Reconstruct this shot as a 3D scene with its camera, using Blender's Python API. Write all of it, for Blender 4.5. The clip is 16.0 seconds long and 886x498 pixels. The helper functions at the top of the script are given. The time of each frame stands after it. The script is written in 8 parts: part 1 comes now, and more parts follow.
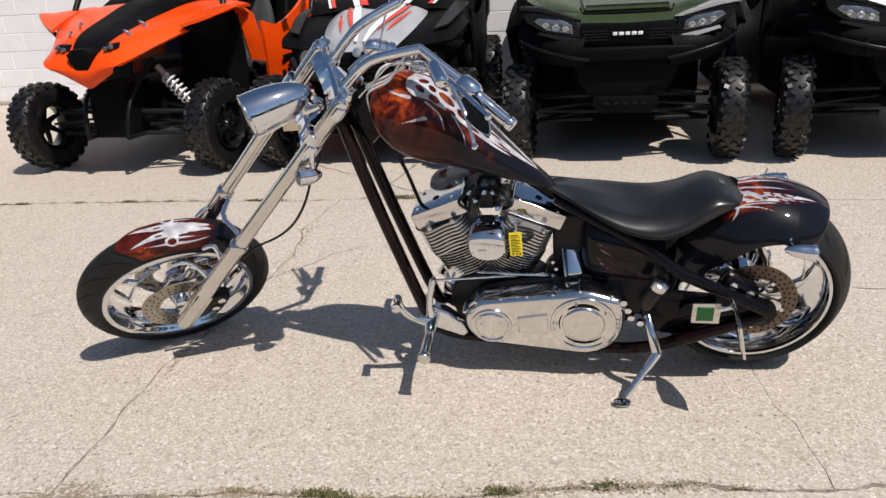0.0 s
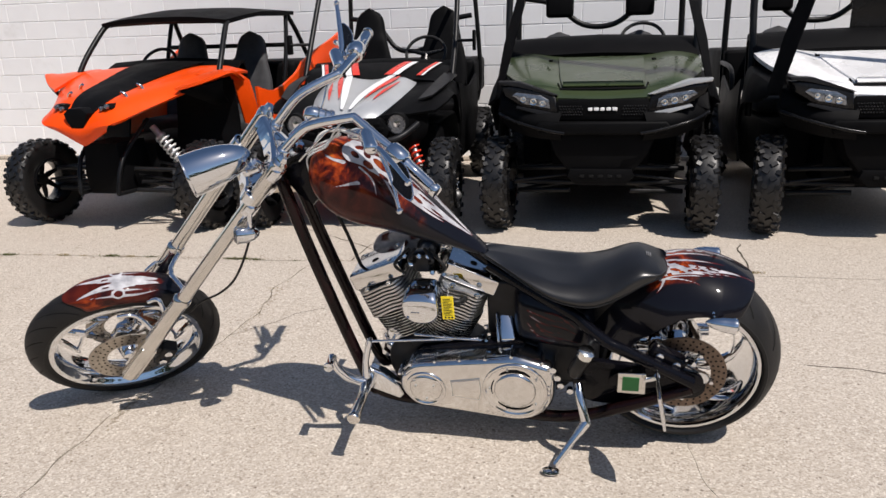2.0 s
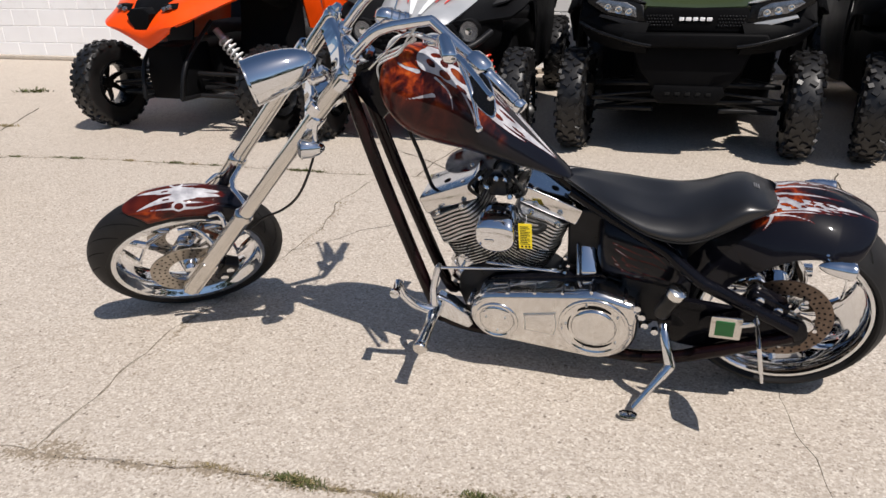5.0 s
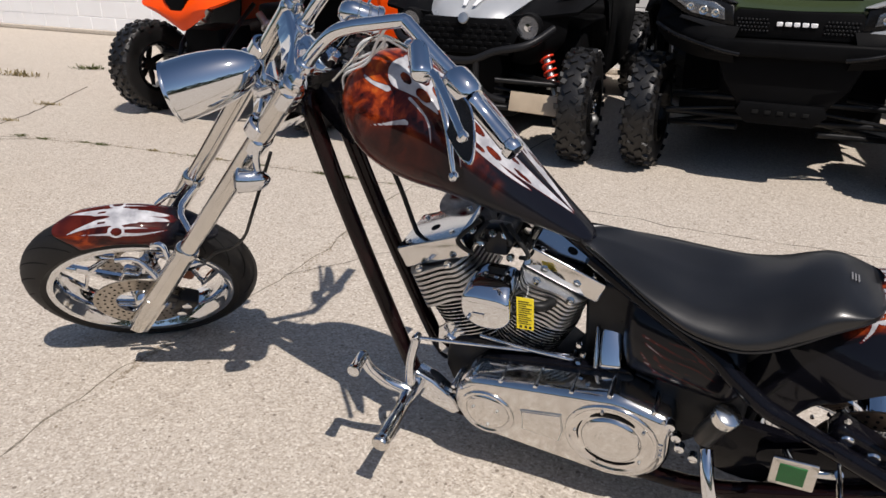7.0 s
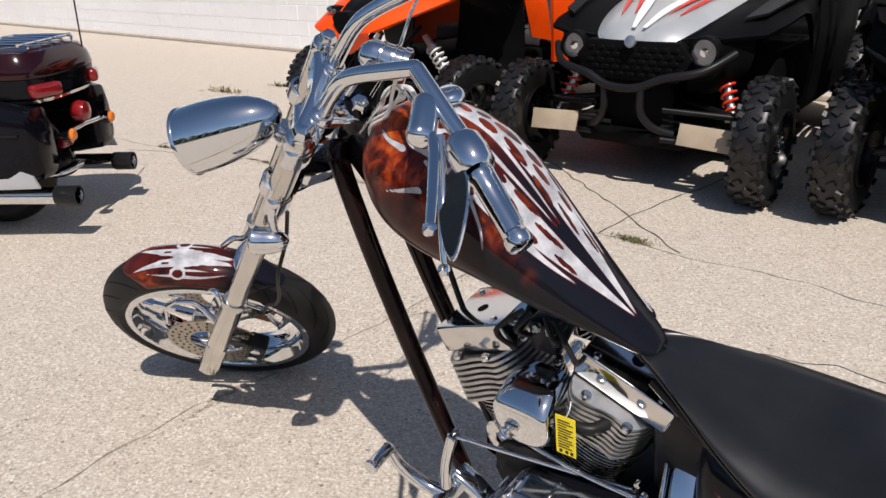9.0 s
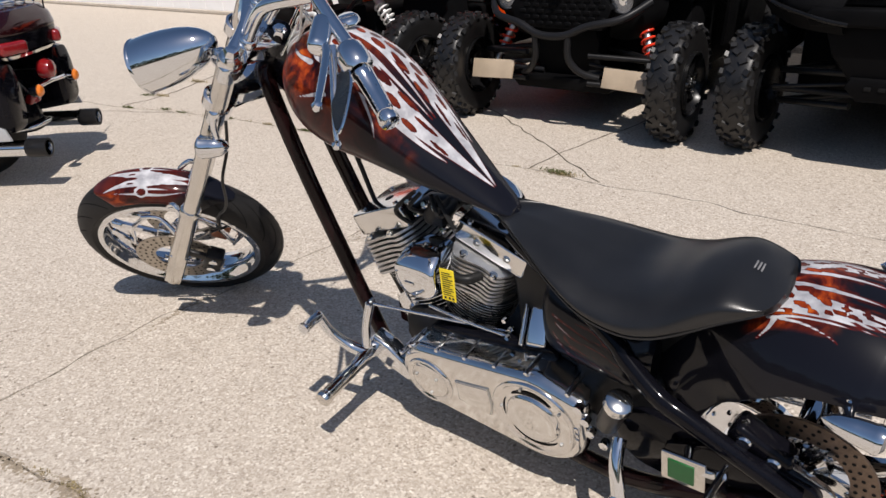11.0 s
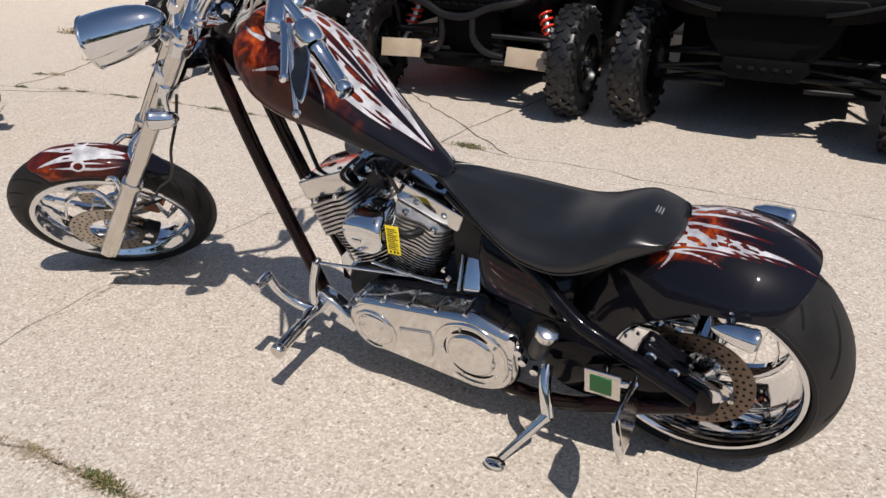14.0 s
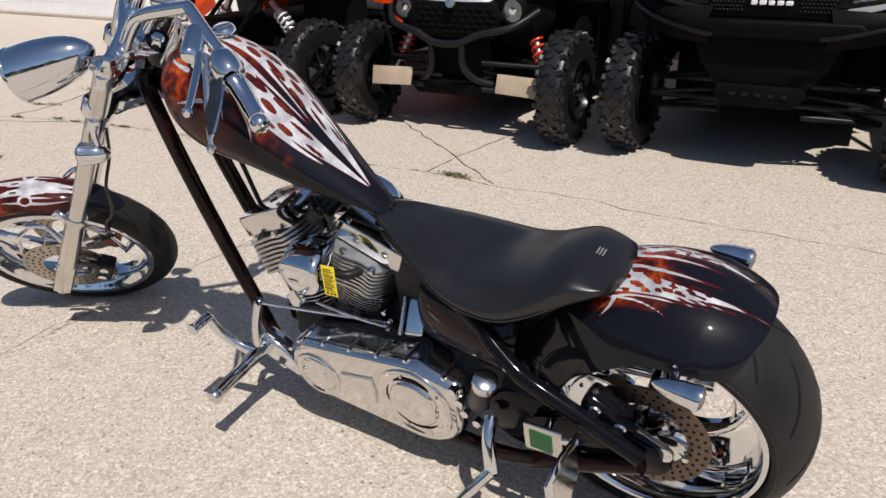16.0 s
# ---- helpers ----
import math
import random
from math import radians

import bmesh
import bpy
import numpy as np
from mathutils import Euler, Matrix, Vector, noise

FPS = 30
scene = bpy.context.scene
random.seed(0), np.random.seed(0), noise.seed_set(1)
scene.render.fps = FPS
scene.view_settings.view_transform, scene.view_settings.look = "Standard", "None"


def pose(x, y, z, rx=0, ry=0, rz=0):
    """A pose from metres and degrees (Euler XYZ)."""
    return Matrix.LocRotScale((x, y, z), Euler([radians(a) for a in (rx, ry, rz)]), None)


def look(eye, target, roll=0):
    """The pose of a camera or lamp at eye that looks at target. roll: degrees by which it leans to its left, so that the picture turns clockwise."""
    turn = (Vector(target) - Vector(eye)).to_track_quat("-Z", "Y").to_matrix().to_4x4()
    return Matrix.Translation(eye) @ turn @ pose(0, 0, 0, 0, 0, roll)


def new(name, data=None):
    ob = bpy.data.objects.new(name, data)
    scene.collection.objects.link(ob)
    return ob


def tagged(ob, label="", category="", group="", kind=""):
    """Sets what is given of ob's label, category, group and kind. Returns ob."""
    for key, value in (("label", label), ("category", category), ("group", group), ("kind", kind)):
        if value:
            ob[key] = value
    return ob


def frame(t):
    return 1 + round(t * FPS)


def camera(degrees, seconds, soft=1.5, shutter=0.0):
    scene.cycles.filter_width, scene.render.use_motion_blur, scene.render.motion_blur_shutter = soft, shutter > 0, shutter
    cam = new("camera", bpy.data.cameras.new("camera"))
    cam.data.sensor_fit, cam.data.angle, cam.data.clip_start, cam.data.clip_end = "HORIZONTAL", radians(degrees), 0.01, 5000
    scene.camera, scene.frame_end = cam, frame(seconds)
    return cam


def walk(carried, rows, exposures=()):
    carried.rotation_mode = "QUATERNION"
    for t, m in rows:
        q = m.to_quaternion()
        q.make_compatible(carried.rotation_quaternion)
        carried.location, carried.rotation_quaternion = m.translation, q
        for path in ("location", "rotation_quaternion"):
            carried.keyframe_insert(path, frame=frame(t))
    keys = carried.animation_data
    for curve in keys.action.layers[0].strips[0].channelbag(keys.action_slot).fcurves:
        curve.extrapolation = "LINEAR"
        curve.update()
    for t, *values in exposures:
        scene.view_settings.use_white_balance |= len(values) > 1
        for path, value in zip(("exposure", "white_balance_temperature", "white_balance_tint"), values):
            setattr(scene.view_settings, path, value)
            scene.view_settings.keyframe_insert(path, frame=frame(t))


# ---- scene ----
cam = camera(62.5, 16.0)
PATH = [
    (0, (0.269, 0.036, 1.37), (0.106, 1.887, 0.628), -3.4),
    (0.5, (0.392, 0.029, 1.362), (0.191, 1.899, 0.683), -1.4),
    (1, (0.507, 0.058, 1.352), (0.227, 1.939, 0.731), -0.4),
    (1.5, (0.522, 0.027, 1.36), (0.246, 1.909, 0.742), -1.8),
    (2, (0.526, 0.004, 1.365), (0.329, 1.911, 0.797), -1.7),
    (2.5, (0.51, 0.004, 1.35), (0.331, 1.899, 0.736), -1.2),
    (3, (0.506, 0.022, 1.343), (0.352, 1.898, 0.668), -0.4),
    (3.5, (0.532, 0.046, 1.327), (0.408, 1.898, 0.582), -0.2),
    (4, (0.57, 0.063, 1.327), (0.471, 1.923, 0.599), -1.0),
    (4.5, (0.573, 0.125, 1.301), (0.409, 1.966, 0.536), -1.2),
    (5, (0.451, 0.183, 1.333), (0.101, 1.989, 0.548), -1.2),
    (5.2, (0.423, 0.214, 1.335), (-0.016, 1.998, 0.545), -0.7),
    (7.3, (0.646, 0.921, 1.292), (0.051, 2.645, 0.471), 0.5),
    (7.5, (0.701, 1.013, 1.288), (0.04, 2.712, 0.467), 0.3),
    (8, (0.73, 1.179, 1.301), (-0.14, 2.795, 0.506), 2.4),
    (8.2, (0.699, 1.228, 1.309), (-0.228, 2.811, 0.514), 0.9),
    (10.3, (0.912, 1.062, 1.311), (-0.208, 2.532, 0.546), -1.6),
    (10.5, (0.951, 1.017, 1.307), (-0.091, 2.527, 0.511), -1.7),
    (11, (1.084, 0.968, 1.286), (0.106, 2.492, 0.435), -2.9),
    (11.5, (1.119, 0.921, 1.297), (0.217, 2.47, 0.408), -2.5),
    (12, (1.061, 0.788, 1.31), (0.244, 2.379, 0.415), -2.3),
    (12.5, (1.042, 0.701, 1.319), (0.297, 2.307, 0.389), -2.6),
    (13, (1.05, 0.683, 1.319), (0.387, 2.338, 0.413), -1.3),
    (13.5, (1.067, 0.708, 1.319), (0.384, 2.36, 0.421), -1.1),
    (14, (1.089, 0.738, 1.323), (0.366, 2.369, 0.418), -0.9),
    (14.5, (1.097, 0.757, 1.325), (0.296, 2.352, 0.422), -0.7),
    (15, (1.097, 0.776, 1.321), (0.243, 2.344, 0.42), -0.9),
    (15.5, (1.146, 0.832, 1.295), (0.3, 2.412, 0.407), -1.9),
    (16, (1.218, 0.924, 1.304), (0.431, 2.558, 0.461), -1.7),
]
walk(cam, [(t, look(eye, target, roll)) for t, eye, target, roll in PATH], [(0, 0.0), (5.2, 0.0), (7.3, -0.1), (7.5, -0.1), (8.2, 0.0), (16, 0.0)])

# ---- daylight ----
SUN = Vector((0.46, -0.46, 1.0)).normalized()      # towards the sun
world = bpy.data.worlds.new("sky")
scene.world = world
world.use_nodes = True
wn = world.node_tree.nodes
wn.clear()
sky = wn.new("ShaderNodeTexSky")
sky.sky_type, sky.sun_disc = "NISHITA", False
sky.sun_elevation = math.asin(SUN.z)
sky.sun_rotation = math.atan2(SUN.x, SUN.y)
sky.air_density, sky.dust_density, sky.ozone_density = 1.0, 0.7, 3.2
bg = wn.new("ShaderNodeBackground")
bg.inputs["Strength"].default_value = 0.082
wo = wn.new("ShaderNodeOutputWorld")
world.node_tree.links.new(sky.outputs[0], bg.inputs[0])
world.node_tree.links.new(bg.outputs[0], wo.inputs[0])
sun_data = bpy.data.lights.new("sun", "SUN")
sun_data.energy, sun_data.angle, sun_data.color = 4.78, radians(0.53), (1.0, 0.93, 0.874)
sun = new("sun", sun_data)
sun.matrix_world = look(SUN * 30, (0, 0, 0))


# ---- mesh helpers ----
def V(*a):
    return Vector(a)


def part(name, bm, material, parent=None, label="", m=None, sharp=38, flat=False, recalc=True):
    """Links a bmesh as one mesh object, under a thing or a part."""
    if m is not None:
        bmesh.ops.transform(bm, matrix=m, verts=bm.verts)
    if recalc:
        bmesh.ops.recalc_face_normals(bm, faces=bm.faces)
    lim = radians(sharp)
    if not flat:
        for f in bm.faces:
            f.smooth = True
        for e in bm.edges:
            if len(e.link_faces) == 2 and e.calc_face_angle(0) > lim:
                e.smooth = False
    me = bpy.data.meshes.new(name)
    bm.to_mesh(me)
    bm.free()
    for k in material if isinstance(material, (list, tuple)) else (material,):
        me.materials.append(k)
    ob = new(name, me)
    if parent:
        ob.parent = parent
    if label:
        ob["label"] = label
    return ob


def share(ob, m, parent=None):
    """Another object on the same mesh at the pose m."""
    o = new(ob.name.split(".")[0], ob.data)
    o.parent = parent or ob.parent
    o.matrix_basis = m
    return o


def pieces(name, bm, material, parent, label="", sharp=38):
    """Each separate shell of the bmesh as a part of its own."""
    seen, out = set(), []
    bmesh.ops.recalc_face_normals(bm, faces=bm.faces)
    for v0 in bm.verts:
        if v0 in seen:
            continue
        todo, isle = [v0], []
        seen.add(v0)
        while todo:
            v = todo.pop()
            isle.append(v)
            for e in v.link_edges:
                w = e.other_vert(v)
                if w not in seen:
                    seen.add(w)
                    todo.append(w)
        one = bmesh.new()
        at = {v: one.verts.new(v.co) for v in isle}
        for f in {f for v in isle for f in v.link_faces}:
            one.faces.new([at[v] for v in f.verts])
        out.append(part(name, one, material, parent, label, sharp=sharp))
    bm.free()
    return out


def thing(name, m, label, category, group="", kind=""):
    ob = new(name)
    ob.empty_display_size = 0.1
    ob.matrix_world = m
    return tagged(ob, label, category, group, kind)


def catmull(pts, n=6, closed=False):
    pts = [Vector(p) for p in pts]
    out, k = [], len(pts)
    for i in range(k if closed else k - 1):
        if closed:
            a, b, c, d = pts[i - 1], pts[i], pts[(i + 1) % k], pts[(i + 2) % k]
        else:
            a, b, c, d = pts[max(i - 1, 0)], pts[i], pts[i + 1], pts[min(i + 2, k - 1)]
        for j in range(n):
            t = j / n
            out.append(0.5 * ((2 * b) + (c - a) * t + (2 * a - 5 * b + 4 * c - d) * t * t + (3 * b - a - 3 * c + d) * t ** 3))
    if not closed:
        out.append(pts[-1])
    return out


def tube(bm, pts, r, seg=12, smooth=0, caps=True, closed=False, squash=1.0):
    pts = catmull(pts, smooth, closed) if smooth else [Vector(p) for p in pts]
    n = len(pts)
    rs = list(r) if isinstance(r, (list, tuple)) else [r] * n
    if len(rs) != n:
        rs = [float(q) for q in np.interp(np.linspace(0, 1, n), np.linspace(0, 1, len(rs)), rs)]
    up, rings = None, []
    for i, p in enumerate(pts):
        if closed:
            d = pts[(i + 1) % n] - pts[i - 1]
        else:
            d = pts[min(i + 1, n - 1)] - pts[max(i - 1, 0)]
        d.normalize()
        if up is None:
            up = V(0, 0, 1) if abs(d.z) < 0.9 else V(1, 0, 0)
        side = d.cross(up).normalized()
        up = side.cross(d).normalized()
        rings.append([bm.verts.new(p + rs[i] * (math.cos(a) * side + squash * math.sin(a) * up)) for a in (2 * math.pi * k / seg for k in range(seg))])
    skin(bm, rings, caps and not closed, closed)


def skin(bm, rings, caps=True, closed=False):
    k = len(rings[0])
    for i in range(len(rings) if closed else len(rings) - 1):
        a, b = rings[i], rings[(i + 1) % len(rings)]
        for j in range(k):
            bm.faces.new((a[j], a[(j + 1) % k], b[(j + 1) % k], b[j]))
    if caps:
        bm.faces.new(rings[0][::-1])
        bm.faces.new(rings[-1])


def loft(bm, rings, caps=True):
    skin(bm, [[bm.verts.new(p) for p in ring] for ring in rings], caps)


def grid(bm, rows):
    """A sheet over rows of points."""
    vs = [[bm.verts.new(p) for p in row] for row in rows]
    for a, b in zip(vs, vs[1:]):
        for j in range(len(a) - 1):
            bm.faces.new((a[j], a[j + 1], b[j + 1], b[j]))


def lathe(bm, prof, seg=40, m=None, closed=False):
    """Turns a profile of (radius, height) about z, then poses it."""
    rings = []
    for r, h in prof:
        ring = []
        for k in range(seg):
            a = 2 * math.pi * k / seg
            p = V(max(r, 1e-4) * math.cos(a), max(r, 1e-4) * math.sin(a), h)
            ring.append(bm.verts.new(m @ p if m else p))
        rings.append(ring)
    skin(bm, rings, not closed, closed)


def prism(bm, poly, h0, h1, m=None, bev=0.0, seg=2):
    """A polygon in x, z drawn out along y from h0 to h1."""
    lo = [bm.verts.new((x, h0, z)) for x, z in poly]
    hi = [bm.verts.new((x, h1, z)) for x, z in poly]
    k = len(poly)
    fs = [bm.faces.new(lo), bm.faces.new(hi[::-1])]
    for j in range(k):
        fs.append(bm.faces.new((lo[j], hi[j], hi[(j + 1) % k], lo[(j + 1) % k])))
    vs = lo + hi
    if bev:
        es = list({e for f in fs[:2] for e in f.edges})
        r = bmesh.ops.bevel(bm, geom=es, offset=bev, segments=seg, profile=0.5, affect="EDGES")
        vs = list({v for f in r["faces"] for v in f.verts} | {v for v in vs if v.is_valid})
    if m:
        bmesh.ops.transform(bm, matrix=m, verts=vs)


def box(bm, c, size, m=None, bev=0.004, seg=2):
    r = bmesh.ops.create_cube(bm, size=1.0, matrix=Matrix.Translation(c) @ Matrix.Diagonal((*size, 1)))
    vs = r["verts"]
    if bev:
        es = list({e for v in vs for e in v.link_edges})
        b = bmesh.ops.bevel(bm, geom=es, offset=bev, segments=seg, profile=0.5, affect="EDGES")
        vs = list({v for f in b["faces"] for v in f.verts} | {v for v in vs if v.is_valid})
    if m:
        bmesh.ops.transform(bm, matrix=m, verts=vs)


def hull2(*circles, n=14):
    """Outline of the convex hull of circles (x, z, r)."""
    pts = [(x + r * math.cos(2 * math.pi * k / (n * 2)), z + r * math.sin(2 * math.pi * k / (n * 2))) for x, z, r in circles for k in range(n * 2)]
    pts = sorted(set((round(a, 5), round(b, 5)) for a, b in pts))

    def half(ps):
        out = []
        for p in ps:
            while len(out) > 1 and (out[-1][0] - out[-2][0]) * (p[1] - out[-2][1]) - (out[-1][1] - out[-2][1]) * (p[0] - out[-2][0]) <= 0:
                out.pop()
            out.append(p)
        return out[:-1]
    return half(pts) + half(pts[::-1])


def frame_to(a, b, up=(0, 0, 1)):
    """A pose at a whose z axis points to b."""
    d = Vector(b) - Vector(a)
    return Matrix.Translation(a) @ d.to_track_quat("Z", "Y").to_matrix().to_4x4()


def ssq(a, e):
    """A rounded-square circle point."""
    c, s = math.cos(a), math.sin(a)
    return math.copysign(abs(c) ** e, c), math.copysign(abs(s) ** e, s)


# ---- materials ----
def node(nt, kind, **inputs):
    n = nt.nodes.new(kind)
    for k, v in inputs.items():
        n.inputs[k.replace("_", " ")].default_value = v
    return n


def base_mat(name):
    k = bpy.data.materials.new(name)
    k.use_nodes = True
    nt = k.node_tree
    return k, nt, nt.nodes["Principled BSDF"], nt.nodes.new("ShaderNodeTexCoord")


def ramp(nt, fac, stops):
    r = nt.nodes.new("ShaderNodeValToRGB")
    r.color_ramp.elements[0].position, r.color_ramp.elements[0].color = stops[0][0], (*stops[0][1], 1)
    r.color_ramp.elements[1].position, r.color_ramp.elements[1].color = stops[-1][0], (*stops[-1][1], 1)
    for p, c in stops[1:-1]:
        r.color_ramp.elements.new(p).color = (*c, 1)
    nt.links.new(fac, r.inputs[0])
    return r.outputs[0]


def noise_tex(nt, co, scale, detail=4.0, rough=0.55, distort=0.0):
    n = node(nt, "ShaderNodeTexNoise", Scale=scale, Detail=detail, Roughness=rough, Distortion=distort)
    nt.links.new(co, n.inputs["Vector"])
    return n.outputs["Fac"]


def mixc(nt, fac, a, b, blend="MIX"):
    n = nt.nodes.new("ShaderNodeMix")
    n.data_type, n.blend_type = "RGBA", blend
    for sock, v in ((n.inputs[0], fac), (n.inputs[6], a), (n.inputs[7], b)):
        if isinstance(v, (int, float)):
            sock.default_value = v
        elif isinstance(v, tuple):
            sock.default_value = (*v, 1)
        else:
            nt.links.new(v, sock)
    return n.outputs[2]


def vmath(nt, op, a, b):
    n = nt.nodes.new("ShaderNodeMath")
    n.operation = op
    for sock, v in zip(n.inputs, (a, b)):
        if isinstance(v, (int, float)):
            sock.default_value = v
        else:
            nt.links.new(v, sock)
    return n.outputs[0]


def bump(nt, bsdf, height, strength=0.3, dist=0.002):
    b = node(nt, "ShaderNodeBump", Strength=strength, Distance=dist)
    nt.links.new(height, b.inputs["Height"])
    nt.links.new(b.outputs[0], bsdf.inputs["Normal"])


def surface(name, color, rough=0.5, metal=0.0, vary=0.25, scale=9.0, fine=120.0, relief=0.15, coat=0.0, rvary=0.15, dist=0.001, spec=None):
    """A plain material with two scales of variation in colour and gloss."""
    k, nt, b, co = base_mat(name)
    o = co.outputs["Object"]
    big, small = noise_tex(nt, o, scale), noise_tex(nt, o, fine, 3)
    lo, hi = tuple(c * (1 - vary) for c in color), tuple(min(1, c * (1 + vary)) for c in color)
    col = ramp(nt, big, [(0.3, lo), (0.7, hi)])
    col = mixc(nt, vary * 0.6, col, ramp(nt, small, [(0.35, lo), (0.65, hi)]))
    nt.links.new(col, b.inputs["Base Color"])
    rr = nt.nodes.new("ShaderNodeMapRange")
    rr.inputs["To Min"].default_value, rr.inputs["To Max"].default_value = max(0.02, rough - rvary), min(1, rough + rvary)
    nt.links.new(big, rr.inputs["Value"])
    nt.links.new(rr.outputs[0], b.inputs["Roughness"])
    b.inputs["Metallic"].default_value = metal
    b.inputs["Specular IOR Level"].default_value = (0.5 if max(color) > 0.1 else 0.22) if spec is None else spec
    b.inputs["Coat Weight"].default_value, b.inputs["Coat Roughness"].default_value = coat, 0.04
    if relief:
        bump(nt, b, small, relief, dist)
    return k


CHROME = surface("chrome", (0.74, 0.75, 0.765), 0.045, 1.0, 0.04, 6, 60, 0.0, rvary=0.03)
CHROME_WORN = surface("worn_chrome", (0.66, 0.64, 0.605), 0.12, 1.0, 0.08, 9, 90, 0.04, rvary=0.06)
POLISHED = surface("polished_aluminium", (0.70, 0.70, 0.68), 0.16, 1.0, 0.08, 12, 150, 0.03, rvary=0.08)
CAST = surface("cast_aluminium", (0.55, 0.55, 0.54), 0.42, 1.0, 0.15, 20, 300, 0.15, rvary=0.1)
BLACK_GLOSS = surface("gloss_black_paint", (0.004, 0.004, 0.006), 0.10, 0.0, 0.3, 5, 80, 0.0, coat=0.10, rvary=0.04, spec=0.12)
BLACK_METAL = surface("black_engine_enamel", (0.012, 0.012, 0.013), 0.32, 0.0, 0.3, 20, 200, 0.1)
FRAME_PAINT = surface("dark_candy_frame_paint", (0.0085, 0.0032, 0.0034), 0.12, 0.0, 0.3, 5, 80, 0.0, coat=0.15, rvary=0.04, spec=0.12)
COVER_CHROME = surface("buffed_cover_chrome", (0.70, 0.69, 0.675), 0.11, 1.0, 0.05, 14, 120, 0.02, rvary=0.04)
FIN = surface("black_fin_metal", (0.03, 0.03, 0.032), 0.38, 0.4, 0.3, 30, 300, 0.1)
FIN_EDGE = surface("machined_fin_edge", (0.62, 0.62, 0.61), 0.28, 1.0, 0.1, 30, 300, 0.05)
VINYL = surface("black_seat_vinyl", (0.0100, 0.0100, 0.0108), 0.32, 0.0, 0.3, 6, 420, 0.25, rvary=0.09, dist=0.0004, spec=0.50)
RUBBER = surface("tyre_rubber", (0.013, 0.0125, 0.0125), 0.55, 0.0, 0.35, 9, 160, 0.3)
RUBBER_DUSTY = surface("dusty_tyre_rubber", (0.0085, 0.008, 0.008), 0.42, 0.0, 0.5, 7, 120, 0.35, spec=0.45)
BLACK_RUBBER = surface("black_hose_rubber", (0.012, 0.012, 0.012), 0.45, 0.0, 0.3, 30, 200, 0.1)
DISC = surface("brake_disc_steel", (0.42, 0.38, 0.33), 0.32, 1.0, 0.2, 25, 300, 0.08)
RUST_DISC = surface("rusty_brake_disc", (0.17, 0.125, 0.095), 0.5, 0.85, 0.35, 25, 220, 0.12)
PLASTIC_BLACK = surface("textured_black_plastic", (0.0038, 0.0038, 0.0042), 0.58, 0.0, 0.3, 8, 350, 0.25, spec=0.06)
GLOSS_PLASTIC = surface("smooth_black_plastic", (0.006, 0.006, 0.0065), 0.25, 0.0, 0.3, 8, 150, 0.05)
STEEL_BLACK = surface("black_powder_coat", (0.007, 0.007, 0.0075), 0.38, 0.0, 0.3, 12, 250, 0.1)
ORANGE = surface("orange_body_plastic", (0.84, 0.072, 0.004), 0.34, 0.0, 0.08, 4, 90, 0.03, coat=0.08, spec=0.22)
GREEN = surface("olive_green_plastic", (0.037, 0.051, 0.023), 0.30, 0.0, 0.12, 4, 90, 0.04, coat=0.3)
WHITE_BODY = surface("white_body_plastic", (0.80, 0.80, 0.80), 0.28, 0.0, 0.05, 4, 90, 0.03, coat=0.3)
SILVER = surface("silver_grey_plastic", (0.42, 0.43, 0.44), 0.32, 0.25, 0.1, 4, 120, 0.05, coat=0.3)
GREY_PLASTIC = surface("dark_grey_plastic", (0.010, 0.010, 0.011), 0.42, 0.0, 0.2, 6, 200, 0.15)
RED_PAINT = surface("red_decal", (0.62, 0.03, 0.015), 0.3, 0.0, 0.1, 10, 100, 0.0)
WHITE_DECAL = surface("white_decal", (0.78, 0.78, 0.78), 0.35, 0.0, 0.06, 10, 100, 0.0)
SPRING_WHITE = surface("white_coil_spring", (0.75, 0.74, 0.72), 0.35, 0.0, 0.1, 20, 100, 0.0)
SPRING_RED = surface("red_coil_spring", (0.75, 0.05, 0.02), 0.3, 0.0, 0.1, 20, 100, 0.0)
MAROON = surface("maroon_paint", (0.018, 0.003, 0.004), 0.14, 0.0, 0.2, 6, 90, 0.0, coat=0.4, rvary=0.04)
RED_LENS = surface("red_lens", (0.20, 0.008, 0.010), 0.12, 0.0, 0.15, 30, 100, 0.05, coat=0.6)
AMBER_LENS = surface("amber_lens", (0.75, 0.20, 0.02), 0.14, 0.0, 0.15, 30, 100, 0.05, coat=0.6)
YELLOW_TAG = surface("yellow_paper_tag", (0.88, 0.68, 0.02), 0.55, 0.0, 0.06, 20, 200, 0.05)
GREEN_STICKER = surface("green_sticker", (0.006, 0.11, 0.022), 0.4, 0.0, 0.15, 30, 200, 0.05)
HEAD_ALLOY = surface("machined_head_alloy", (0.50, 0.50, 0.50), 0.40, 1.0, 0.2, 20, 300, 0.12, rvary=0.1)
GREY_THREAD = surface("grey_thread", (0.16, 0.16, 0.165), 0.7, 0.0, 0.2, 30, 400, 0.2)
PLATE_WHITE = surface("white_plate_enamel", (0.72, 0.72, 0.70), 0.4, 0.0, 0.08, 20, 200, 0.05)
# tan ground mirrored in the plates, put in as plain colour
TAN_REFLECTION = surface("tan_skid_metal", (0.40, 0.32, 0.23), 0.5, 0.0, 0.12, 10, 150, 0.06)
LAMP_GLASS = surface("lamp_reflector", (0.22, 0.23, 0.25), 0.18, 0.75, 0.3, 35, 120, 0.3)
COPPER = surface("copper_caliper", (0.42, 0.17, 0.09), 0.4, 0.7, 0.2, 20, 200, 0.1)
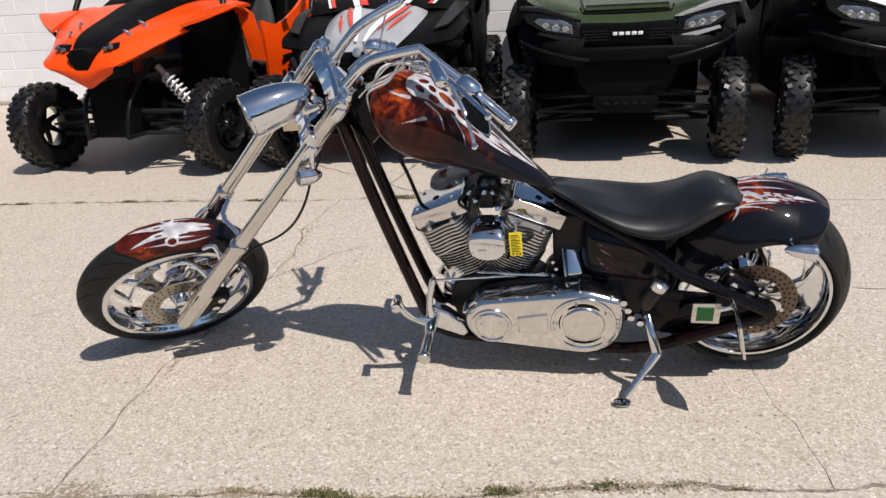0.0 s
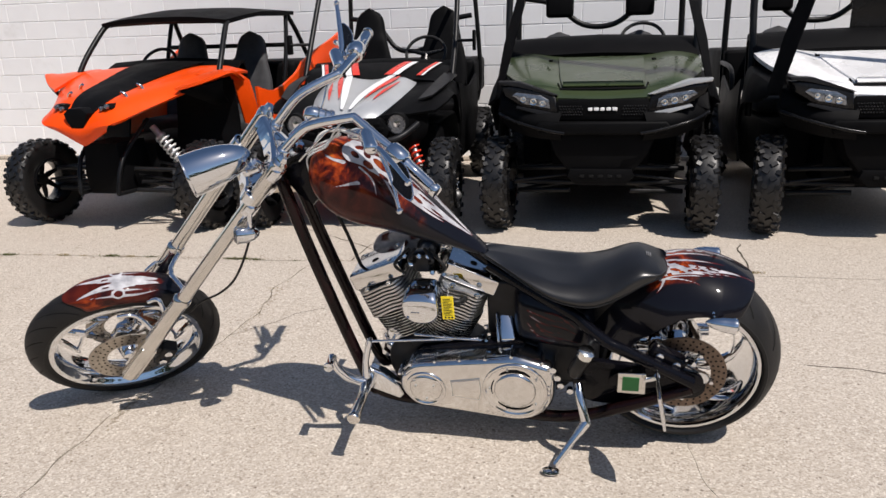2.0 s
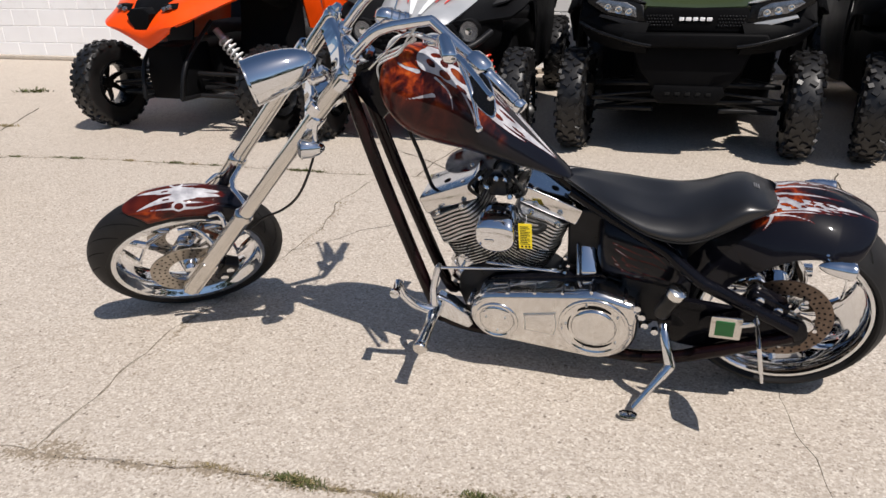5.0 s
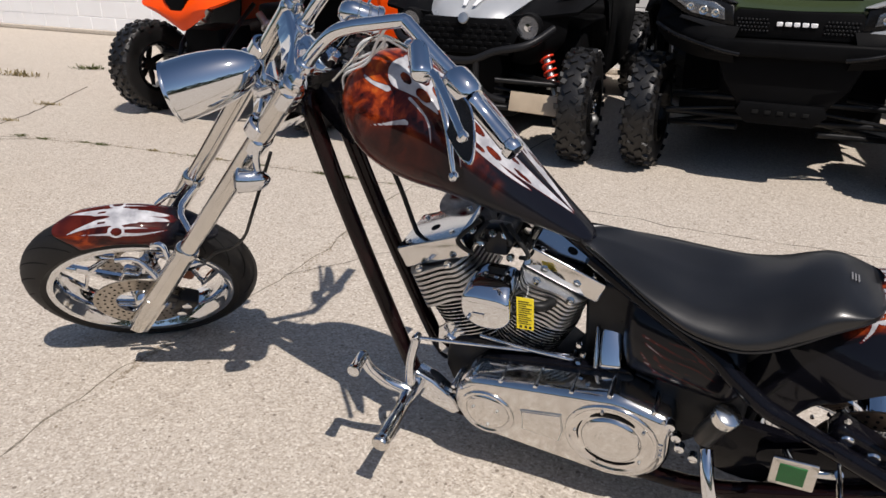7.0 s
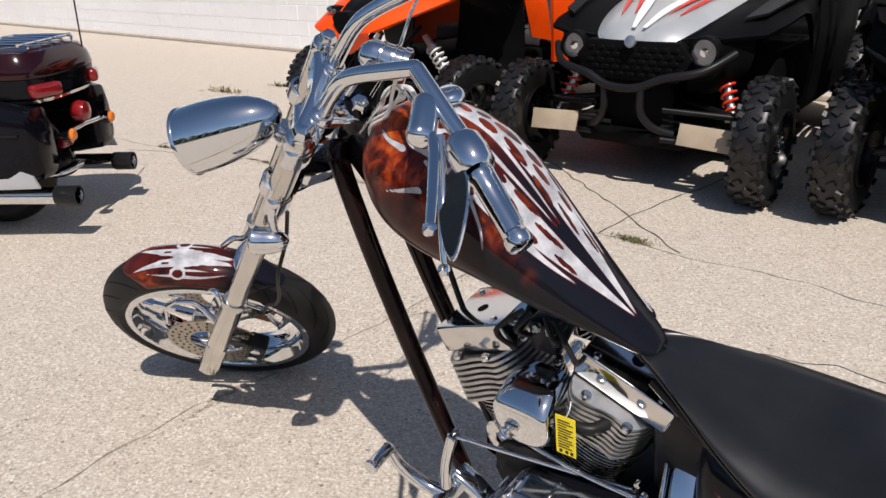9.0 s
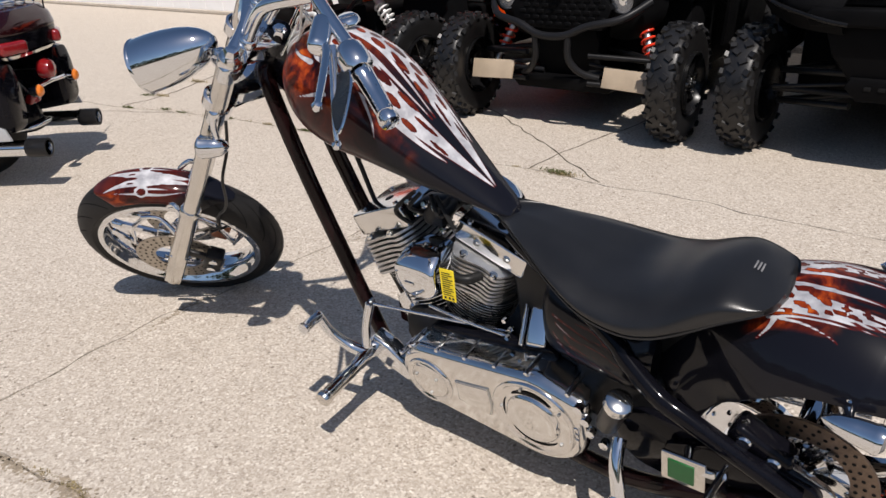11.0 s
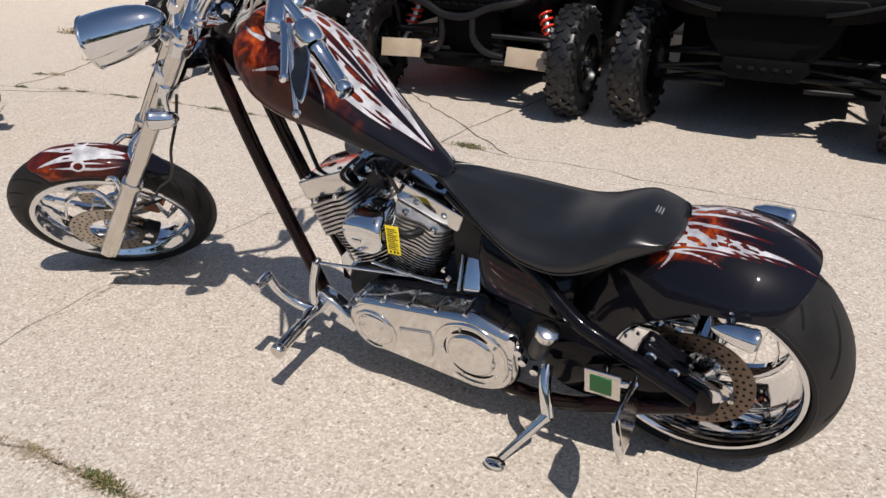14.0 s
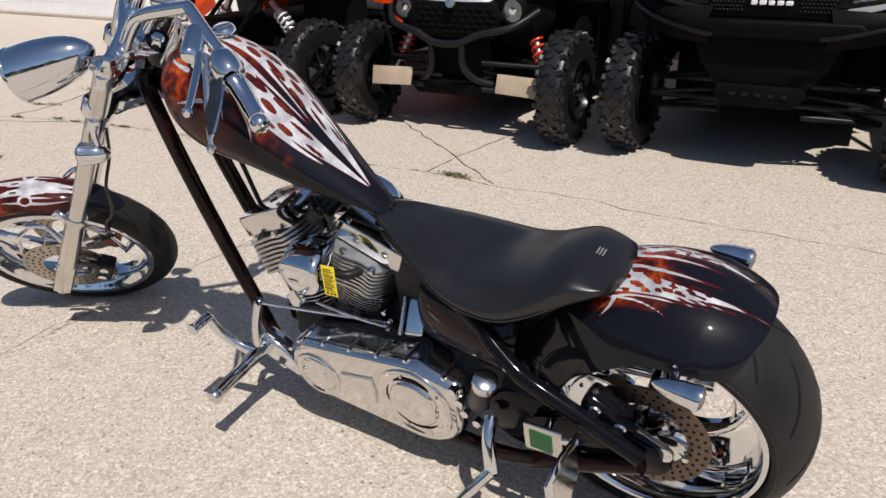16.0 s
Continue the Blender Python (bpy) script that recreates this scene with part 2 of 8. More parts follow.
GREY_SEAT = surface("grey_seat_fabric", (0.055, 0.055, 0.058), 0.7, 0.0, 0.25, 10, 300, 0.25)
LEAF = surface("weed_leaf", (0.085, 0.095, 0.032), 0.6, 0.0, 0.45, 30, 200, 0.1)
DRY_LEAF = surface("dry_weed", (0.24, 0.19, 0.09), 0.75, 0.0, 0.4, 30, 200, 0.1)
DIRT = surface("crack_dirt", (0.075, 0.062, 0.045), 0.95, 0.0, 0.5, 40, 260, 0.6, dist=0.004)


def concrete_mat():
    k, nt, b, co = base_mat("exposed_aggregate_concrete")
    g = nt.nodes.new("ShaderNodeNewGeometry")
    o = g.outputs["Position"]
    blot, mid = noise_tex(nt, o, 0.7, 5), noise_tex(nt, o, 6, 6, 0.65)
    col = ramp(nt, blot, [(0.25, (0.36, 0.305, 0.25)), (0.5, (0.475, 0.415, 0.350)), (0.75, (0.56, 0.495, 0.425))])
    col = mixc(nt, 0.5, col, ramp(nt, mid, [(0.3, (0.335, 0.285, 0.235)), (0.7, (0.57, 0.505, 0.44))]))
    grain = noise_tex(nt, o, 62, 6, 0.85)
    stone = ramp(nt, grain, [(0.34, (0.12, 0.09, 0.065)), (0.43, (0.32, 0.265, 0.215)), (0.51, (0.50, 0.44, 0.375)), (0.60, (0.65, 0.585, 0.505)), (0.68, (0.84, 0.78, 0.70))])
    cells = node(nt, "ShaderNodeTexVoronoi", Scale=240.0)
    nt.links.new(o, cells.inputs["Vector"])
    shade = nt.nodes.new("ShaderNodeSeparateColor")
    nt.links.new(cells.outputs["Color"], shade.inputs[0])
    pebble = ramp(nt, shade.outputs[0], [(0.0, (0.20, 0.155, 0.12)), (0.14, (0.37, 0.315, 0.26)), (0.5, (0.49, 0.43, 0.365)), (0.86, (0.61, 0.55, 0.475)), (1.0, (0.84, 0.79, 0.71))])
    chips = node(nt, "ShaderNodeTexVoronoi", Scale=150.0)
    nt.links.new(o, chips.inputs["Vector"])
    tone = nt.nodes.new("ShaderNodeSeparateColor")
    nt.links.new(chips.outputs["Color"], tone.inputs[0])
    chip = ramp(nt, tone.outputs[0], [(0.0, (0.13, 0.10, 0.072)), (0.16, (0.36, 0.30, 0.235)), (0.5, (0.50, 0.435, 0.355)), (0.80, (0.63, 0.565, 0.475)), (1.0, (0.92, 0.87, 0.77))])
    stone = mixc(nt, 0.5, stone, pebble)
    stone = mixc(nt, 0.45, stone, chip)
    near = noise_tex(nt, o, 24, 4, 0.65)
    col = mixc(nt, ramp(nt, near, [(0.34, (0.55,) * 3), (0.60, (1.0,) * 3)]), col, stone)
    v = node(nt, "ShaderNodeTexVoronoi", Scale=34.0)
    nt.links.new(o, v.inputs["Vector"])
    pick = nt.nodes.new("ShaderNodeSeparateColor")
    nt.links.new(v.outputs["Color"], pick.inputs[0])
    size = vmath(nt, "MULTIPLY", vmath(nt, "SUBTRACT", pick.outputs[1], 0.55), 0.42)
    pit = vmath(nt, "LESS_THAN", vmath(nt, "ADD", v.outputs["Distance"], vmath(nt, "MULTIPLY", grain, 0.18)), vmath(nt, "ADD", size, 0.10))
    col = mixc(nt, vmath(nt, "MULTIPLY", pit, 0.72), col, (0.13, 0.10, 0.075))
    spots = noise_tex(nt, o, 7, 6, 0.72)
    col = mixc(nt, ramp(nt, spots, [(0.58, (0,) * 3), (0.74, (0.50,) * 3)]), col, (0.24, 0.19, 0.145))
    nt.links.new(col, b.inputs["Base Color"])
    b.inputs["Roughness"].default_value = 0.92
    b.inputs["Specular IOR Level"].default_value = 0.25
    h = vmath(nt, "ADD", vmath(nt, "MULTIPLY", grain, 0.8), vmath(nt, "MULTIPLY", pit, -0.5))
    bump(nt, b, vmath(nt, "ADD", h, vmath(nt, "MULTIPLY", shade.outputs[1], 0.45)), 0.32, 0.003)
    return k


def block_mat():
    k, nt, b, co = base_mat("white_painted_block")
    g = nt.nodes.new("ShaderNodeNewGeometry")
    info = nt.nodes.new("ShaderNodeObjectInfo")
    o = g.outputs["Position"]
    col = ramp(nt, noise_tex(nt, o, 1.2, 5), [(0.3, (0.80, 0.79, 0.785)), (0.7, (0.87, 0.865, 0.86))])
    col = mixc(nt, ramp(nt, info.outputs["Random"], [(0.0, (0.0,) * 3), (1.0, (0.16,) * 3)]), col, (0.72, 0.71, 0.70))
    grime = ramp(nt, noise_tex(nt, o, 5, 6, 0.75), [(0.56, (0,) * 3), (0.80, (0.30,) * 3)])
    col = mixc(nt, grime, col, (0.50, 0.48, 0.42))
    nt.links.new(col, b.inputs["Base Color"])
    b.inputs["Roughness"].default_value = 0.75
    bump(nt, b, noise_tex(nt, o, 90, 4), 0.3, 0.003)
    return k


def flame_mat(name, metal=0.0):
    """Black lacquer under airbrushed fire and silver tribal flames; the mesh's paint attribute says where each lies."""
    k, nt, b, co = base_mat(name)
    o = co.outputs["Object"]
    at = nt.nodes.new("ShaderNodeAttribute")
    at.attribute_name = "paint"
    s = nt.nodes.new("ShaderNodeSeparateColor")
    nt.links.new(at.outputs["Color"], s.inputs[0])
    wisp = noise_tex(nt, o, 11, 4, 0.55, 1.7)
    fire = ramp(nt, wisp, [(0.36, (0.010, 0.003, 0.003)), (0.49, (0.10, 0.011, 0.004)), (0.60, (0.30, 0.042, 0.007)), (0.76, (0.62, 0.16, 0.022))])
    brown = ramp(nt, noise_tex(nt, o, 11, 5, 0.6, 1.5), [(0.3, (0.016, 0.003, 0.003)), (0.75, (0.095, 0.013, 0.007))])
    col = mixc(nt, s.outputs[2], (0.006, 0.006, 0.009), brown)
    col = mixc(nt, s.outputs[1], col, fire)
    halo = ramp(nt, s.outputs[0], [(0.26, (0,) * 3), (0.46, (1,) * 3)])
    col = mixc(nt, halo, col, (0.075, 0.007, 0.006))
    silver = ramp(nt, noise_tex(nt, o, 26, 4), [(0.3, (0.24, 0.24, 0.26)), (0.7, (0.56, 0.56, 0.58))])
    col = mixc(nt, ramp(nt, s.outputs[0], [(0.50, (0,) * 3), (0.62, (1,) * 3)]), col, silver)
    nt.links.new(col, b.inputs["Base Color"])
    b.inputs["Roughness"].default_value = 0.35
    b.inputs["Specular IOR Level"].default_value = 0.03
    b.inputs["Coat Weight"].default_value = 0.46
    smear = ramp(nt, noise_tex(nt, o, 17, 5, 0.65, 0.6), [(0.42, (0.020,) * 3), (0.68, (0.085,) * 3)])
    nt.links.new(smear, b.inputs["Coat Roughness"])
    return k


CONCRETE, BLOCK = concrete_mat(), block_mat()
FLAME = flame_mat("flame_lacquer")


def paint(ob, rule):
    """Stores where the silver (r), the fire (g) and the brown haze (b) lie; rule maps an array of places to three arrays."""
    me = ob.data
    co = np.zeros(len(me.vertices) * 3)
    me.vertices.foreach_get("co", co)
    r, g, b = rule(co.reshape(-1, 3))
    at = me.color_attributes.new("paint", "FLOAT_COLOR", "POINT")
    at.data.foreach_set("color", np.stack([r, g, b, np.ones_like(r)], 1).astype(np.float32).ravel())


def ss(x, lo, hi):
    t = np.clip((x - lo) / (hi - lo), 0, 1)
    return t * t * (3 - 2 * t)


def lick(x, y, pts, w0, w1):
    """Nearness (1 on the stroke, 0 well off it) to a tapering stroke through pts."""
    best = np.full(x.shape, -9.0)
    ps = [(p.x, p.y) for p in catmull([(a, b, 0) for a, b in pts], 5)]
    n = len(ps) - 1
    for i in range(n):
        (ax, ay), (bx, by) = ps[i], ps[i + 1]
        dx, dy = bx - ax, by - ay
        t = np.clip(((x - ax) * dx + (y - ay) * dy) / (dx * dx + dy * dy + 1e-12), 0, 1)
        d = np.hypot(x - ax - t * dx, y - ay - t * dy)
        w = w0 + (w1 - w0) * (i + t) / n
        best = np.maximum(best, (w - d) / 0.004)
    return np.clip(0.55 + 0.5 * best, 0, 1)

# ---- the chopper: x towards its tail, y to its right side, z up; it leans on its side stand ----
BIKE = Matrix.Translation((0.1, 2.4596, 0.0)) @ pose(0, 0, 0, 0, 0, -6.0) @ pose(0, 0, 0, 12.0, 0, 0)
RAKE, LOCK = 41.8, 36.0
sr, cr = math.sin(radians(RAKE)), math.cos(radians(RAKE))
FORK = Matrix(((cr, 0, sr, -0.226), (0, 1, 0, -0.01), (-sr, 0, cr, 1.08), (0, 0, 0, 1))) @ pose(0, 0, 0, 0, 0, LOCK)
AXLE_F, AXLE_R = V(-0.093, 0.031, -1.135), V(0.981, 0.032, 0.321)
BK = thing("motorcycle", BIKE, "black chopper with flame paint and chrome, on its side stand", "motorcycle")
BM = bmesh.new


def wheel_axis(c, base=None):
    """A pose at c whose z axis is the wheel's axle, pointing to the bike's right."""
    m = Matrix.Translation(c) @ Matrix(((1, 0, 0, 0), (0, 0, 1, 0), (0, -1, 0, 0), (0, 0, 0, 1)))
    return base @ m if base else m


def arc_profile(pts, n=4):
    return [(p.x, p.y) for p in catmull([(a, b, 0) for a, b in pts], n, True)]


def tyre_profile(R, rim, w, crown):
    """Closed section of a road tyre: outer radius, rim radius, width, drop of the crown's shoulder."""
    h = w / 2
    return arc_profile([(R, 0), (R - crown * 0.28, h * 0.5), (R - crown, h * 0.88), (R - crown - 0.022, h), (rim + 0.02, h * 0.97), (rim - 0.004, h * 0.80),
                        (rim - 0.02, h * 0.6), (rim - 0.02, -h * 0.6), (rim - 0.004, -h * 0.80), (rim + 0.02, -h * 0.97), (R - crown - 0.022, -h), (R - crown, -h * 0.88), (R - crown * 0.28, -h * 0.5)], 3)


def grooves(bm, R, rim, w, crown, n, m):
    """Long curved tread cuts: thin strips following the crown's section, coloured dark for the shade in them."""
    sec = sorted((y, r) for r, y in tyre_profile(R, rim, w, crown) if r > R - crown - 0.030)
    ys, rs = [q[0] for q in sec], [q[1] for q in sec]
    for i in range(n):
        for side in (1, -1):
            rows = []
            for k in range(17):
                t = k / 16
                a = 2 * math.pi * (i + (0.5 if side < 0 else 0)) / n + 0.50 * t ** 0.8
                y = side * w * (0.05 + 0.445 * t)
                r = float(np.interp(y, ys, rs)) + 0.0012
                g = 0.0042 * math.sin(math.pi * (0.06 + 0.88 * t)) ** 0.6 + 0.0006
                rows.append([m @ V(r * math.cos(a + s * g / R), r * math.sin(a + s * g / R), y) for s in (-1, 1)])
            grid(bm, rows)


# near-black that paints the shade inside cuts, holes, slots and gaps
HOLLOW_SHADE = surface("tread_groove", (0.006, 0.006, 0.006), 0.9, 0.0, 0.2, 9, 160, 0.0)


def spoke_blade(bm, r0, r1, sweep, w0, w1, th, m, a0, lean=0.0):
    """One curved, pointed blade from the hub to the rim, th thick."""
    n, top, bot = 12, [], []
    for k in range(n + 1):
        t = k / n
        r = r0 + (r1 - r0) * t
        a = a0 + sweep * t * t + lean * math.sin(math.pi * t)
        w = (w0 + (w1 - w0) * t) * (1 + 0.45 * math.sin(math.pi * t))
        c, s = math.cos(a), math.sin(a)
        h = th * (1 - 0.35 * t)
        ring = []
        for dy, dz in ((-w, -h * 0.5), (-w * 0.4, -h), (w * 0.4, -h), (w, -h * 0.5), (w, h * 0.5), (w * 0.4, h), (-w * 0.4, h), (-w, h * 0.5)):
            ring.append(m @ V(r * c - dy * s, r * s + dy * c, dz))
        top.append(ring)
    loft(bm, top)


def bar(bm, pts, widths, th, m):
    """A flat bar with bevelled edges through places given as radius and angle."""
    path = catmull([(r * math.cos(a), r * math.sin(a), 0) for r, a in pts], 5)
    rings = []
    for k, p in enumerate(path):
        d = (path[min(k + 1, len(path) - 1)] - path[max(k - 1, 0)]).normalized()
        q = k / (len(path) - 1) * (len(widths) - 1)
        e = min(int(q), len(widths) - 2)
        w = widths[e] + (widths[e + 1] - widths[e]) * (q - e)
        rings.append([m @ V(p.x - u * w * d.y, p.y + u * w * d.x, z * th) for u, z in ((-1, -0.5), (-0.6, -1), (0.6, -1), (1, -0.5), (1, 0.5), (0.6, 1), (-0.6, 1), (-1, 0.5))])
    loft(bm, rings)


def rim_ring(bm, rad, w, m, lip=0.012, depth=0.0):
    h = w / 2
    half = [(rad - 0.030, h * 0.30), (rad - 0.020, h * 0.66), (rad - 0.014, h - 0.010), (rad - 0.009, h - 0.003), (rad - 0.006, h + 0.002), (rad, h + 0.004), (rad + lip - 0.003, h + 0.003), (rad + lip, h), (rad + lip, h - 0.006), (rad + 0.002, h - 0.012), (rad - 0.010, h * 0.5)]
    lathe(bm, half + [(r, -z) for r, z in half[::-1]], 72, m, True)


def drilled_disc(name, parent, r_in, r_out, th, m, mat, holes, label):
    """A brake disc with rows of drilled holes, drawn on both faces as discs coloured dark for their shade."""
    bm = BM()
    lathe(bm, [(r_in, -th), (r_out, -th), (r_out, th), (r_in, th)], 64, m, True)
    d = part(name, bm, mat, parent, label)
    bm = BM()
    for i in range(holes):
        a = 2 * math.pi * i / holes
        for q, off in ((0.2, 0.0), (0.5, 0.05), (0.8, 0.1)):
            r = r_in + (r_out - r_in) * q
            for s in (-1, 1):
                c = m @ Matrix.Translation((r * math.cos(a + off), r * math.sin(a + off), s * (th + 0.0006)))
                lathe(bm, [(0.0001, 0.0), (0.0038, 0.0), (0.0038, s * 0.0004), (0.0001, s * 0.0004)], 8, c, True)
    part("drill_hole", bm, HOLLOW_SHADE, d, flat=True, recalc=False)
    return d


# front wheel
WF = FORK @ Matrix.Translation(AXLE_F) @ pose(0, 0, 0, 1.0, 0, 3.6) @ wheel_axis(V(0, 0, 0))
bm = BM()
lathe(bm, tyre_profile(0.3445, 0.264, 0.125, 0.034), 80, WF, True)
wheel_f = part("front_wheel", bm, RUBBER, BK, "black front tyre with curved grooves")
bm = BM()
grooves(bm, 0.3445, 0.264, 0.125, 0.034, 20, WF)
part("tread", bm, HOLLOW_SHADE, wheel_f, recalc=False)
bm = BM()
rim_ring(bm, 0.258, 0.110, WF, 0.014)
part("rim", bm, CHROME, wheel_f, "polished chrome rim")
for i in range(3):
    # each arm: a bar to the rim and, on a crosspiece, two tines that close in towards it
    a = radians(-174 + 120 * i)
    bm = BM()
    mm = WF @ Matrix.Translation((0, 0, -0.018))
    bar(bm, [(0.03, a), (0.10, a), (0.17, a), (0.240, a)], [0.020, 0.013, 0.012, 0.010], 0.011, mm)
    for q in (-1, 1):
        bar(bm, [(0.168, a), (0.162, a + q * radians(16)), (0.176, a + q * radians(37))], [0.007, 0.006, 0.005], 0.009, mm)
        bar(bm, [(0.172, a + q * radians(40)), (0.198, a + q * radians(26)), (0.226, a + q * radians(17)), (0.246, a + q * radians(14))], [0.004, 0.011, 0.012, 0.010], 0.009, mm)
    part("spoke", bm, CHROME, wheel_f)
bm = BM()
lathe(bm, [(0.001, -0.096), (0.022, -0.094), (0.026, -0.085), (0.042, -0.045), (0.046, -0.03), (0.032, -0.02), (0.032, 0.02), (0.046, 0.03), (0.042, 0.045), (0.026, 0.05), (0.022, 0.06), (0.001, 0.062)], 32, WF)
part("hub", bm, CHROME, wheel_f)
for s in (-1, 1):
    drilled_disc("brake_disc", wheel_f, 0.078, 0.142, 0.0022, WF @ Matrix.Translation((0, 0, -0.088 if s < 0 else 0.058)), DISC, 28, "drilled steel brake disc")

# fork legs, in the fork's own frame
for s in (-1, 1):
    y = s * 0.122 - 0.009
    bm = BM()
    lathe(bm, [(0.001, -0.02), (0.020, -0.02), (0.024, -0.025), (0.0235, -0.70), (0.001, -0.70)], 28, FORK @ Matrix.Translation((-0.088, y, 0.012)))
    leg = part("fork_tube", bm, CHROME_WORN, BK, "chrome fork tube")
    bm = BM()
    lathe(bm, [(0.0, -0.69), (0.026, -0.69), (0.031, -0.697), (0.031, -0.712), (0.029, -0.72), (0.029, -0.94), (0.030, -1.00), (0.030, -1.150), (0.027, -1.164), (0.001, -1.166)], 28, FORK @ Matrix.Translation((-0.088, y, 0.012)))
    box(bm, (-0.088, y, -1.058), (0.056, 0.050, 0.190), FORK, 0.008)
    part("slider", bm, CHROME_WORN, leg, "polished fork slider")
    bm = BM()
    lathe(bm, [(0.001, 0.03), (0.016, 0.03), (0.021, 0.024), (0.0255, 0.012), (0.0255, 0.0), (0.001, 0.0)], 24, FORK @ Matrix.Translation((-0.088, y, -0.034)))
    part("cap", bm, CHROME, leg)
bm = BM()
lathe(bm, [(0.001, -0.095), (0.008, -0.09), (0.008, 0.14), (0.001, 0.145)], 14, WF)
lathe(bm, [(0.001, -0.158), (0.012, -0.156), (0.014, -0.148), (0.001, -0.148)], 6, WF)
part("axle", bm, CHROME, BK)


def tree(z, th, name):
    bm = BM()
    ring = []
    n = 72
    for k in range(n):
        a = 2 * math.pi * k / n
        y = 0.155 * math.sin(a)
        q = abs(y) / 0.155
        half = 0.031 - 0.004 * math.sin(math.pi * min(q / 0.8, 1)) if q < 0.8 else 0.034 * math.sqrt(max(0.0, 1 - ((q - 0.76) / 0.25) ** 2))
        x = -0.088 + 0.028 * (1 - q) + half * math.copysign(1, math.cos(a)) * (abs(math.cos(a)) ** 0.4)
        if math.cos(a) > 0:
            x += 0.060 * max(0.0, 1 - q / 0.42) ** 0.8
        ring.append((x, y - 0.009))
    lo = [bm.verts.new(FORK @ V(x, y, z - th)) for x, y in ring]
    hi = [bm.verts.new(FORK @ V(x, y, z)) for x, y in ring]
    mid = [bm.verts.new(FORK @ V(-0.085 + (x + 0.085) * 0.72, y * 0.90, z + 0.010)) for x, y in ring]
    top = [bm.verts.new(FORK @ V(-0.085 + (x + 0.085) * 0.30, y * 0.80, z + 0.013)) for x, y in ring]
    skin(bm, [lo, hi, mid, top])
    es = [e for e in bm.edges if e.verts[0] in lo and e.verts[1] in lo or e.verts[0] in hi and e.verts[1] in hi]
    bmesh.ops.bevel(bm, geom=es, offset=0.006, segments=3, profile=0.6, affect="EDGES")
    return part(name, bm, CHROME, BK, "chrome triple clamp", sharp=60)


top_clamp = tree(-0.030, 0.042, "upper_clamp")
tree(-0.19, 0.040, "lower_clamp")
bm = BM()
lathe(bm, [(0.001, -0.21), (0.026, -0.21), (0.030, -0.20), (0.030, -0.02), (0.026, -0.01), (0.001, -0.01)], 24, FORK)
part("steering_neck", bm, BLACK_GLOSS, BK)
bm = BM()
for s in (-1, 1):
    lathe(bm, [(0.001, 0.03), (0.013, 0.028), (0.017, 0.02), (0.017, 0.0), (0.001, 0.0)], 6, FORK @ Matrix.Translation((-0.088, s * 0.122 - 0.009, -0.016)))
lathe(bm, [(0.001, 0.035), (0.016, 0.033), (0.020, 0.02), (0.020, 0.0), (0.001, 0.0)], 6, FORK @ Matrix.Translation((0, -0.009, -0.034)))
pieces("clamp_nut", bm, CHROME, top_clamp)

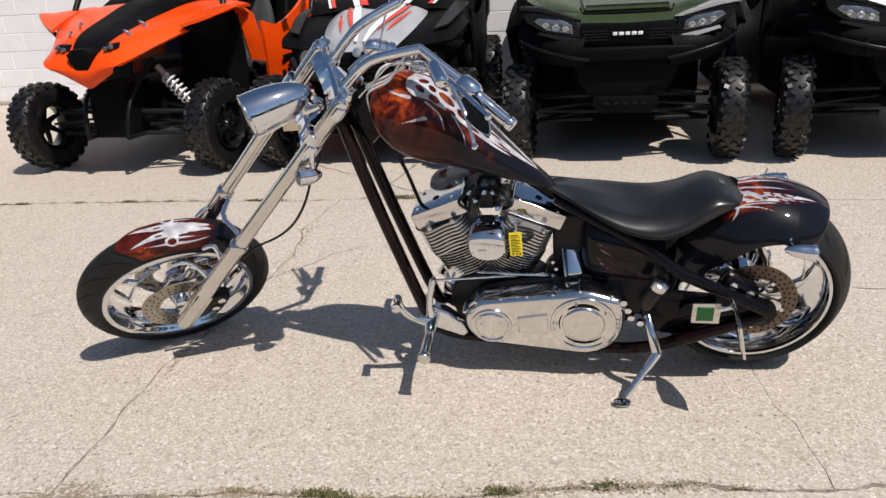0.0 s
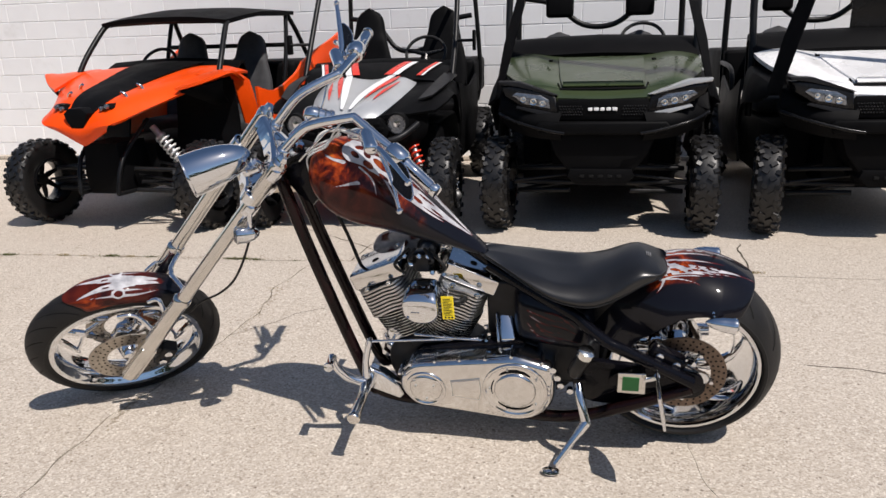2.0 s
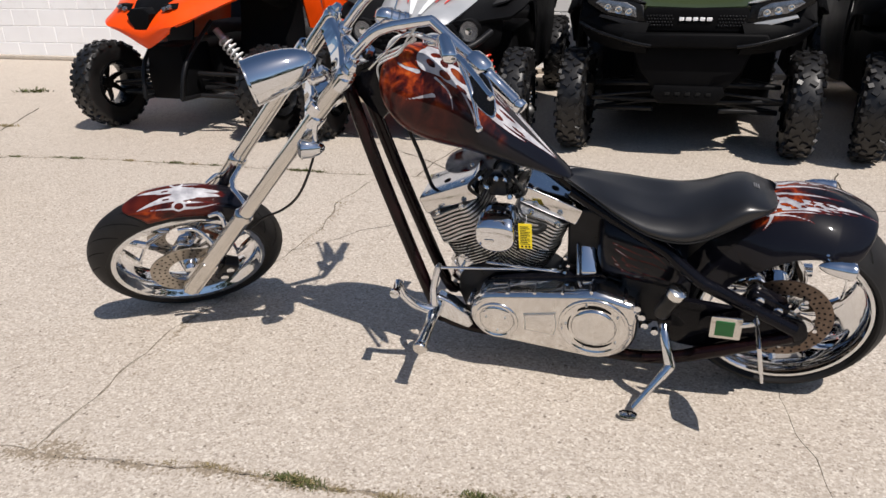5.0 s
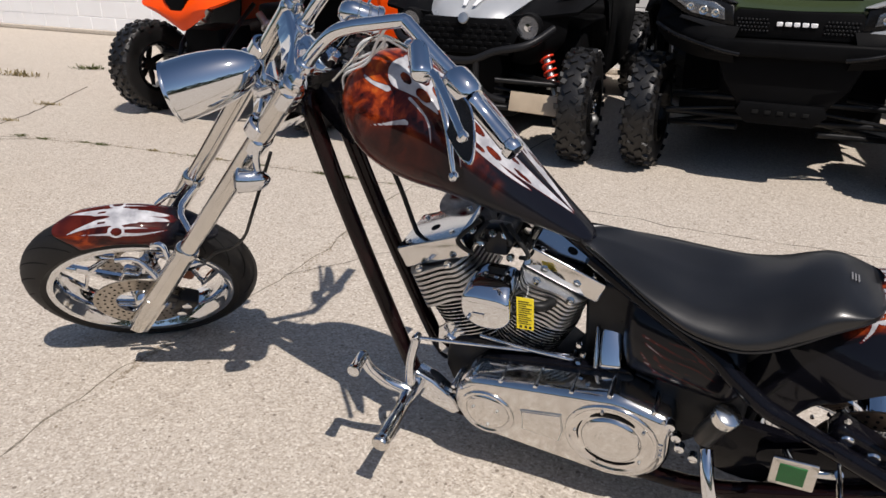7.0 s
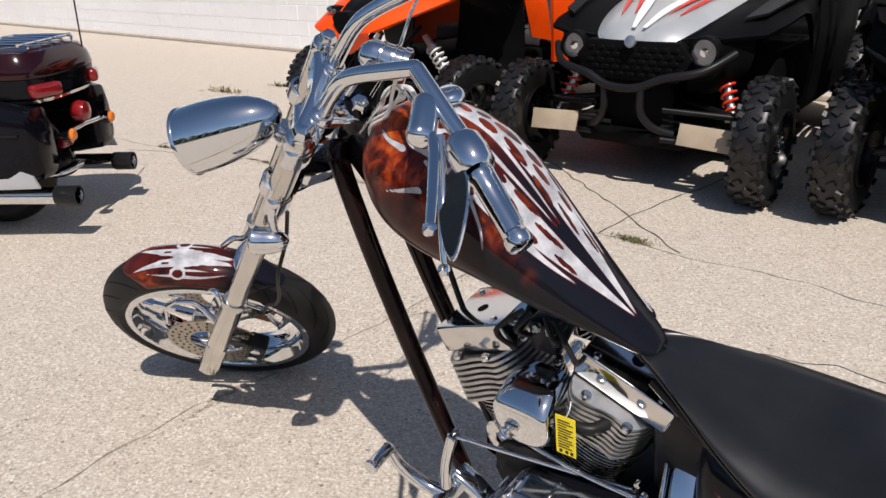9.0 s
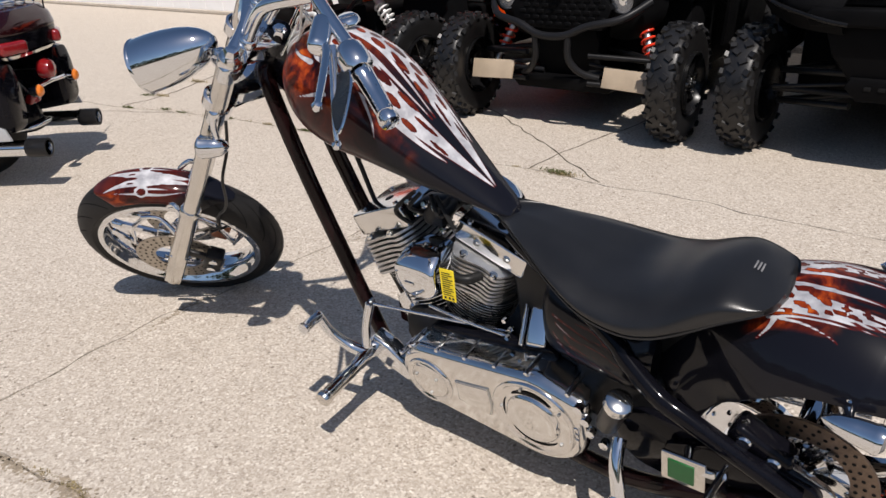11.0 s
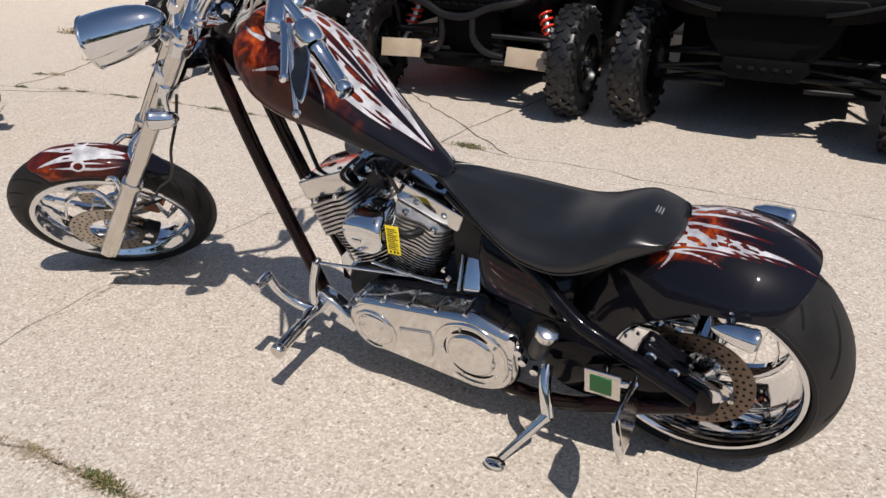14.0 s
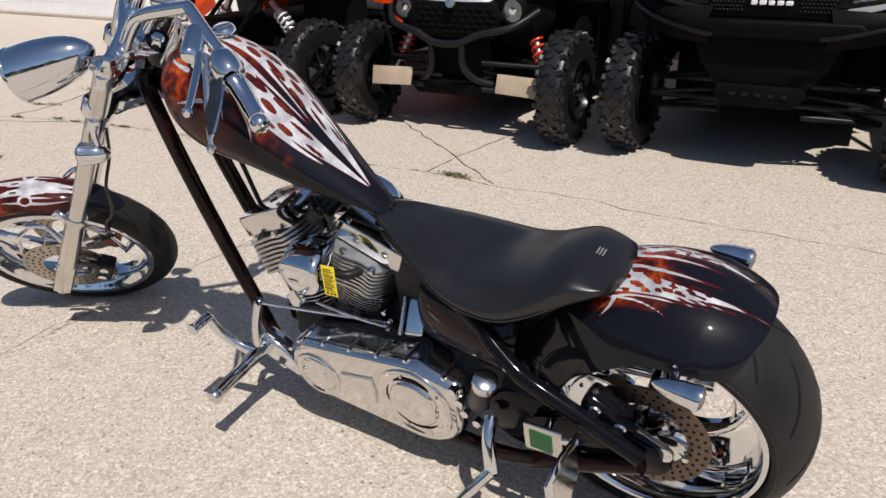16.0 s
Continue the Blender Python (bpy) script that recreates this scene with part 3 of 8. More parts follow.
# two pulled-back handlebars bolted to the upper clamp, with grips, levers and perches
half = [(-0.060, 0.062, -0.050), (-0.061, 0.064, 0.010), (-0.054, 0.071, 0.085), (-0.036, 0.080, 0.125), (0.000, 0.093, 0.168), (0.034, 0.104, 0.204), (0.040, 0.1065, 0.2095), (0.047, 0.116, 0.2115), (0.100, 0.195, 0.224), (0.147, 0.264, 0.236), (0.205, 0.372, 0.252)]
for s in (-1, 1):
    bm = BM()
    tube(bm, [FORK @ V(x, s * y, z) for x, y, z in half], 0.0142, 16, 5)
    handlebar = part("handlebar", bm, CHROME, BK, "chrome pulled-back handlebar")
    bm = BM()
    lathe(bm, [(0.0145, 0.0), (0.021, 0.002), (0.021, 0.014), (0.0175, 0.019), (0.0145, 0.020)], 20, FORK @ Matrix.Translation((-0.060, s * 0.063, -0.026)), True)
    part("collar", bm, CHROME, handlebar)
    a, b = FORK @ V(0.152, s * 0.292, 0.237), FORK @ V(0.216, s * 0.400, 0.253)
    bm = BM()
    m = frame_to(a, b)
    L = (b - a).length
    prof = [(0.001, 0.0), (0.0195, 0.0), (0.0195, 0.010)]
    prof += [(0.0175, 0.013), (0.0172, L * 0.5), (0.0175, L - 0.022), (0.0150, L - 0.020), (0.0150, L - 0.016), (0.0200, L - 0.014), (0.0205, L - 0.004), (0.0180, L + 0.002), (0.001, L + 0.004)]
    lathe(bm, prof, 20, m)
    part("grip", bm, CHROME, handlebar, "smooth chrome grip with end cap")
    # perch and switch housing
    bm = BM()
    pm = frame_to(FORK @ V(0.120, s * 0.232, 0.229), FORK @ V(0.152, s * 0.292, 0.237))
    lathe(bm, [(0.001, -0.004), (0.024, 0.0), (0.030, 0.008), (0.032, 0.03), (0.031, 0.055), (0.025, 0.064), (0.001, 0.066)], 24, pm)
    part("switch_housing", bm, CHROME, handlebar)
    bm = BM()
    box(bm, (0.066, s * 0.202, 0.208), (0.044, 0.095, 0.040), FORK @ Matrix.Translation((0, 0, 0)), 0.018, 5)
    part("master_cylinder", bm, CHROME, handlebar)
    bm = BM()
    tube(bm, [FORK @ V(*p) for p in ((0.076, s * 0.235, 0.222), (0.080, s * 0.267, 0.233), (0.079, s * 0.35, 0.256), (0.076, s * 0.436, 0.279))], [0.0075, 0.0085, 0.008, 0.0065], 12, 5, squash=0.55)
    lathe(bm, [(0.001, -0.010), (0.007, -0.008), (0.010, 0.0), (0.007, 0.008), (0.001, 0.010)], 14, FORK @ Matrix.Translation((0.076, s * 0.440, 0.279)))
    part("lever", bm, CHROME, handlebar)
    bm = BM()
    tube(bm, [FORK @ V(*p) for p in ((0.092, s * 0.225, 0.212), (0.102, s * 0.270, 0.208), (0.116, s * 0.335, 0.198), (0.130, s * 0.385, 0.178), (0.143, s * 0.413, 0.162))], [0.009, 0.0085, 0.0075, 0.005, 0.0045], 12, 5, squash=0.7)
    lathe(bm, [(0.001, -0.010), (0.007, -0.007), (0.010, 0.0), (0.007, 0.007), (0.001, 0.010)], 14, FORK @ Matrix.Translation((0.143, s * 0.415, 0.161)))
    part("lever_arm", bm, CHROME, handlebar)
    mc, md, me = V(0.126, s * 0.358, 0.222), V(0.006, s * 0.080, 0.002), V(0.009, 0, 0.028)
    mn = md.cross(me).normalized() * 0.003
    oval = [(math.cos(a), math.sin(a) * (1 - 0.35 * math.cos(a))) for a in (2 * math.pi * k / 36 for k in range(36))]
    bm = BM()
    loft(bm, [[FORK @ (mc + md * (p * q) + me * (o * q) + mn * e) for p, o in oval] for q, e in ((0.92, -1), (1.0, -0.4), (1.0, 0.6), (0.95, 1.0))])
    mir = part("mirror", bm, CHROME, handlebar, "small chrome teardrop mirror under the grip")
    bm = BM()
    loft(bm, [[FORK @ (mc + md * (p * 0.93) + me * (o * 0.93) + mn * e) for p, o in oval] for e in (0.9, 1.25)])
    loft(bm, [[FORK @ (mc + md * (p * 0.90) + me * (o * 0.90) + mn * e) for p, o in oval] for e in (-1.25, -0.9)])
    part("mirror_glass", bm, GLOSS_PLASTIC, mir, "dark mirror glass")
    bm = BM()
    tube(bm, [FORK @ V(*p) for p in ((0.05, s * 0.17, 0.20), (0.03, s * 0.10, 0.155), (0.03, s * 0.05, 0.09), (0.02, s * 0.04, -0.05))], 0.0032, 8, 6)
    pieces("cable", bm, POLISHED, handlebar)

# small chrome gauge between the bars, on a stalk
bm = BM()
ga, gb = FORK @ V(-0.030, 0.012, 0.092), FORK @ V(0.050, 0.000, 0.108)
m = frame_to(ga, gb)
L = (gb - ga).length
lathe(bm, [(0.001, -0.006), (0.014, -0.004), (0.024, 0.006), (0.029, 0.020), (0.030, L - 0.012), (0.033, L - 0.010), (0.033, L), (0.029, L + 0.003)], 32, m)
gauge = part("gauge", bm, CHROME, BK, "small chrome gauge housing")
bm = BM()
lathe(bm, [(0.029, L + 0.001), (0.016, L + 0.004), (0.001, L + 0.005)], 28, m)
part("dial", bm, GLOSS_PLASTIC, gauge, "dark dial glass")
for z in (0.030, 0.052):
    bm = BM()
    lathe(bm, [(0.030, z), (0.0315, z + 0.001), (0.0315, z + 0.005), (0.030, z + 0.006)], 32, m, True)
    part("band", bm, CHROME_WORN, gauge)
bm = BM()
tube(bm, [FORK @ V(-0.03, 0.0, 0.0), FORK @ V(-0.02, 0.004, 0.05), FORK @ V(0.0, 0.006, 0.085)], [0.012, 0.009, 0.010], 12, 4)
part("stalk", bm, CHROME, gauge)
# wires from the bars into the neck
for k, (a, b) in enumerate(((-0.020, 0.0), (-0.010, 0.012), (0.004, 0.020))):
    bm = BM()
    tube(bm, [FORK @ V(0.020 + b, -0.098, 0.175 - 0.02 * k), FORK @ V(0.030 + b, -0.085, 0.12), FORK @ V(0.040, -0.06 + a, 0.06), FORK @ V(0.030, -0.03 + a, -0.02), V(-0.20, -0.03, 0.97)], 0.0032, 8, 6)
    part("wire", bm, PLATE_WHITE, BK, "pale sheathed wire")
bm = BM()
tube(bm, [FORK @ V(0.062, -0.175, 0.200), FORK @ V(0.060, -0.10, 0.150), FORK @ V(0.050, -0.055, 0.115), FORK @ V(0.030, -0.030, 0.05), V(-0.21, -0.02, 0.96)], 0.0048, 10, 7)
part("clutch_cable", bm, PLATE_WHITE, BK, "pale sheathed cable")

# headlight bucket on its bracket
tip, eye = V(-0.356, -0.112, 1.074), V(-0.511, -0.215, 1.040)
bm = BM()
m = frame_to(tip, eye)
L = (eye - tip).length
lathe(bm, [(0.001, -0.008), (0.010, -0.006), (0.022, 0.002), (0.036, 0.020), (0.047, 0.042), (0.056, 0.072), (0.0625, 0.108), (0.0655, 0.140), (0.0665, 0.170), (0.0660, L - 0.004), (0.0675, L - 0.002), (0.0680, L + 0.003), (0.0655, L + 0.004), (0.0640, L - 0.006), (0.001, L - 0.008)], 64, m)
headlight = part("headlight", bm, CHROME, BK, "chrome bullet headlight")
bm = BM()
lathe(bm, [(0.0635, L - 0.005), (0.058, L + 0.001), (0.036, L + 0.006), (0.001, L + 0.008)], 40, m)
part("lens", bm, LAMP_GLASS, headlight)
bm = BM()
tube(bm, [tip + V(0.03, -0.03, -0.015), V(-0.32, -0.115, 1.03), FORK @ V(-0.105, -0.03, -0.165)], [0.011, 0.012, 0.014], 12, 5)
tube(bm, [tip + V(-0.04, 0.01, -0.05), V(-0.37, -0.10, 1.0), FORK @ V(-0.115, 0.02, -0.17)], [0.010, 0.011, 0.014], 12, 5)
part("headlight_bracket", bm, CHROME, headlight)

# turn signals on the fork, and the brake line
for s in (-1, 1):
    c = V(-0.068, s * 0.190, -0.268)
    bm = BM()
    m = FORK @ Matrix.Translation(c) @ pose(0, 0, 0, 0, -118, 0)
    lathe(bm, [(0.001, -0.035), (0.012, -0.030), (0.022, -0.014), (0.027, 0.008), (0.028, 0.030), (0.030, 0.034), (0.028, 0.038), (0.001, 0.041)], 28, m)
    sig = part("front_turn_signal", bm, CHROME, BK, "small chrome bullet turn signal")
    bm = BM()
    lathe(bm, [(0.026, 0.0385), (0.020, 0.044), (0.001, 0.046)], 24, m)
    part("lens", bm, LAMP_GLASS, sig)
    bm = BM()
    tube(bm, [FORK @ (c + V(0.0, -s * 0.01, 0.015)), FORK @ V(-0.085, s * 0.165, -0.22), FORK @ V(-0.095, s * 0.135, -0.18)], [0.009, 0.008, 0.014], 12, 4)
    lathe(bm, [(0.0245, -0.018), (0.031, -0.016), (0.031, 0.016), (0.0245, 0.018)], 24, FORK @ Matrix.Translation((-0.095, s * 0.122, -0.175)), True)
    part("clamp", bm, CHROME, sig)
bm = BM()
tube(bm, [FORK @ V(-0.06, -0.16, -0.20), FORK @ V(-0.04, -0.165, -0.30), V(-0.41, -0.19, 0.735), V(-0.475, -0.165, 0.645), V(-0.555, -0.135, 0.575), V(-0.66, -0.10, 0.51), V(-0.76, -0.06, 0.43), FORK @ V(0.02, 0.085, -1.0)], 0.0042, 8, 8)
part("brake_line", bm, BLACK_RUBBER, BK)
bm = BM()
box(bm, (-0.148, -0.022, -1.055), (0.058, 0.044, 0.070), FORK, 0.012, 3)
box(bm, (-0.125, -0.040, -0.995), (0.026, 0.020, 0.080), FORK, 0.006, 2)
part("caliper_mount", bm, CHROME, BK, "chrome caliper mount")
# front caliper on the far disc and one behind the near leg
for s in (-1, 1):
    bm = BM()
    box(bm, (0.022, s * 0.066, -1.075), (0.060, 0.052, 0.095), FORK, 0.010, 3)
    box(bm, (-0.035, s * 0.075, -1.055), (0.075, 0.016, 0.034), FORK, 0.005)
    cal = part("front_caliper", bm, COPPER if s > 0 else BLACK_METAL, BK, "brake caliper")
    bm = BM()
    for z in (-1.10, -1.05):
        lathe(bm, [(0.001, 0), (0.014, 0), (0.014, s * 0.006), (0.001, s * 0.008)], 16, FORK @ Matrix.Translation((0.022, s * 0.092, z)) @ pose(0, 0, 0, -90, 0, 0))
    part("piston_cap", bm, CHROME, cal)


# fenders: shells swept round their wheel
def fender(name, m, r_top, half_w, a0, a1, skirt, tail, front, rule, label, n=110, k=72, th=0.004, nip=0.55, cut=14, power=0.64):
    """m: wheel frame (z the axle). a0 to a1 in degrees; skirt(t): how far the sides hang below the crown; ends drawn to a point by tail and front."""
    bm = BM()
    outer, inner = [], []
    for i in range(n + 1):
        t = i / n
        w = half_w(t) * min(1.0, nip + (1 - nip) * math.sqrt(min(1, t / front)) if t < front else 1.0, 0.50 + 0.50 * math.sqrt(min(1, (1 - t) / tail)) if t > 1 - tail else 1.0)
        drop = skirt(t)
        ro, ri = [], []
        for j in range(k + 1):
            u = 2 * j / k - 1
            q = abs(u)
            f = q * math.pi / 2
            y, d = w * math.sin(f) ** power, drop * (1 - math.cos(f) ** (1.5 * power))
            y = math.copysign(y, u)
            # the ends curve in towards the middle
            a = radians(a0 + (a1 - a0) * t)
            if t > 1 - tail:
                a -= radians(18) * (q ** 2) * ((t - 1 + tail) / tail) ** 2 * math.copysign(1, a1 - a0)
            if t < front:
                a += radians(cut) * (q ** 2) * (1 - t / front) ** 2 * math.copysign(1, a1 - a0)
            for ring, r in ((ro, r_top), (ri, r_top - th)):
                ring.append(m @ V((r - d) * math.cos(a), (r - d) * math.sin(a), y * (1 if ring is ro else 1 - th / max(w, 0.01))))
        outer.append(ro)
        inner.append(ri)
    loft(bm, [a + b[::-1] for a, b in zip(outer, inner)])
    ob = part(name, bm, FLAME, BK, label, sharp=60)
    paint(ob, rule)
    return ob


WR = wheel_axis(AXLE_R)
WRi, WFi = WR.inverted(), WF.inverted()


def wheel_coords(co, inv, r):
    """Places along the crown (metres forward from the top) and across it."""
    q = np.c_[co, np.ones(len(co))] @ np.array(inv).T
    ang = np.arctan2(q[:, 1], q[:, 0])
    return ang, q[:, 2], np.hypot(q[:, 0], q[:, 1])


def rear_rule(co):
    ang, y, r = wheel_coords(co, WRi, 0.385)
    s = (np.mod(-ang, 2 * np.pi) - np.pi / 2) * 0.385      # 0 at the top; plus towards the seat
    v = (np.abs(y) + np.maximum(0, 0.346 - r)) * (1.02 + 0.9 * np.clip(-s, 0, 0.2))
    v = np.where(r < 0.28, 9, v)
    x = -s - 0.006                                       # towards the tail
    w = np.zeros_like(x)
    for p, w0, w1 in (([(-0.13, 0.012), (-0.06, 0.020), (-0.01, 0.016)], 0.0035, 0.0004), ([(-0.13, 0.042), (-0.08, 0.036), (-0.02, 0.046), (0.05, 0.044)], 0.0045, 0.0004), ([(-0.13, 0.062), (-0.06, 0.068), (0.02, 0.062), (0.10, 0.062), (0.22, 0.046)], 0.006, 0.0004),
                      ([(-0.125, 0.086), (-0.06, 0.082), (0.02, 0.084), (0.10, 0.076), (0.15, 0.070)], 0.0045, 0.0004), ([(-0.11, 0.104), (-0.05, 0.094), (0.03, 0.094), (0.10, 0.088)], 0.004, 0.0004), ([(-0.085, 0.104), (-0.04, 0.110), (0.0, 0.124), (0.025, 0.140)], 0.004, 0.0004), ([(-0.095, 0.104), (-0.105, 0.130), (-0.12, 0.150), (-0.13, 0.160)], 0.0055, 0.0006)):
        w = np.maximum(w, lick(x, v, p, w0, w1))
    w = np.maximum(w, lick(x, v, [(-0.12, 0.040), (-0.06, 0.056), (0.02, 0.064), (0.09, 0.062), (0.17, 0.052)], 0.030, 0.0006))
    w = np.maximum(w, lick(x, v, [(-0.13, 0.012), (-0.05, 0.020), (0.03, 0.024), (0.11, 0.024)], 0.008, 0.0006))
    drops = np.zeros_like(x)
    for cx, cv, rx, rv in ((-0.118, 0.008, 0.014, 0.008), (-0.098, 0.026, 0.012, 0.006), (-0.078, 0.006, 0.016, 0.006), (-0.055, 0.028, 0.014, 0.006), (-0.035, 0.010, 0.014, 0.005), (-0.012, 0.032, 0.012, 0.005), (0.012, 0.016, 0.016, 0.004), (0.045, 0.030, 0.016, 0.003)):
        drops = np.maximum(drops, ss(((x - cx) / rx) ** 2 + ((v - cv) / rv) ** 2, 1.3, 0.7))
    for k in range(26):                                  # drops of fire left open in the silver lace
        cx = -0.125 + 0.0085 * k
        cv = 0.056 + 0.030 * (1 - 0.028 * k) * math.sin(k * 2.4) + 0.08 * max(0, -0.02 - cx) * math.cos(k * 1.3)
        rx, rv = 0.0105 + 0.003 * math.sin(k * 1.7), 0.0062 - 0.0001 * k
        drops = np.maximum(drops, ss(((x - cx) / rx) ** 2 + ((v - cv - 0.15 * (x - cx)) / rv) ** 2, 1.3, 0.7))
    w = np.minimum(w, 1 - drops)
    fire = np.maximum(ss(x, 0.03, -0.03) * ss(v, 0.125, 0.10), 0.8 * ss(np.abs(v - 0.118 - 0.25 * np.maximum(0, -x - 0.09)), 0.016, 0.004) * ss(x, 0.02, -0.03)) * ss(x, -0.17, -0.135)
    return w, np.maximum(fire * 0.9, drops * 0.42 * ss(x, 0.06, -0.06) + drops * 0.18), drops * ss(x, 0.18, 0.02)


def front_rule(co):
    ang, y, r = wheel_coords(co, WFi, 0.357)
    s = (np.mod(-ang, 2 * np.pi) - radians(108)) * 0.357   # along the fender from its middle, plus towards the tip
    v = np.abs(y) + np.maximum(0, 0.350 - r)
    w = np.zeros_like(s)
    for p, w0, w1 in (([(0.05, 0.014), (0.12, 0.021), (0.20, 0.036)], 0.019, 0.0006), ([(0.05, 0.014), (-0.03, 0.010), (-0.125, 0.004)], 0.019, 0.0006), ([(0.07, 0.063), (0.11, 0.059), (0.165, 0.048)], 0.0055, 0.0006),
                      ([(0.045, 0.066), (0.0, 0.067), (-0.04, 0.058), (-0.08, 0.042)], 0.0075, 0.0006), ([(0.03, 0.042), (-0.01, 0.041), (-0.06, 0.040)], 0.0045, 0.0006)):
        w = np.maximum(w, lick(s, v, p, w0, w1))
    w = np.maximum(w, ss(np.hypot(s - 0.056, (v - 0.052) * 0.85), 0.026, 0.020))
    hole = ss(np.hypot(s - 0.056, v - 0.055), 0.0170, 0.0135)
    for cs, cv, rs, rv in ((0.105, 0.020, 0.022, 0.0022), (0.0, 0.026, 0.022, 0.0022), (0.075, 0.032, 0.012, 0.0022)):
        hole = np.maximum(hole, ss(((s - cs) / rs) ** 2 + ((v - cv - 0.12 * (s - cs)) / rv) ** 2, 1.4, 0.7))
    red = ss(s, -0.10, -0.02)
    fire = ss(s, 0.06, 0.15) * ss(v, 0.030, 0.060) * 0.75
    return np.minimum(w, 1 - hole) * ss(s, -0.15, -0.10), np.clip(fire, 0, 1), red


def rear_drop(t):
    """The sides hang deeper from the tail forwards."""
    return 0.082 + 0.034 * min(1, t / 0.30) + 0.046 * min(1, max(0, t - 0.30) / 0.30)


fender("rear_fender", WR, 0.359, lambda t: 0.174 - 0.030 * float(ss(np.float64(t), 0.42, 0.75)), -56, -172, rear_drop, 0.12, 0.15, rear_rule, "black rear fender with silver and orange flames", 200, 128, 0.004, 0.78, 1, 0.94)
fender("front_fender", WF, 0.3495, lambda t: 0.063, -148, -70, lambda t: 0.0487, 0.2, 0.16, front_rule, "black front fender with silver flames and red fire", 90, 48, 0.003)
bm = BM()
for s in (-1, 1):
    tube(bm, [FORK @ V(-0.098, s * 0.115, -0.80), FORK @ V(-0.135, s * 0.085, -0.765), FORK @ V(-0.155, s * 0.070, -0.80)], [0.010, 0.008, 0.008], 10, 4)
    tube(bm, [FORK @ V(-0.098, s * 0.115, -0.90), FORK @ V(-0.17, s * 0.079, -0.875), FORK @ V(-0.225, s * 0.076, -0.90)], [0.010, 0.007, 0.008], 10, 4)
    tube(bm, [FORK @ V(-0.08, s * 0.118, -0.73), FORK @ V(-0.08, s * 0.09, -0.69), FORK @ V(-0.11, s * 0.02, -0.70), FORK @ V(-0.11, 0, -0.70)], [0.010, 0.008, 0.009, 0.009], 10, 4)
pieces("fender_strut", bm, CHROME, BK, "chrome front fender struts")

# rear wheel
bm = BM()
lathe(bm, tyre_profile(0.3155, 0.240, 0.255, 0.046), 88, WR, True)
wheel_r = part("rear_wheel", bm, RUBBER, BK, "wide black rear tyre with curved grooves")
bm = BM()
grooves(bm, 0.3155, 0.240, 0.255, 0.046, 13, WR)
part("tread", bm, HOLLOW_SHADE, wheel_r, recalc=False)
bm = BM()
rim_ring(bm, 0.236, 0.222, WR, 0.010)
part("rim", bm, CHROME, wheel_r, "deep polished chrome rim")
for i in range(5):
    a = 2 * math.pi * i / 5 + 0.1
    bm = BM()
    mm = WR @ Matrix.Translation((0, 0, -0.055))
    spoke_blade(bm, 0.03, 0.212, -0.6, 0.018, 0.008, 0.016, mm, a)
    spoke_blade(bm, 0.05, 0.210, -1.05, 0.013, 0.004, 0.012, mm, a + 0.05, 0.12)
    part("spoke", bm, CHROME, wheel_r)
bm = BM()
lathe(bm, [(0.001, -0.13), (0.02, -0.13), (0.03, -0.12), (0.05, -0.11), (0.055, -0.09), (0.035, -0.07), (0.035, 0.07), (0.055, 0.09), (0.05, 0.12), (0.001, 0.13)], 36, WR)
part("hub", bm, CHROME, wheel_r)
drilled_disc("rear_brake_disc", wheel_r, 0.088, 0.136, 0.003, WR @ Matrix.Translation((0, 0, -0.122)), RUST_DISC, 34, "drilled rust-tinted brake disc")
bm = BM()
for i in range(5):
    a = 2 * math.pi * i / 5
    spoke_blade(bm, 0.03, 0.095, 0.25, 0.012, 0.009, 0.004, WR @ Matrix.Translation((0, 0, -0.123)), a)
part("disc_carrier", bm, POLISHED, wheel_r)
bm = BM()
for i in range(5):
    a = 2 * math.pi * i / 5 + 0.25
    lathe(bm, [(0.001, -0.140), (0.007, -0.140), (0.009, -0.136), (0.009, -0.13), (0.001, -0.13)], 6, WR @ Matrix.Translation((0.092 * math.cos(a), 0.092 * math.sin(a), 0)))
pieces("disc_bolt", bm, CHROME, wheel_r)

# frame: neck gusset, down tubes, cradle, seat rails and stays
bm = BM()
for s in (-1, 1):
    tube(bm, [(-0.300, s * 0.030, 0.985), (-0.287, s * 0.050, 0.930), (-0.208, s * (0.070 if s < 0 else 0.050), 0.635), (-0.086, s * (0.084 if s < 0 else 0.060), 0.215), (-0.046, s * 0.088, 0.165), (0.02, s * 0.080, 0.135), (0.10, s * 0.085, 0.130), (0.50, s * 0.115, 0.125), (0.66, s * 0.14, 0.155), (0.80, s * 0.168, 0.23), (1.0, s * 0.172, 0.325)], 0.0205, 16, 6)
pieces("cradle_tube", bm, FRAME_PAINT, BK, "gloss black frame cradle tubes")
bm = BM()
for s in (-1, 1):
    tube(bm, [(0.36, s * 0.035, 0.665), (0.50, s * 0.085, 0.605), (0.638, s * 0.136, 0.553), (0.67, s * 0.152, 0.530), (0.737, s * 0.172, 0.484), (0.80, s * 0.178, 0.455), (1.0, s * 0.178, 0.352)], 0.0195, 16, 5)
pieces("rear_stay", bm, BLACK_GLOSS, BK, "gloss black rear frame stays")
bm = BM()
tube(bm, [(-0.245, 0, 1.02), (-0.16, 0, 1.00), (0.10, 0, 0.86), (0.36, 0, 0.665)], 0.026, 16, 6)
prism(bm, [(-0.30, 0.96), (-0.24, 1.045), (-0.15, 1.035), (-0.14, 0.93), (-0.21, 0.86), (-0.255, 0.90)], -0.030, 0.030, None, 0.008)
part("neck_gusset", bm, BLACK_GLOSS, BK, "gloss black neck gusset")
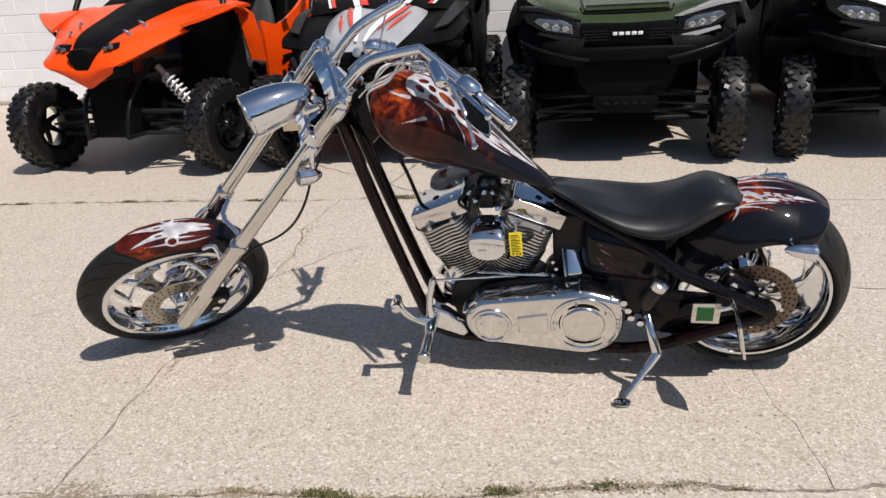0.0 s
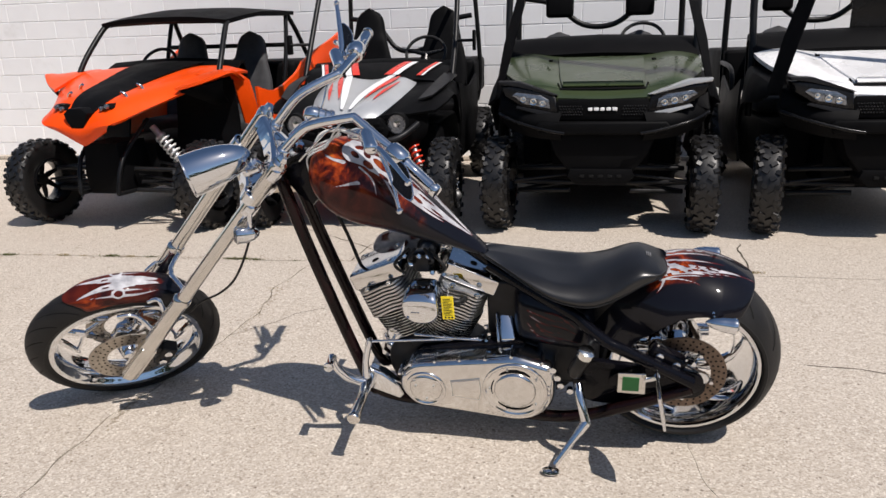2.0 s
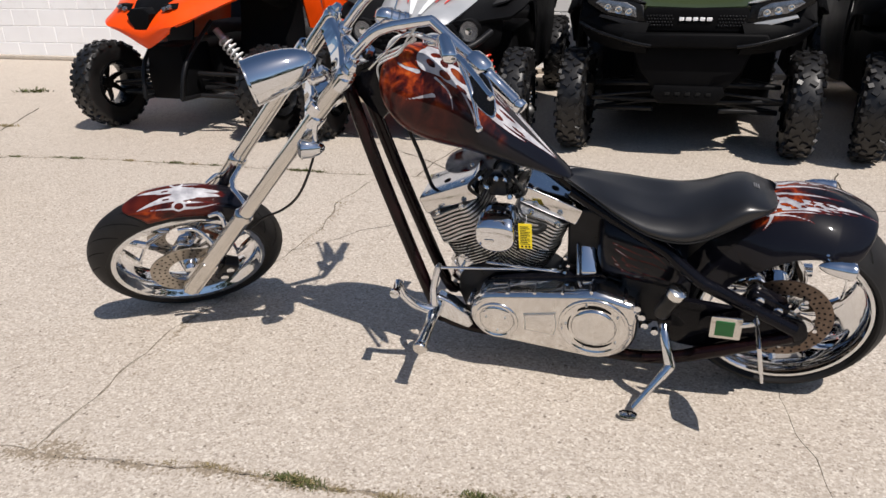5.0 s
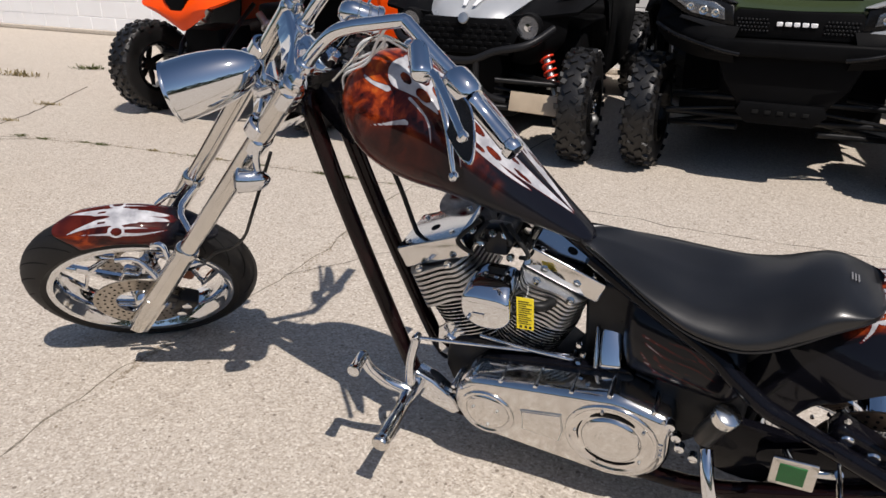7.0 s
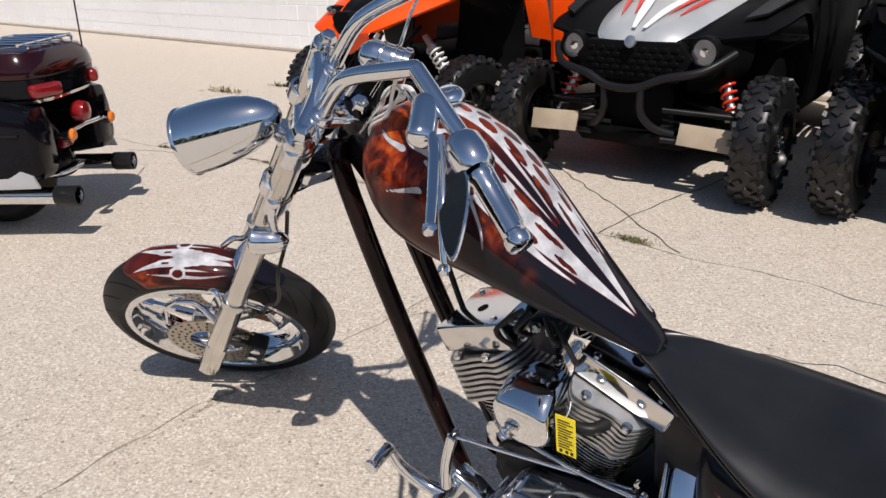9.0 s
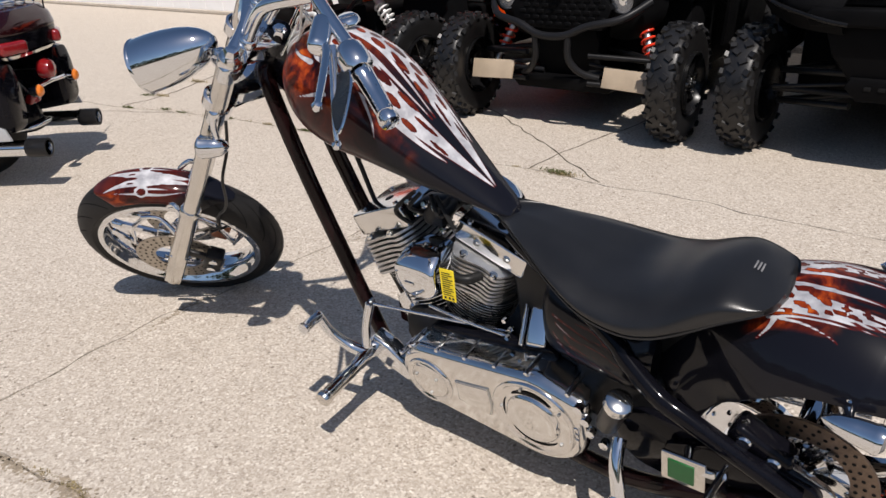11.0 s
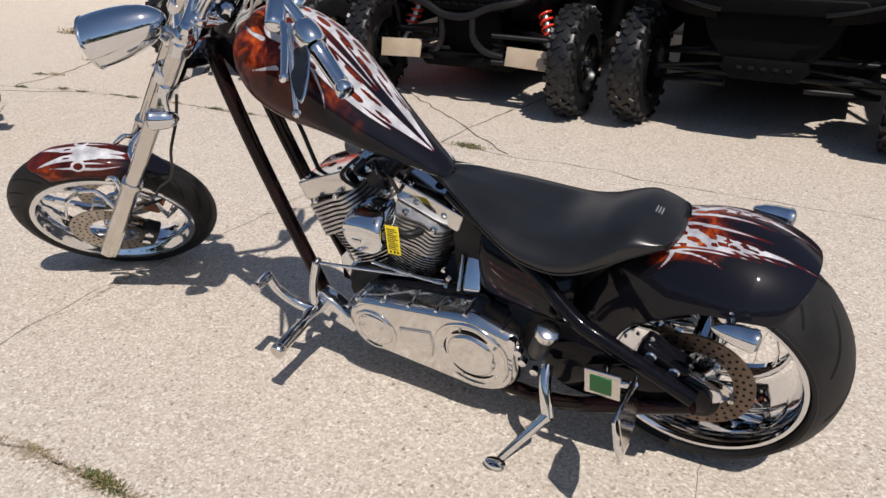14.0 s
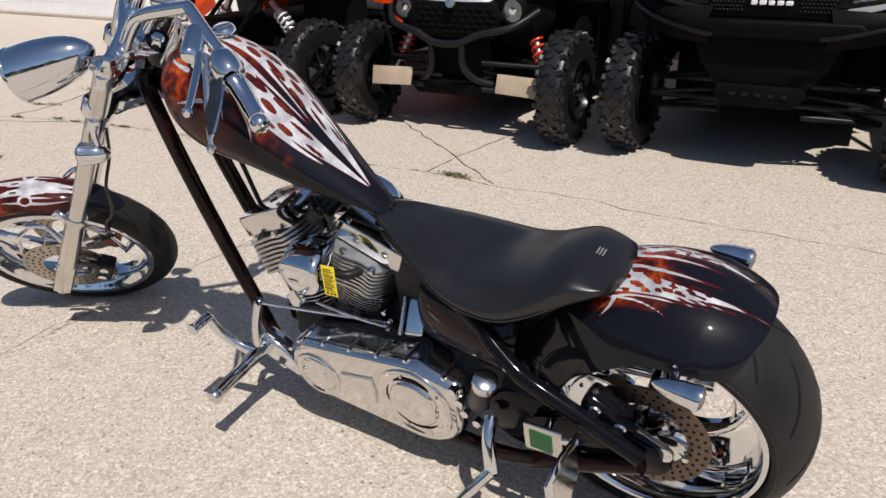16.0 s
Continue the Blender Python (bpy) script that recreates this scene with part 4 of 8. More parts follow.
for s in (-1, 1):
    bm = BM()
    prism(bm, hull2((1.0, 0.338, 0.038), (0.90, 0.372, 0.040), (0.78, 0.330, 0.030)), s * 0.150, s * 0.168, None, 0.005)
    part("axle_plate", bm, BLACK_GLOSS, BK, "black axle plate")
bm = BM()
lathe(bm, [(0.001, -0.198), (0.016, -0.197), (0.019, -0.192), (0.019, -0.17), (0.001, -0.17)], 6, WR)
lathe(bm, [(0.001, 0.198), (0.016, 0.197), (0.019, 0.192), (0.019, 0.17), (0.001, 0.17)], 6, WR)
pieces("axle_nut", bm, CHROME, BK)
# rear caliper, over the disc
cm = Matrix.Translation((0.925, -0.135, 0.415)) @ pose(0, 0, 0, 0, 30, 0)
bm = BM()
box(bm, (0, 0, 0), (0.120, 0.056, 0.046), cm, 0.012, 3)
rear_cal = part("rear_caliper", bm, BLACK_GLOSS, BK, "black rear brake caliper")
bm = BM()
for k in (-0.030, 0.030):
    lathe(bm, [(0.001, 0.006), (0.012, 0.006), (0.015, 0.002), (0.015, 0.0), (0.001, 0.0)], 20, cm @ Matrix.Translation((k, -0.028, 0)) @ pose(0, 0, 0, 90, 0, 0))
for k in (-0.050, 0.050):
    lathe(bm, [(0.001, 0.008), (0.006, 0.008), (0.006, 0.0), (0.001, 0.0)], 6, cm @ Matrix.Translation((k, -0.010, 0.023)))
pieces("caliper_bolt", bm, CHROME, rear_cal)
bm = BM()
prism(bm, hull2((0.945, 0.392, 0.016), (1.035, 0.345, 0.020), (0.985, 0.352, 0.022)), -0.150, -0.136, None, 0.004)
part("caliper_carrier", bm, CHROME, rear_cal, "polished caliper carrier")
# belt guard / swing shroud, black, running to the axle
bm = BM()
prism(bm, hull2((0.72, 0.30, 0.085), (1.0, 0.305, 0.050)), -0.142, -0.118, None, 0.008)
part("belt_guard", bm, BLACK_GLOSS, BK, "black belt guard")


HOSE_TOP, HOSE_LOW = V(-0.178, 0.034, 0.860), V(-0.082, 0.008, 0.606)
bm = BM()
tube(bm, [HOSE_TOP, (HOSE_TOP + HOSE_LOW) * 0.5 + V(0.004, 0, 0.004), HOSE_LOW, HOSE_LOW + V(0.03, 0.01, -0.03)], 0.0062, 10, 5)
part("breather_hose", bm, BLACK_RUBBER, BK, "thin black breather hose")


# tank: long teardrop
TX = [-0.200, -0.190, -0.170, -0.135, -0.09, -0.03, 0.04, 0.10, 0.175, 0.245, 0.30, 0.335, 0.352]
TT = [0.985, 1.030, 1.056, 1.074, 1.080, 1.072, 1.036, 0.976, 0.889, 0.813, 0.758, 0.724, 0.706]
TB = [0.965, 0.935, 0.895, 0.855, 0.828, 0.806, 0.792, 0.776, 0.750, 0.728, 0.707, 0.695, 0.690]
TW = [0.020, 0.068, 0.098, 0.122, 0.136, 0.140, 0.134, 0.122, 0.098, 0.072, 0.051, 0.037, 0.022]
bm = BM()
rings = []
xs = np.concatenate([np.linspace(-0.200, -0.135, 34)[:-1], np.linspace(-0.135, 0.352, 190)])
fine = lambda ys: np.array([p.y for p in catmull([(a, b, 0) for a, b in zip(TX, ys)], 14)])
fx = np.array([p.x for p in catmull([(a, a, 0) for a in TX], 14)])
tt, tb, tw = (np.interp(xs, fx, fine(q)) for q in (TT, TB, TW))
TN = 220
for x, a, b, w in zip(xs, tt, tb, tw):
    zc, hh = b + (a - b) * 0.44, (a - b)
    ring = []
    for k in range(TN):
        c, s = ssq(2 * math.pi * k / TN, 0.86)
        z = zc + (hh * 0.56 * s if s > 0 else hh * 0.44 * s)
        yy = w * c * (1 - 0.20 * max(0, s) ** 2)
        ring.append((x - 0.0 * s, yy, z))
    rings.append(ring)
loft(bm, rings)
tank = part("fuel_tank", bm, FLAME, BK, "long teardrop tank with airbrushed orange fire and silver flames", sharp=70)


def tank_rule(co):
    x, y, z = co.T
    top, bot, w = np.interp(x, xs, tt), np.interp(x, xs, tb), np.interp(x, xs, tw)
    q = (top - z) / (top - bot)                  # 0 on the crown, 1 underneath
    v = np.abs(y) + np.maximum(0, q - 0.12) * (top - bot)
    a = np.zeros_like(x)
    strokes = (([(-0.03, 0.050), (0.05, 0.056), (0.12, 0.049), (0.19, 0.034), (0.25, 0.018), (0.305, 0.003)], 0.043, 0.0006), ([(-0.05, 0.010), (0.04, 0.016), (0.11, 0.012), (0.17, 0.005)], 0.008, 0.0006), ([(0.02, 0.082), (0.10, 0.086), (0.17, 0.070), (0.225, 0.048)], 0.018, 0.0006),
               ([(-0.01, 0.105), (0.03, 0.135), (0.042, 0.190)], 0.005, 0.0006), ([(0.065, 0.100), (0.092, 0.138), (0.100, 0.175)], 0.005, 0.0006), ([(-0.088, 0.208), (-0.05, 0.196), (-0.012, 0.172)], 0.0010, 0.0065), ([(-0.125, 0.070), (-0.095, 0.090), (-0.062, 0.100)], 0.0012, 0.009))
    for p, w0, w1 in strokes:
        a = np.maximum(a, lick(x, v, p, w0, w1))
    # drops of fire left open in the silver field
    drops = np.zeros_like(x)
    for cx, cv, rx, rv, tilt in ((-0.030, 0.066, 0.012, 0.007, 0.3), (-0.022, 0.036, 0.013, 0.007, -0.2), (0.004, 0.052, 0.010, 0.008, 0.2), (0.012, 0.080, 0.014, 0.008, 0.1), (0.028, 0.030, 0.016, 0.008, -0.1), (0.045, 0.060, 0.020, 0.009, 0.15), (0.058, 0.090, 0.013, 0.007, -0.1),
                                 (0.076, 0.034, 0.020, 0.007, -0.15), (0.088, 0.068, 0.012, 0.009, 0.0), (0.112, 0.050, 0.014, 0.006, -0.1), (0.120, 0.080, 0.014, 0.006, -0.3), (0.130, 0.024, 0.018, 0.005, -0.2), (0.150, 0.058, 0.013, 0.005, -0.25), (0.172, 0.030, 0.020, 0.0036, -0.25), (0.205, 0.040, 0.016, 0.003, -0.25)):
        ux, uv = x - cx, v - cv - tilt * (x - cx)
        drops = np.maximum(drops, ss((ux / (1.12 * rx)) ** 2 + (uv / (1.25 * rv)) ** 2, 1.3, 0.7))
    a = np.minimum(a, 1 - drops)
    fire = ss(x, 0.05, -0.06) * ss(v, 0.235, 0.16) + ss(x, 0.02, 0.08) * ss(x, 0.19, 0.11) * ss(v, 0.085, 0.11) * ss(v, 0.17, 0.12) * 0.75
    fire = np.maximum(fire, ss(x, -0.14, -0.17))
    fire = np.maximum(fire, ss(x, 0.12, 0.02) * ss(v, 0.10, 0.05) * 0.35)
    fire = np.maximum(fire, drops * 0.30)
    brown = np.maximum(ss(x, 0.13, -0.02) * 0.9, drops)
    return np.where(z < bot + 0.02, 0, a), np.clip(fire, 0, 1), brown


paint(tank, tank_rule)
bm = BM()
lathe(bm, [(0.001, 0.016), (0.020, 0.014), (0.027, 0.008), (0.029, 0.0), (0.001, -0.004)], 32, Matrix.Translation((-0.05, 0.03, 1.082)) @ pose(0, 0, 0, 8, 4, 0))
part("fuel_cap", bm, CHROME, tank)

# seat
SX = [0.335, 0.36, 0.42, 0.50, 0.58, 0.66, 0.72, 0.775, 0.83, 0.875, 0.905, 0.915]
ST = [0.698, 0.699, 0.690, 0.675, 0.664, 0.665, 0.681, 0.703, 0.711, 0.698, 0.683, 0.676]
SB = [0.690, 0.682, 0.660, 0.629, 0.600, 0.586, 0.592, 0.614, 0.643, 0.658, 0.664, 0.669]
SW = [0.045, 0.058, 0.090, 0.135, 0.165, 0.172, 0.165, 0.150, 0.132, 0.112, 0.085, 0.05]
bm = BM()
rings = []
sfx = np.array([p.x for p in catmull([(a, a, 0) for a in SX], 8)])
sq = lambda ys: np.array([p.y for p in catmull([(a, b, 0) for a, b in zip(SX, ys)], 8)])
sxs = np.linspace(0.335, 0.915, 84)
s_t, s_b, s_w = (np.interp(sxs, sfx, sq(q)) for q in (ST, SB, SW))
for x, a, b, w in zip(sxs, s_t, s_b, s_w):
    ring = []
    dish = 0.016 * math.exp(-((x - 0.60) / 0.10) ** 2)
    for k in range(64):
        th = 2 * math.pi * k / 64
        c, s = ssq(th, 0.93 - 0.36 * ss(np.array(x), 0.74, 0.84).item())
        if s >= 0:
            z = b + 0.028 + (a - b - 0.028) * (abs(s) ** 1.1) - dish * max(0, 1 - (c / 0.7) ** 2)
        else:
            z = b + 0.028 + 0.028 * s
        ring.append((x, w * c * (0.86 if c > 0 else 1.0), z - 0.010 * max(0, c)))
    rings.append(ring)
loft(bm, rings)
seat = part("seat", bm, VINYL, BK, "black vinyl solo seat with raised tail hump", sharp=75)
bm = BM()
tube(bm, [V(x, s * w * 0.985, b + 0.018) for s in (-1,) for x, b, w in list(zip(sxs, s_b, s_w))[2:-2:3]], 0.003, 6)
tube(bm, [V(x, w * 0.845, b + 0.010) for x, b, w in list(zip(sxs, s_b, s_w))[2:-2:3]], 0.003, 6)
part("piping", bm, VINYL, seat)
bm = BM()
for i in range(3):
    box(bm, (0.852 + 0.006 * i, -0.004, 0.7080 - 0.002 * i), (0.0035, 0.024, 0.003), None, 0.001, 1)
pieces("stitched_badge", bm, GREY_THREAD, seat, "small grey stitched badge")
# under-seat oil tank with side graphics, battery box and fender support
bm = BM()
ox = [V(x, w, zc) for x, w, zc in ((0.445, 0.075, 0.50), (0.462, 0.108, 0.50), (0.50, 0.122, 0.50), (0.60, 0.132, 0.485), (0.67, 0.132, 0.465), (0.70, 0.11, 0.46))]
oh = np.interp(np.linspace(0, 5, 41), range(6), (0.085, 0.108, 0.115, 0.108, 0.09, 0.07))
loft(bm, [[(q.x, q.y * c, q.z + h * s) for c, s in (ssq(2 * math.pi * k / 160, 0.80) for k in range(160))] for q, h in zip(catmull(ox, 8), oh)])
oil = part("oil_tank", bm, FLAME, BK, "black oil tank with thin silver flames")


def oil_rule(co):
    x, y, z = co.T
    a = np.zeros_like(x)
    for p, w0 in (([(0.50, 0.530), (0.55, 0.505), (0.60, 0.500), (0.66, 0.470)], 0.0030), ([(0.52, 0.500), (0.56, 0.478), (0.61, 0.480)], 0.0026), ([(0.50, 0.480), (0.54, 0.452), (0.60, 0.450)], 0.0026),
                  ([(0.49, 0.548), (0.54, 0.532), (0.58, 0.520), (0.635, 0.520)], 0.0024), ([(0.515, 0.515), (0.535, 0.480), (0.57, 0.462), (0.65, 0.446)], 0.0022), ([(0.49, 0.505), (0.515, 0.470), (0.535, 0.432), (0.58, 0.424)], 0.0024), ([(0.55, 0.545), (0.59, 0.538), (0.64, 0.500)], 0.0018)):
        a = np.maximum(a, lick(x, z, p, w0, 0.0006))
    return a * (np.abs(y) > 0.05) * 0.75, np.zeros_like(x), np.zeros_like(x)


paint(oil, oil_rule)
bm = BM()
box(bm, (0.62, 0, 0.34), (0.20, 0.20, 0.18), None, 0.02, 3)
part("battery_box", bm, BLACK_METAL, BK)
bm = BM()
prism(bm, [(0.68, 0.56), (0.80, 0.60), (0.90, 0.66), (0.90, 0.60), (0.78, 0.52), (0.70, 0.46)], -0.055, 0.055, None, 0.01)
part("fender_support", bm, BLACK_METAL, BK)

# engine: two cylinders in a vee over the crankcase
CR = V(0.135, 0.015, 0.235)
bm = BM()
prism(bm, hull2((0.135, 0.235, 0.115), (0.09, 0.30, 0.09), (0.19, 0.30, 0.09), (0.30, 0.24, 0.08)), -0.075, 0.105, None, 0.012, 3)
case = part("crankcase", bm, BLACK_METAL, BK, "black engine crankcase")
for lean, nm in ((-22.5, "front"), (22.5, "rear")):
    m = Matrix.Translation(CR) @ pose(0, 0, 0, 0, lean, 0)
    bm = BM()
    lathe(bm, [(0.001, 0.10), (0.062, 0.10), (0.062, 0.36), (0.001, 0.36)], 28, m)
    cyl = part("cylinder", bm, FIN, BK, "black finned cylinder")
    bf, be = BM(), BM()
    for i in range(13):
        h = 0.135 + i * 0.0112
        r = 0.080 + 0.0010 * i
        ring = [ssq(2 * math.pi * k / 32, 0.8) for k in range(32)]
        for b2, off, t0, t1 in ((bf, 0.0, -0.0022, 0.0022), (be, 0.0012, -0.0013, 0.0013)):
            rr = r + off
            loft(b2, [[m @ V(rr * 1.02 * c, rr * 0.96 * s, h + t) for c, s in ring] for t in (t0, t1)])
    pieces("cooling_fin", bf, FIN, cyl, "thin cooling fins")
    part("fin_edge", be, FIN_EDGE, cyl)
    # stacked head fins with waved edges, wider towards the cylinder
    bm = BM()
    for i in range(8):
        h, k = 0.374 - 0.0125 * i, 0.084 + 0.0012 * i
        left = [(-0.086 + 0.172 * u, -(k + 0.009 * math.sin(7.2 * u + 0.5) + 0.012 * math.sin(math.pi * u) - 0.040 * (max(0, 0.20 - u) / 0.20) ** 2 - 0.060 * (max(0, u - 0.74) / 0.26) ** 2)) for u in (q / 20 for q in range(21))]
        edge = left + [(0.088, 0.070), (-0.088, 0.070)]
        loft(bm, [[m @ V(x, y, h + dz) for x, y in edge] for dz in (-0.0034, 0.0034)])
    pieces("head_fin", bm, HEAD_ALLOY, cyl, "bright waved cylinder head fins")
    bm = BM()
    prism(bm, [(-0.078, 0.285), (0.080, 0.285), (0.080, 0.386), (-0.078, 0.386)], -0.044, 0.062, m, 0.006)
    part("cylinder_head", bm, FIN, cyl)
    bm = BM()
    prism(bm, [(-0.084, 0.383), (0.098, 0.383), (0.101, 0.392), (0.100, 0.436), (0.096, 0.442), (-0.082, 0.442), (-0.086, 0.436), (-0.087, 0.392)], -0.074 if nm == "front" else -0.062, 0.085, m, 0.005, 3)
    rk = part("rocker_box", bm, COVER_CHROME, cyl, "polished flat-topped rocker box")
    # the recess is a flat disc with its shade put into the colour
    bm = BM()
    lathe(bm, [(0.001, 0.0), (0.012, 0.0), (0.012, 0.0012), (0.001, 0.0012)], 20, m @ Matrix.Translation((0.0, -0.006, 0.4422)))
    part("cover_recess", bm, HOLLOW_SHADE, rk, "dark disc painted for the shade in a round recess")
    bm = BM()
    for px in (-0.060, 0.068):
        for py in (-0.050, 0.062):
            lathe(bm, [(0.001, 0), (0.007, 0), (0.007, 0.003), (0.005, 0.0045), (0.001, 0.0045)], 10, m @ Matrix.Translation((px, py, 0.442)))
    pieces("cover_bolt", bm, COVER_CHROME, rk)
    # spark plug lead in a thick boot
    if nm == "rear":
        bm = BM()
        tube(bm, [m @ V(0.014, -0.088, 0.352), m @ V(0.000, -0.118, 0.352), m @ V(-0.028, -0.128, 0.346), m @ V(-0.060, -0.118, 0.335), V(0.15, -0.10, 0.57)], [0.011, 0.012, 0.010, 0.0065, 0.005], 12, 5)
        part("plug_lead", bm, BLACK_RUBBER, cyl, "black spark plug lead and boot")
    bm = BM()
    for px, py in ((-0.040, -0.088), (0.046, -0.094)):
        lathe(bm, [(0.001, 0), (0.010, 0), (0.010, 0.007), (0.006, 0.008), (0.006, 0.012), (0.001, 0.012)], 10, m @ Matrix.Translation((px, py, 0.379)))
    pieces("head_bolt", bm, POLISHED, cyl)
    # push rod tubes on the right side
    bm = BM()
    for px in (-0.025, 0.025):
        tube(bm, [m @ V(px, 0.095, 0.12), m @ V(px * 1.3, 0.090, 0.40)], 0.009, 10)
    pieces("push_rod_tube", bm, CHROME, cyl)
# coil cover between the cylinders
bm = BM()
HC = V(0.147, -0.100, 0.556)
ring = lambda y, k, zt, zb: [(HC.x + k * 0.060 * c, HC.y + y, HC.z + (zt * s if s > 0 else zb * s * (1 - 0.30 * abs(c) ** 2))) for c, s in (ssq(2 * math.pi * i / 44, 0.55) for i in range(44))]
loft(bm, [ring(0.060, 0.9, 0.052, 0.056), ring(0.004, 1.0, 0.060, 0.064), ring(-0.032, 1.0, 0.044, 0.062), ring(-0.043, 0.985, 0.036, 0.060), ring(-0.048, 0.95, 0.031, 0.056), ring(-0.050, 0.88, 0.027, 0.050), ring(-0.051, 0.5, 0.014, 0.028)])
cover = part("coil_cover", bm, CHROME, BK, "chrome waterfall cover between the cylinders", sharp=48)
bm = BM()
loft(bm, [[(HC.x + 0.014 * q - 0.016, HC.y - 0.052 - d, HC.z - 0.016 + 0.004 * p) for q, p in ((-1, -1), (1, -1), (1, 1), (-1, 1))] for d in (0, 0.0015)])
part("cover_plaque", bm, COVER_CHROME, cover)
bm = BM()
for i in range(8):
    tube(bm, [(0.205 + 0.006 * math.sin(i), -0.118, 0.492 + 0.014 * i), (0.222, -0.105, 0.494 + 0.014 * i)], 0.0045, 8)
part("coil_hose", bm, BLACK_RUBBER, cover)
# carburettor, manifold and lines in the vee
bm = BM()
lathe(bm, [(0.001, -0.02), (0.034, -0.02), (0.036, 0.0), (0.030, 0.03), (0.030, 0.08), (0.040, 0.085), (0.040, 0.11), (0.001, 0.11)], 24, Matrix.Translation((0.135, 0.0, 0.655)) @ pose(0, 0, 0, -90, 0, 0))
box(bm, (0.135, -0.01, 0.66), (0.06, 0.05, 0.07), None, 0.01)
carb = part("carburettor", bm, BLACK_METAL, BK, "carburettor and intake manifold")
bm = BM()
for i, (dx, dz) in enumerate(((-0.05, 0.02), (-0.02, 0.055), (0.03, 0.05), (0.055, 0.01))):
    tube(bm, [(0.135 + dx, -0.05 + 0.01 * i, 0.61 + dz), (0.135 + dx * 1.6, -0.065, 0.66 + dz * 0.6), (0.135 + dx * 0.6, -0.04, 0.72)], 0.0055, 8, 5)
part("fuel_line", bm, BLACK_RUBBER, carb)
bm = BM()
for dx, dz in ((-0.03, 0.03), (0.0, 0.06), (0.04, 0.0), (0.03, 0.06), (-0.05, 0.06)):
    lathe(bm, [(0.001, -0.008), (0.009, -0.007), (0.010, 0.007), (0.006, 0.012), (0.001, 0.012)], 8, Matrix.Translation((0.135 + dx, -0.045, 0.635 + dz)) @ pose(0, 0, 0, 60, 20, 0))
pieces("fitting", bm, CHROME, carb)
# air cleaner on the right side with a flame cover
bm = BM()
lathe(bm, [(0.001, 0.0), (0.085, 0.0), (0.100, 0.006), (0.102, 0.025), (0.090, 0.042), (0.04, 0.05), (0.001, 0.05)], 40, Matrix.Translation((0.035, 0.115, 0.625)) @ pose(0, 0, 0, -90, 0, 0) @ Matrix.Diagonal((1.1, 0.72, 1, 1)))
air = part("air_cleaner", bm, FLAME, BK, "oval air cleaner painted silver and red")
paint(air, lambda co: (np.clip(0.55 + 20 * (np.sin(co[:, 0] * 60) * 0.02 + 0.015 - 0.2 * np.abs(co[:, 2] - 0.67)), 0, 1), ss(co[:, 0], 0.02, -0.05), np.ones(len(co))))
bm = BM()
lathe(bm, [(0.001, 0.0), (0.085, 0.0), (0.098, 0.008), (0.102, 0.026), (0.096, 0.046), (0.06, 0.060), (0.001, 0.064)], 44, Matrix.Translation((0.130, 0.122, 0.605)) @ pose(0, 0, 0, -90, 0, 0) @ Matrix.Diagonal((1.40, 0.755, 1, 1)))
part("air_cleaner_cover", bm, CHROME, air, "long chrome oval cover")

# primary drive cover
out = hull2((0.150, 0.266, 0.092), (0.452, 0.270, 0.132), (0.555, 0.345, 0.030), (0.14, 0.30, 0.06))
cx, cz = 0.32, 0.27
bm = BM()
shape = lambda k, y: [(cx + (x - cx) * (1 - k / 0.28), y, cz + (z - cz) * (1 - k / 0.13)) for x, z in out]
loft(bm, [shape(0, -0.085), shape(0, -0.146), shape(0.002, -0.158), shape(0.006, -0.168), shape(0.012, -0.176), shape(0.020, -0.180), shape(0.024, -0.180)])
primary = part("primary_cover", bm, COVER_CHROME, BK, "chrome primary drive cover", sharp=50)
for x, z, r, nm in ((0.150, 0.258, 0.060, "round_panel"), (0.452, 0.276, 0.098, "clutch_cover")):
    bm = BM()
    face = Matrix.Translation((x, -0.180, z)) @ pose(0, 0, 0, 90, 0, 0)
    lip = [(r + 0.010, -0.001), (r + 0.008, 0.0045), (r + 0.004, 0.0065), (r, 0.005), (r - 0.003, 0.001), (r - 0.005, 0.0005)]
    if r > 0.08:
        lip += [(0.069, 0.0015), (0.066, 0.007), (0.063, 0.009), (0.059, 0.0075), (0.055, 0.006), (0.030, 0.0075), (0.001, 0.008)]
    else:
        lip += [(r - 0.010, 0.005), (r - 0.016, 0.0065), (0.020, 0.0085), (0.001, 0.009)]
    lathe(bm, lip, 56, face)
    cv = part(nm, bm, COVER_CHROME, primary, sharp=50)
    bm = BM()
    for i in range(5 if r > 0.08 else 3):
        a = i * 2 * math.pi / (5 if r > 0.08 else 3) + 0.6
        q = 0.084 if r > 0.08 else 0.036
        lathe(bm, [(0.001, 0.004), (0.0036, 0.004), (0.0040, 0.0), (0.001, 0.0)], 8, face @ Matrix.Translation((q * math.cos(a), q * math.sin(a), 0.001 if r > 0.08 else 0.007)))
    pieces("screw", bm, CAST, cv)
# crescent slots as flat sheets, dark colour for the shade in them
for a0, a1, q, h in ((50, 130, 0.0775, 0.006), (222, 318, 0.0775, 0.004), (150, 196, 0.0775, 0.0022)):
    bm = BM()
    rows = []
    for k in range(17):
        a = radians(a0 + (a1 - a0) * k / 16)
        hh = h * math.sin(math.pi * (0.04 + 0.92 * k / 16)) ** 0.7
        rows.append([V(0.452 + rr * math.cos(a), -0.1825, 0.276 + rr * math.sin(a)) for rr in (q - hh, q + hh)])
    grid(bm, rows)
    part("crescent_slot", bm, HOLLOW_SHADE, primary, "dark crescent painted for the shade in a slot")
bm = BM()
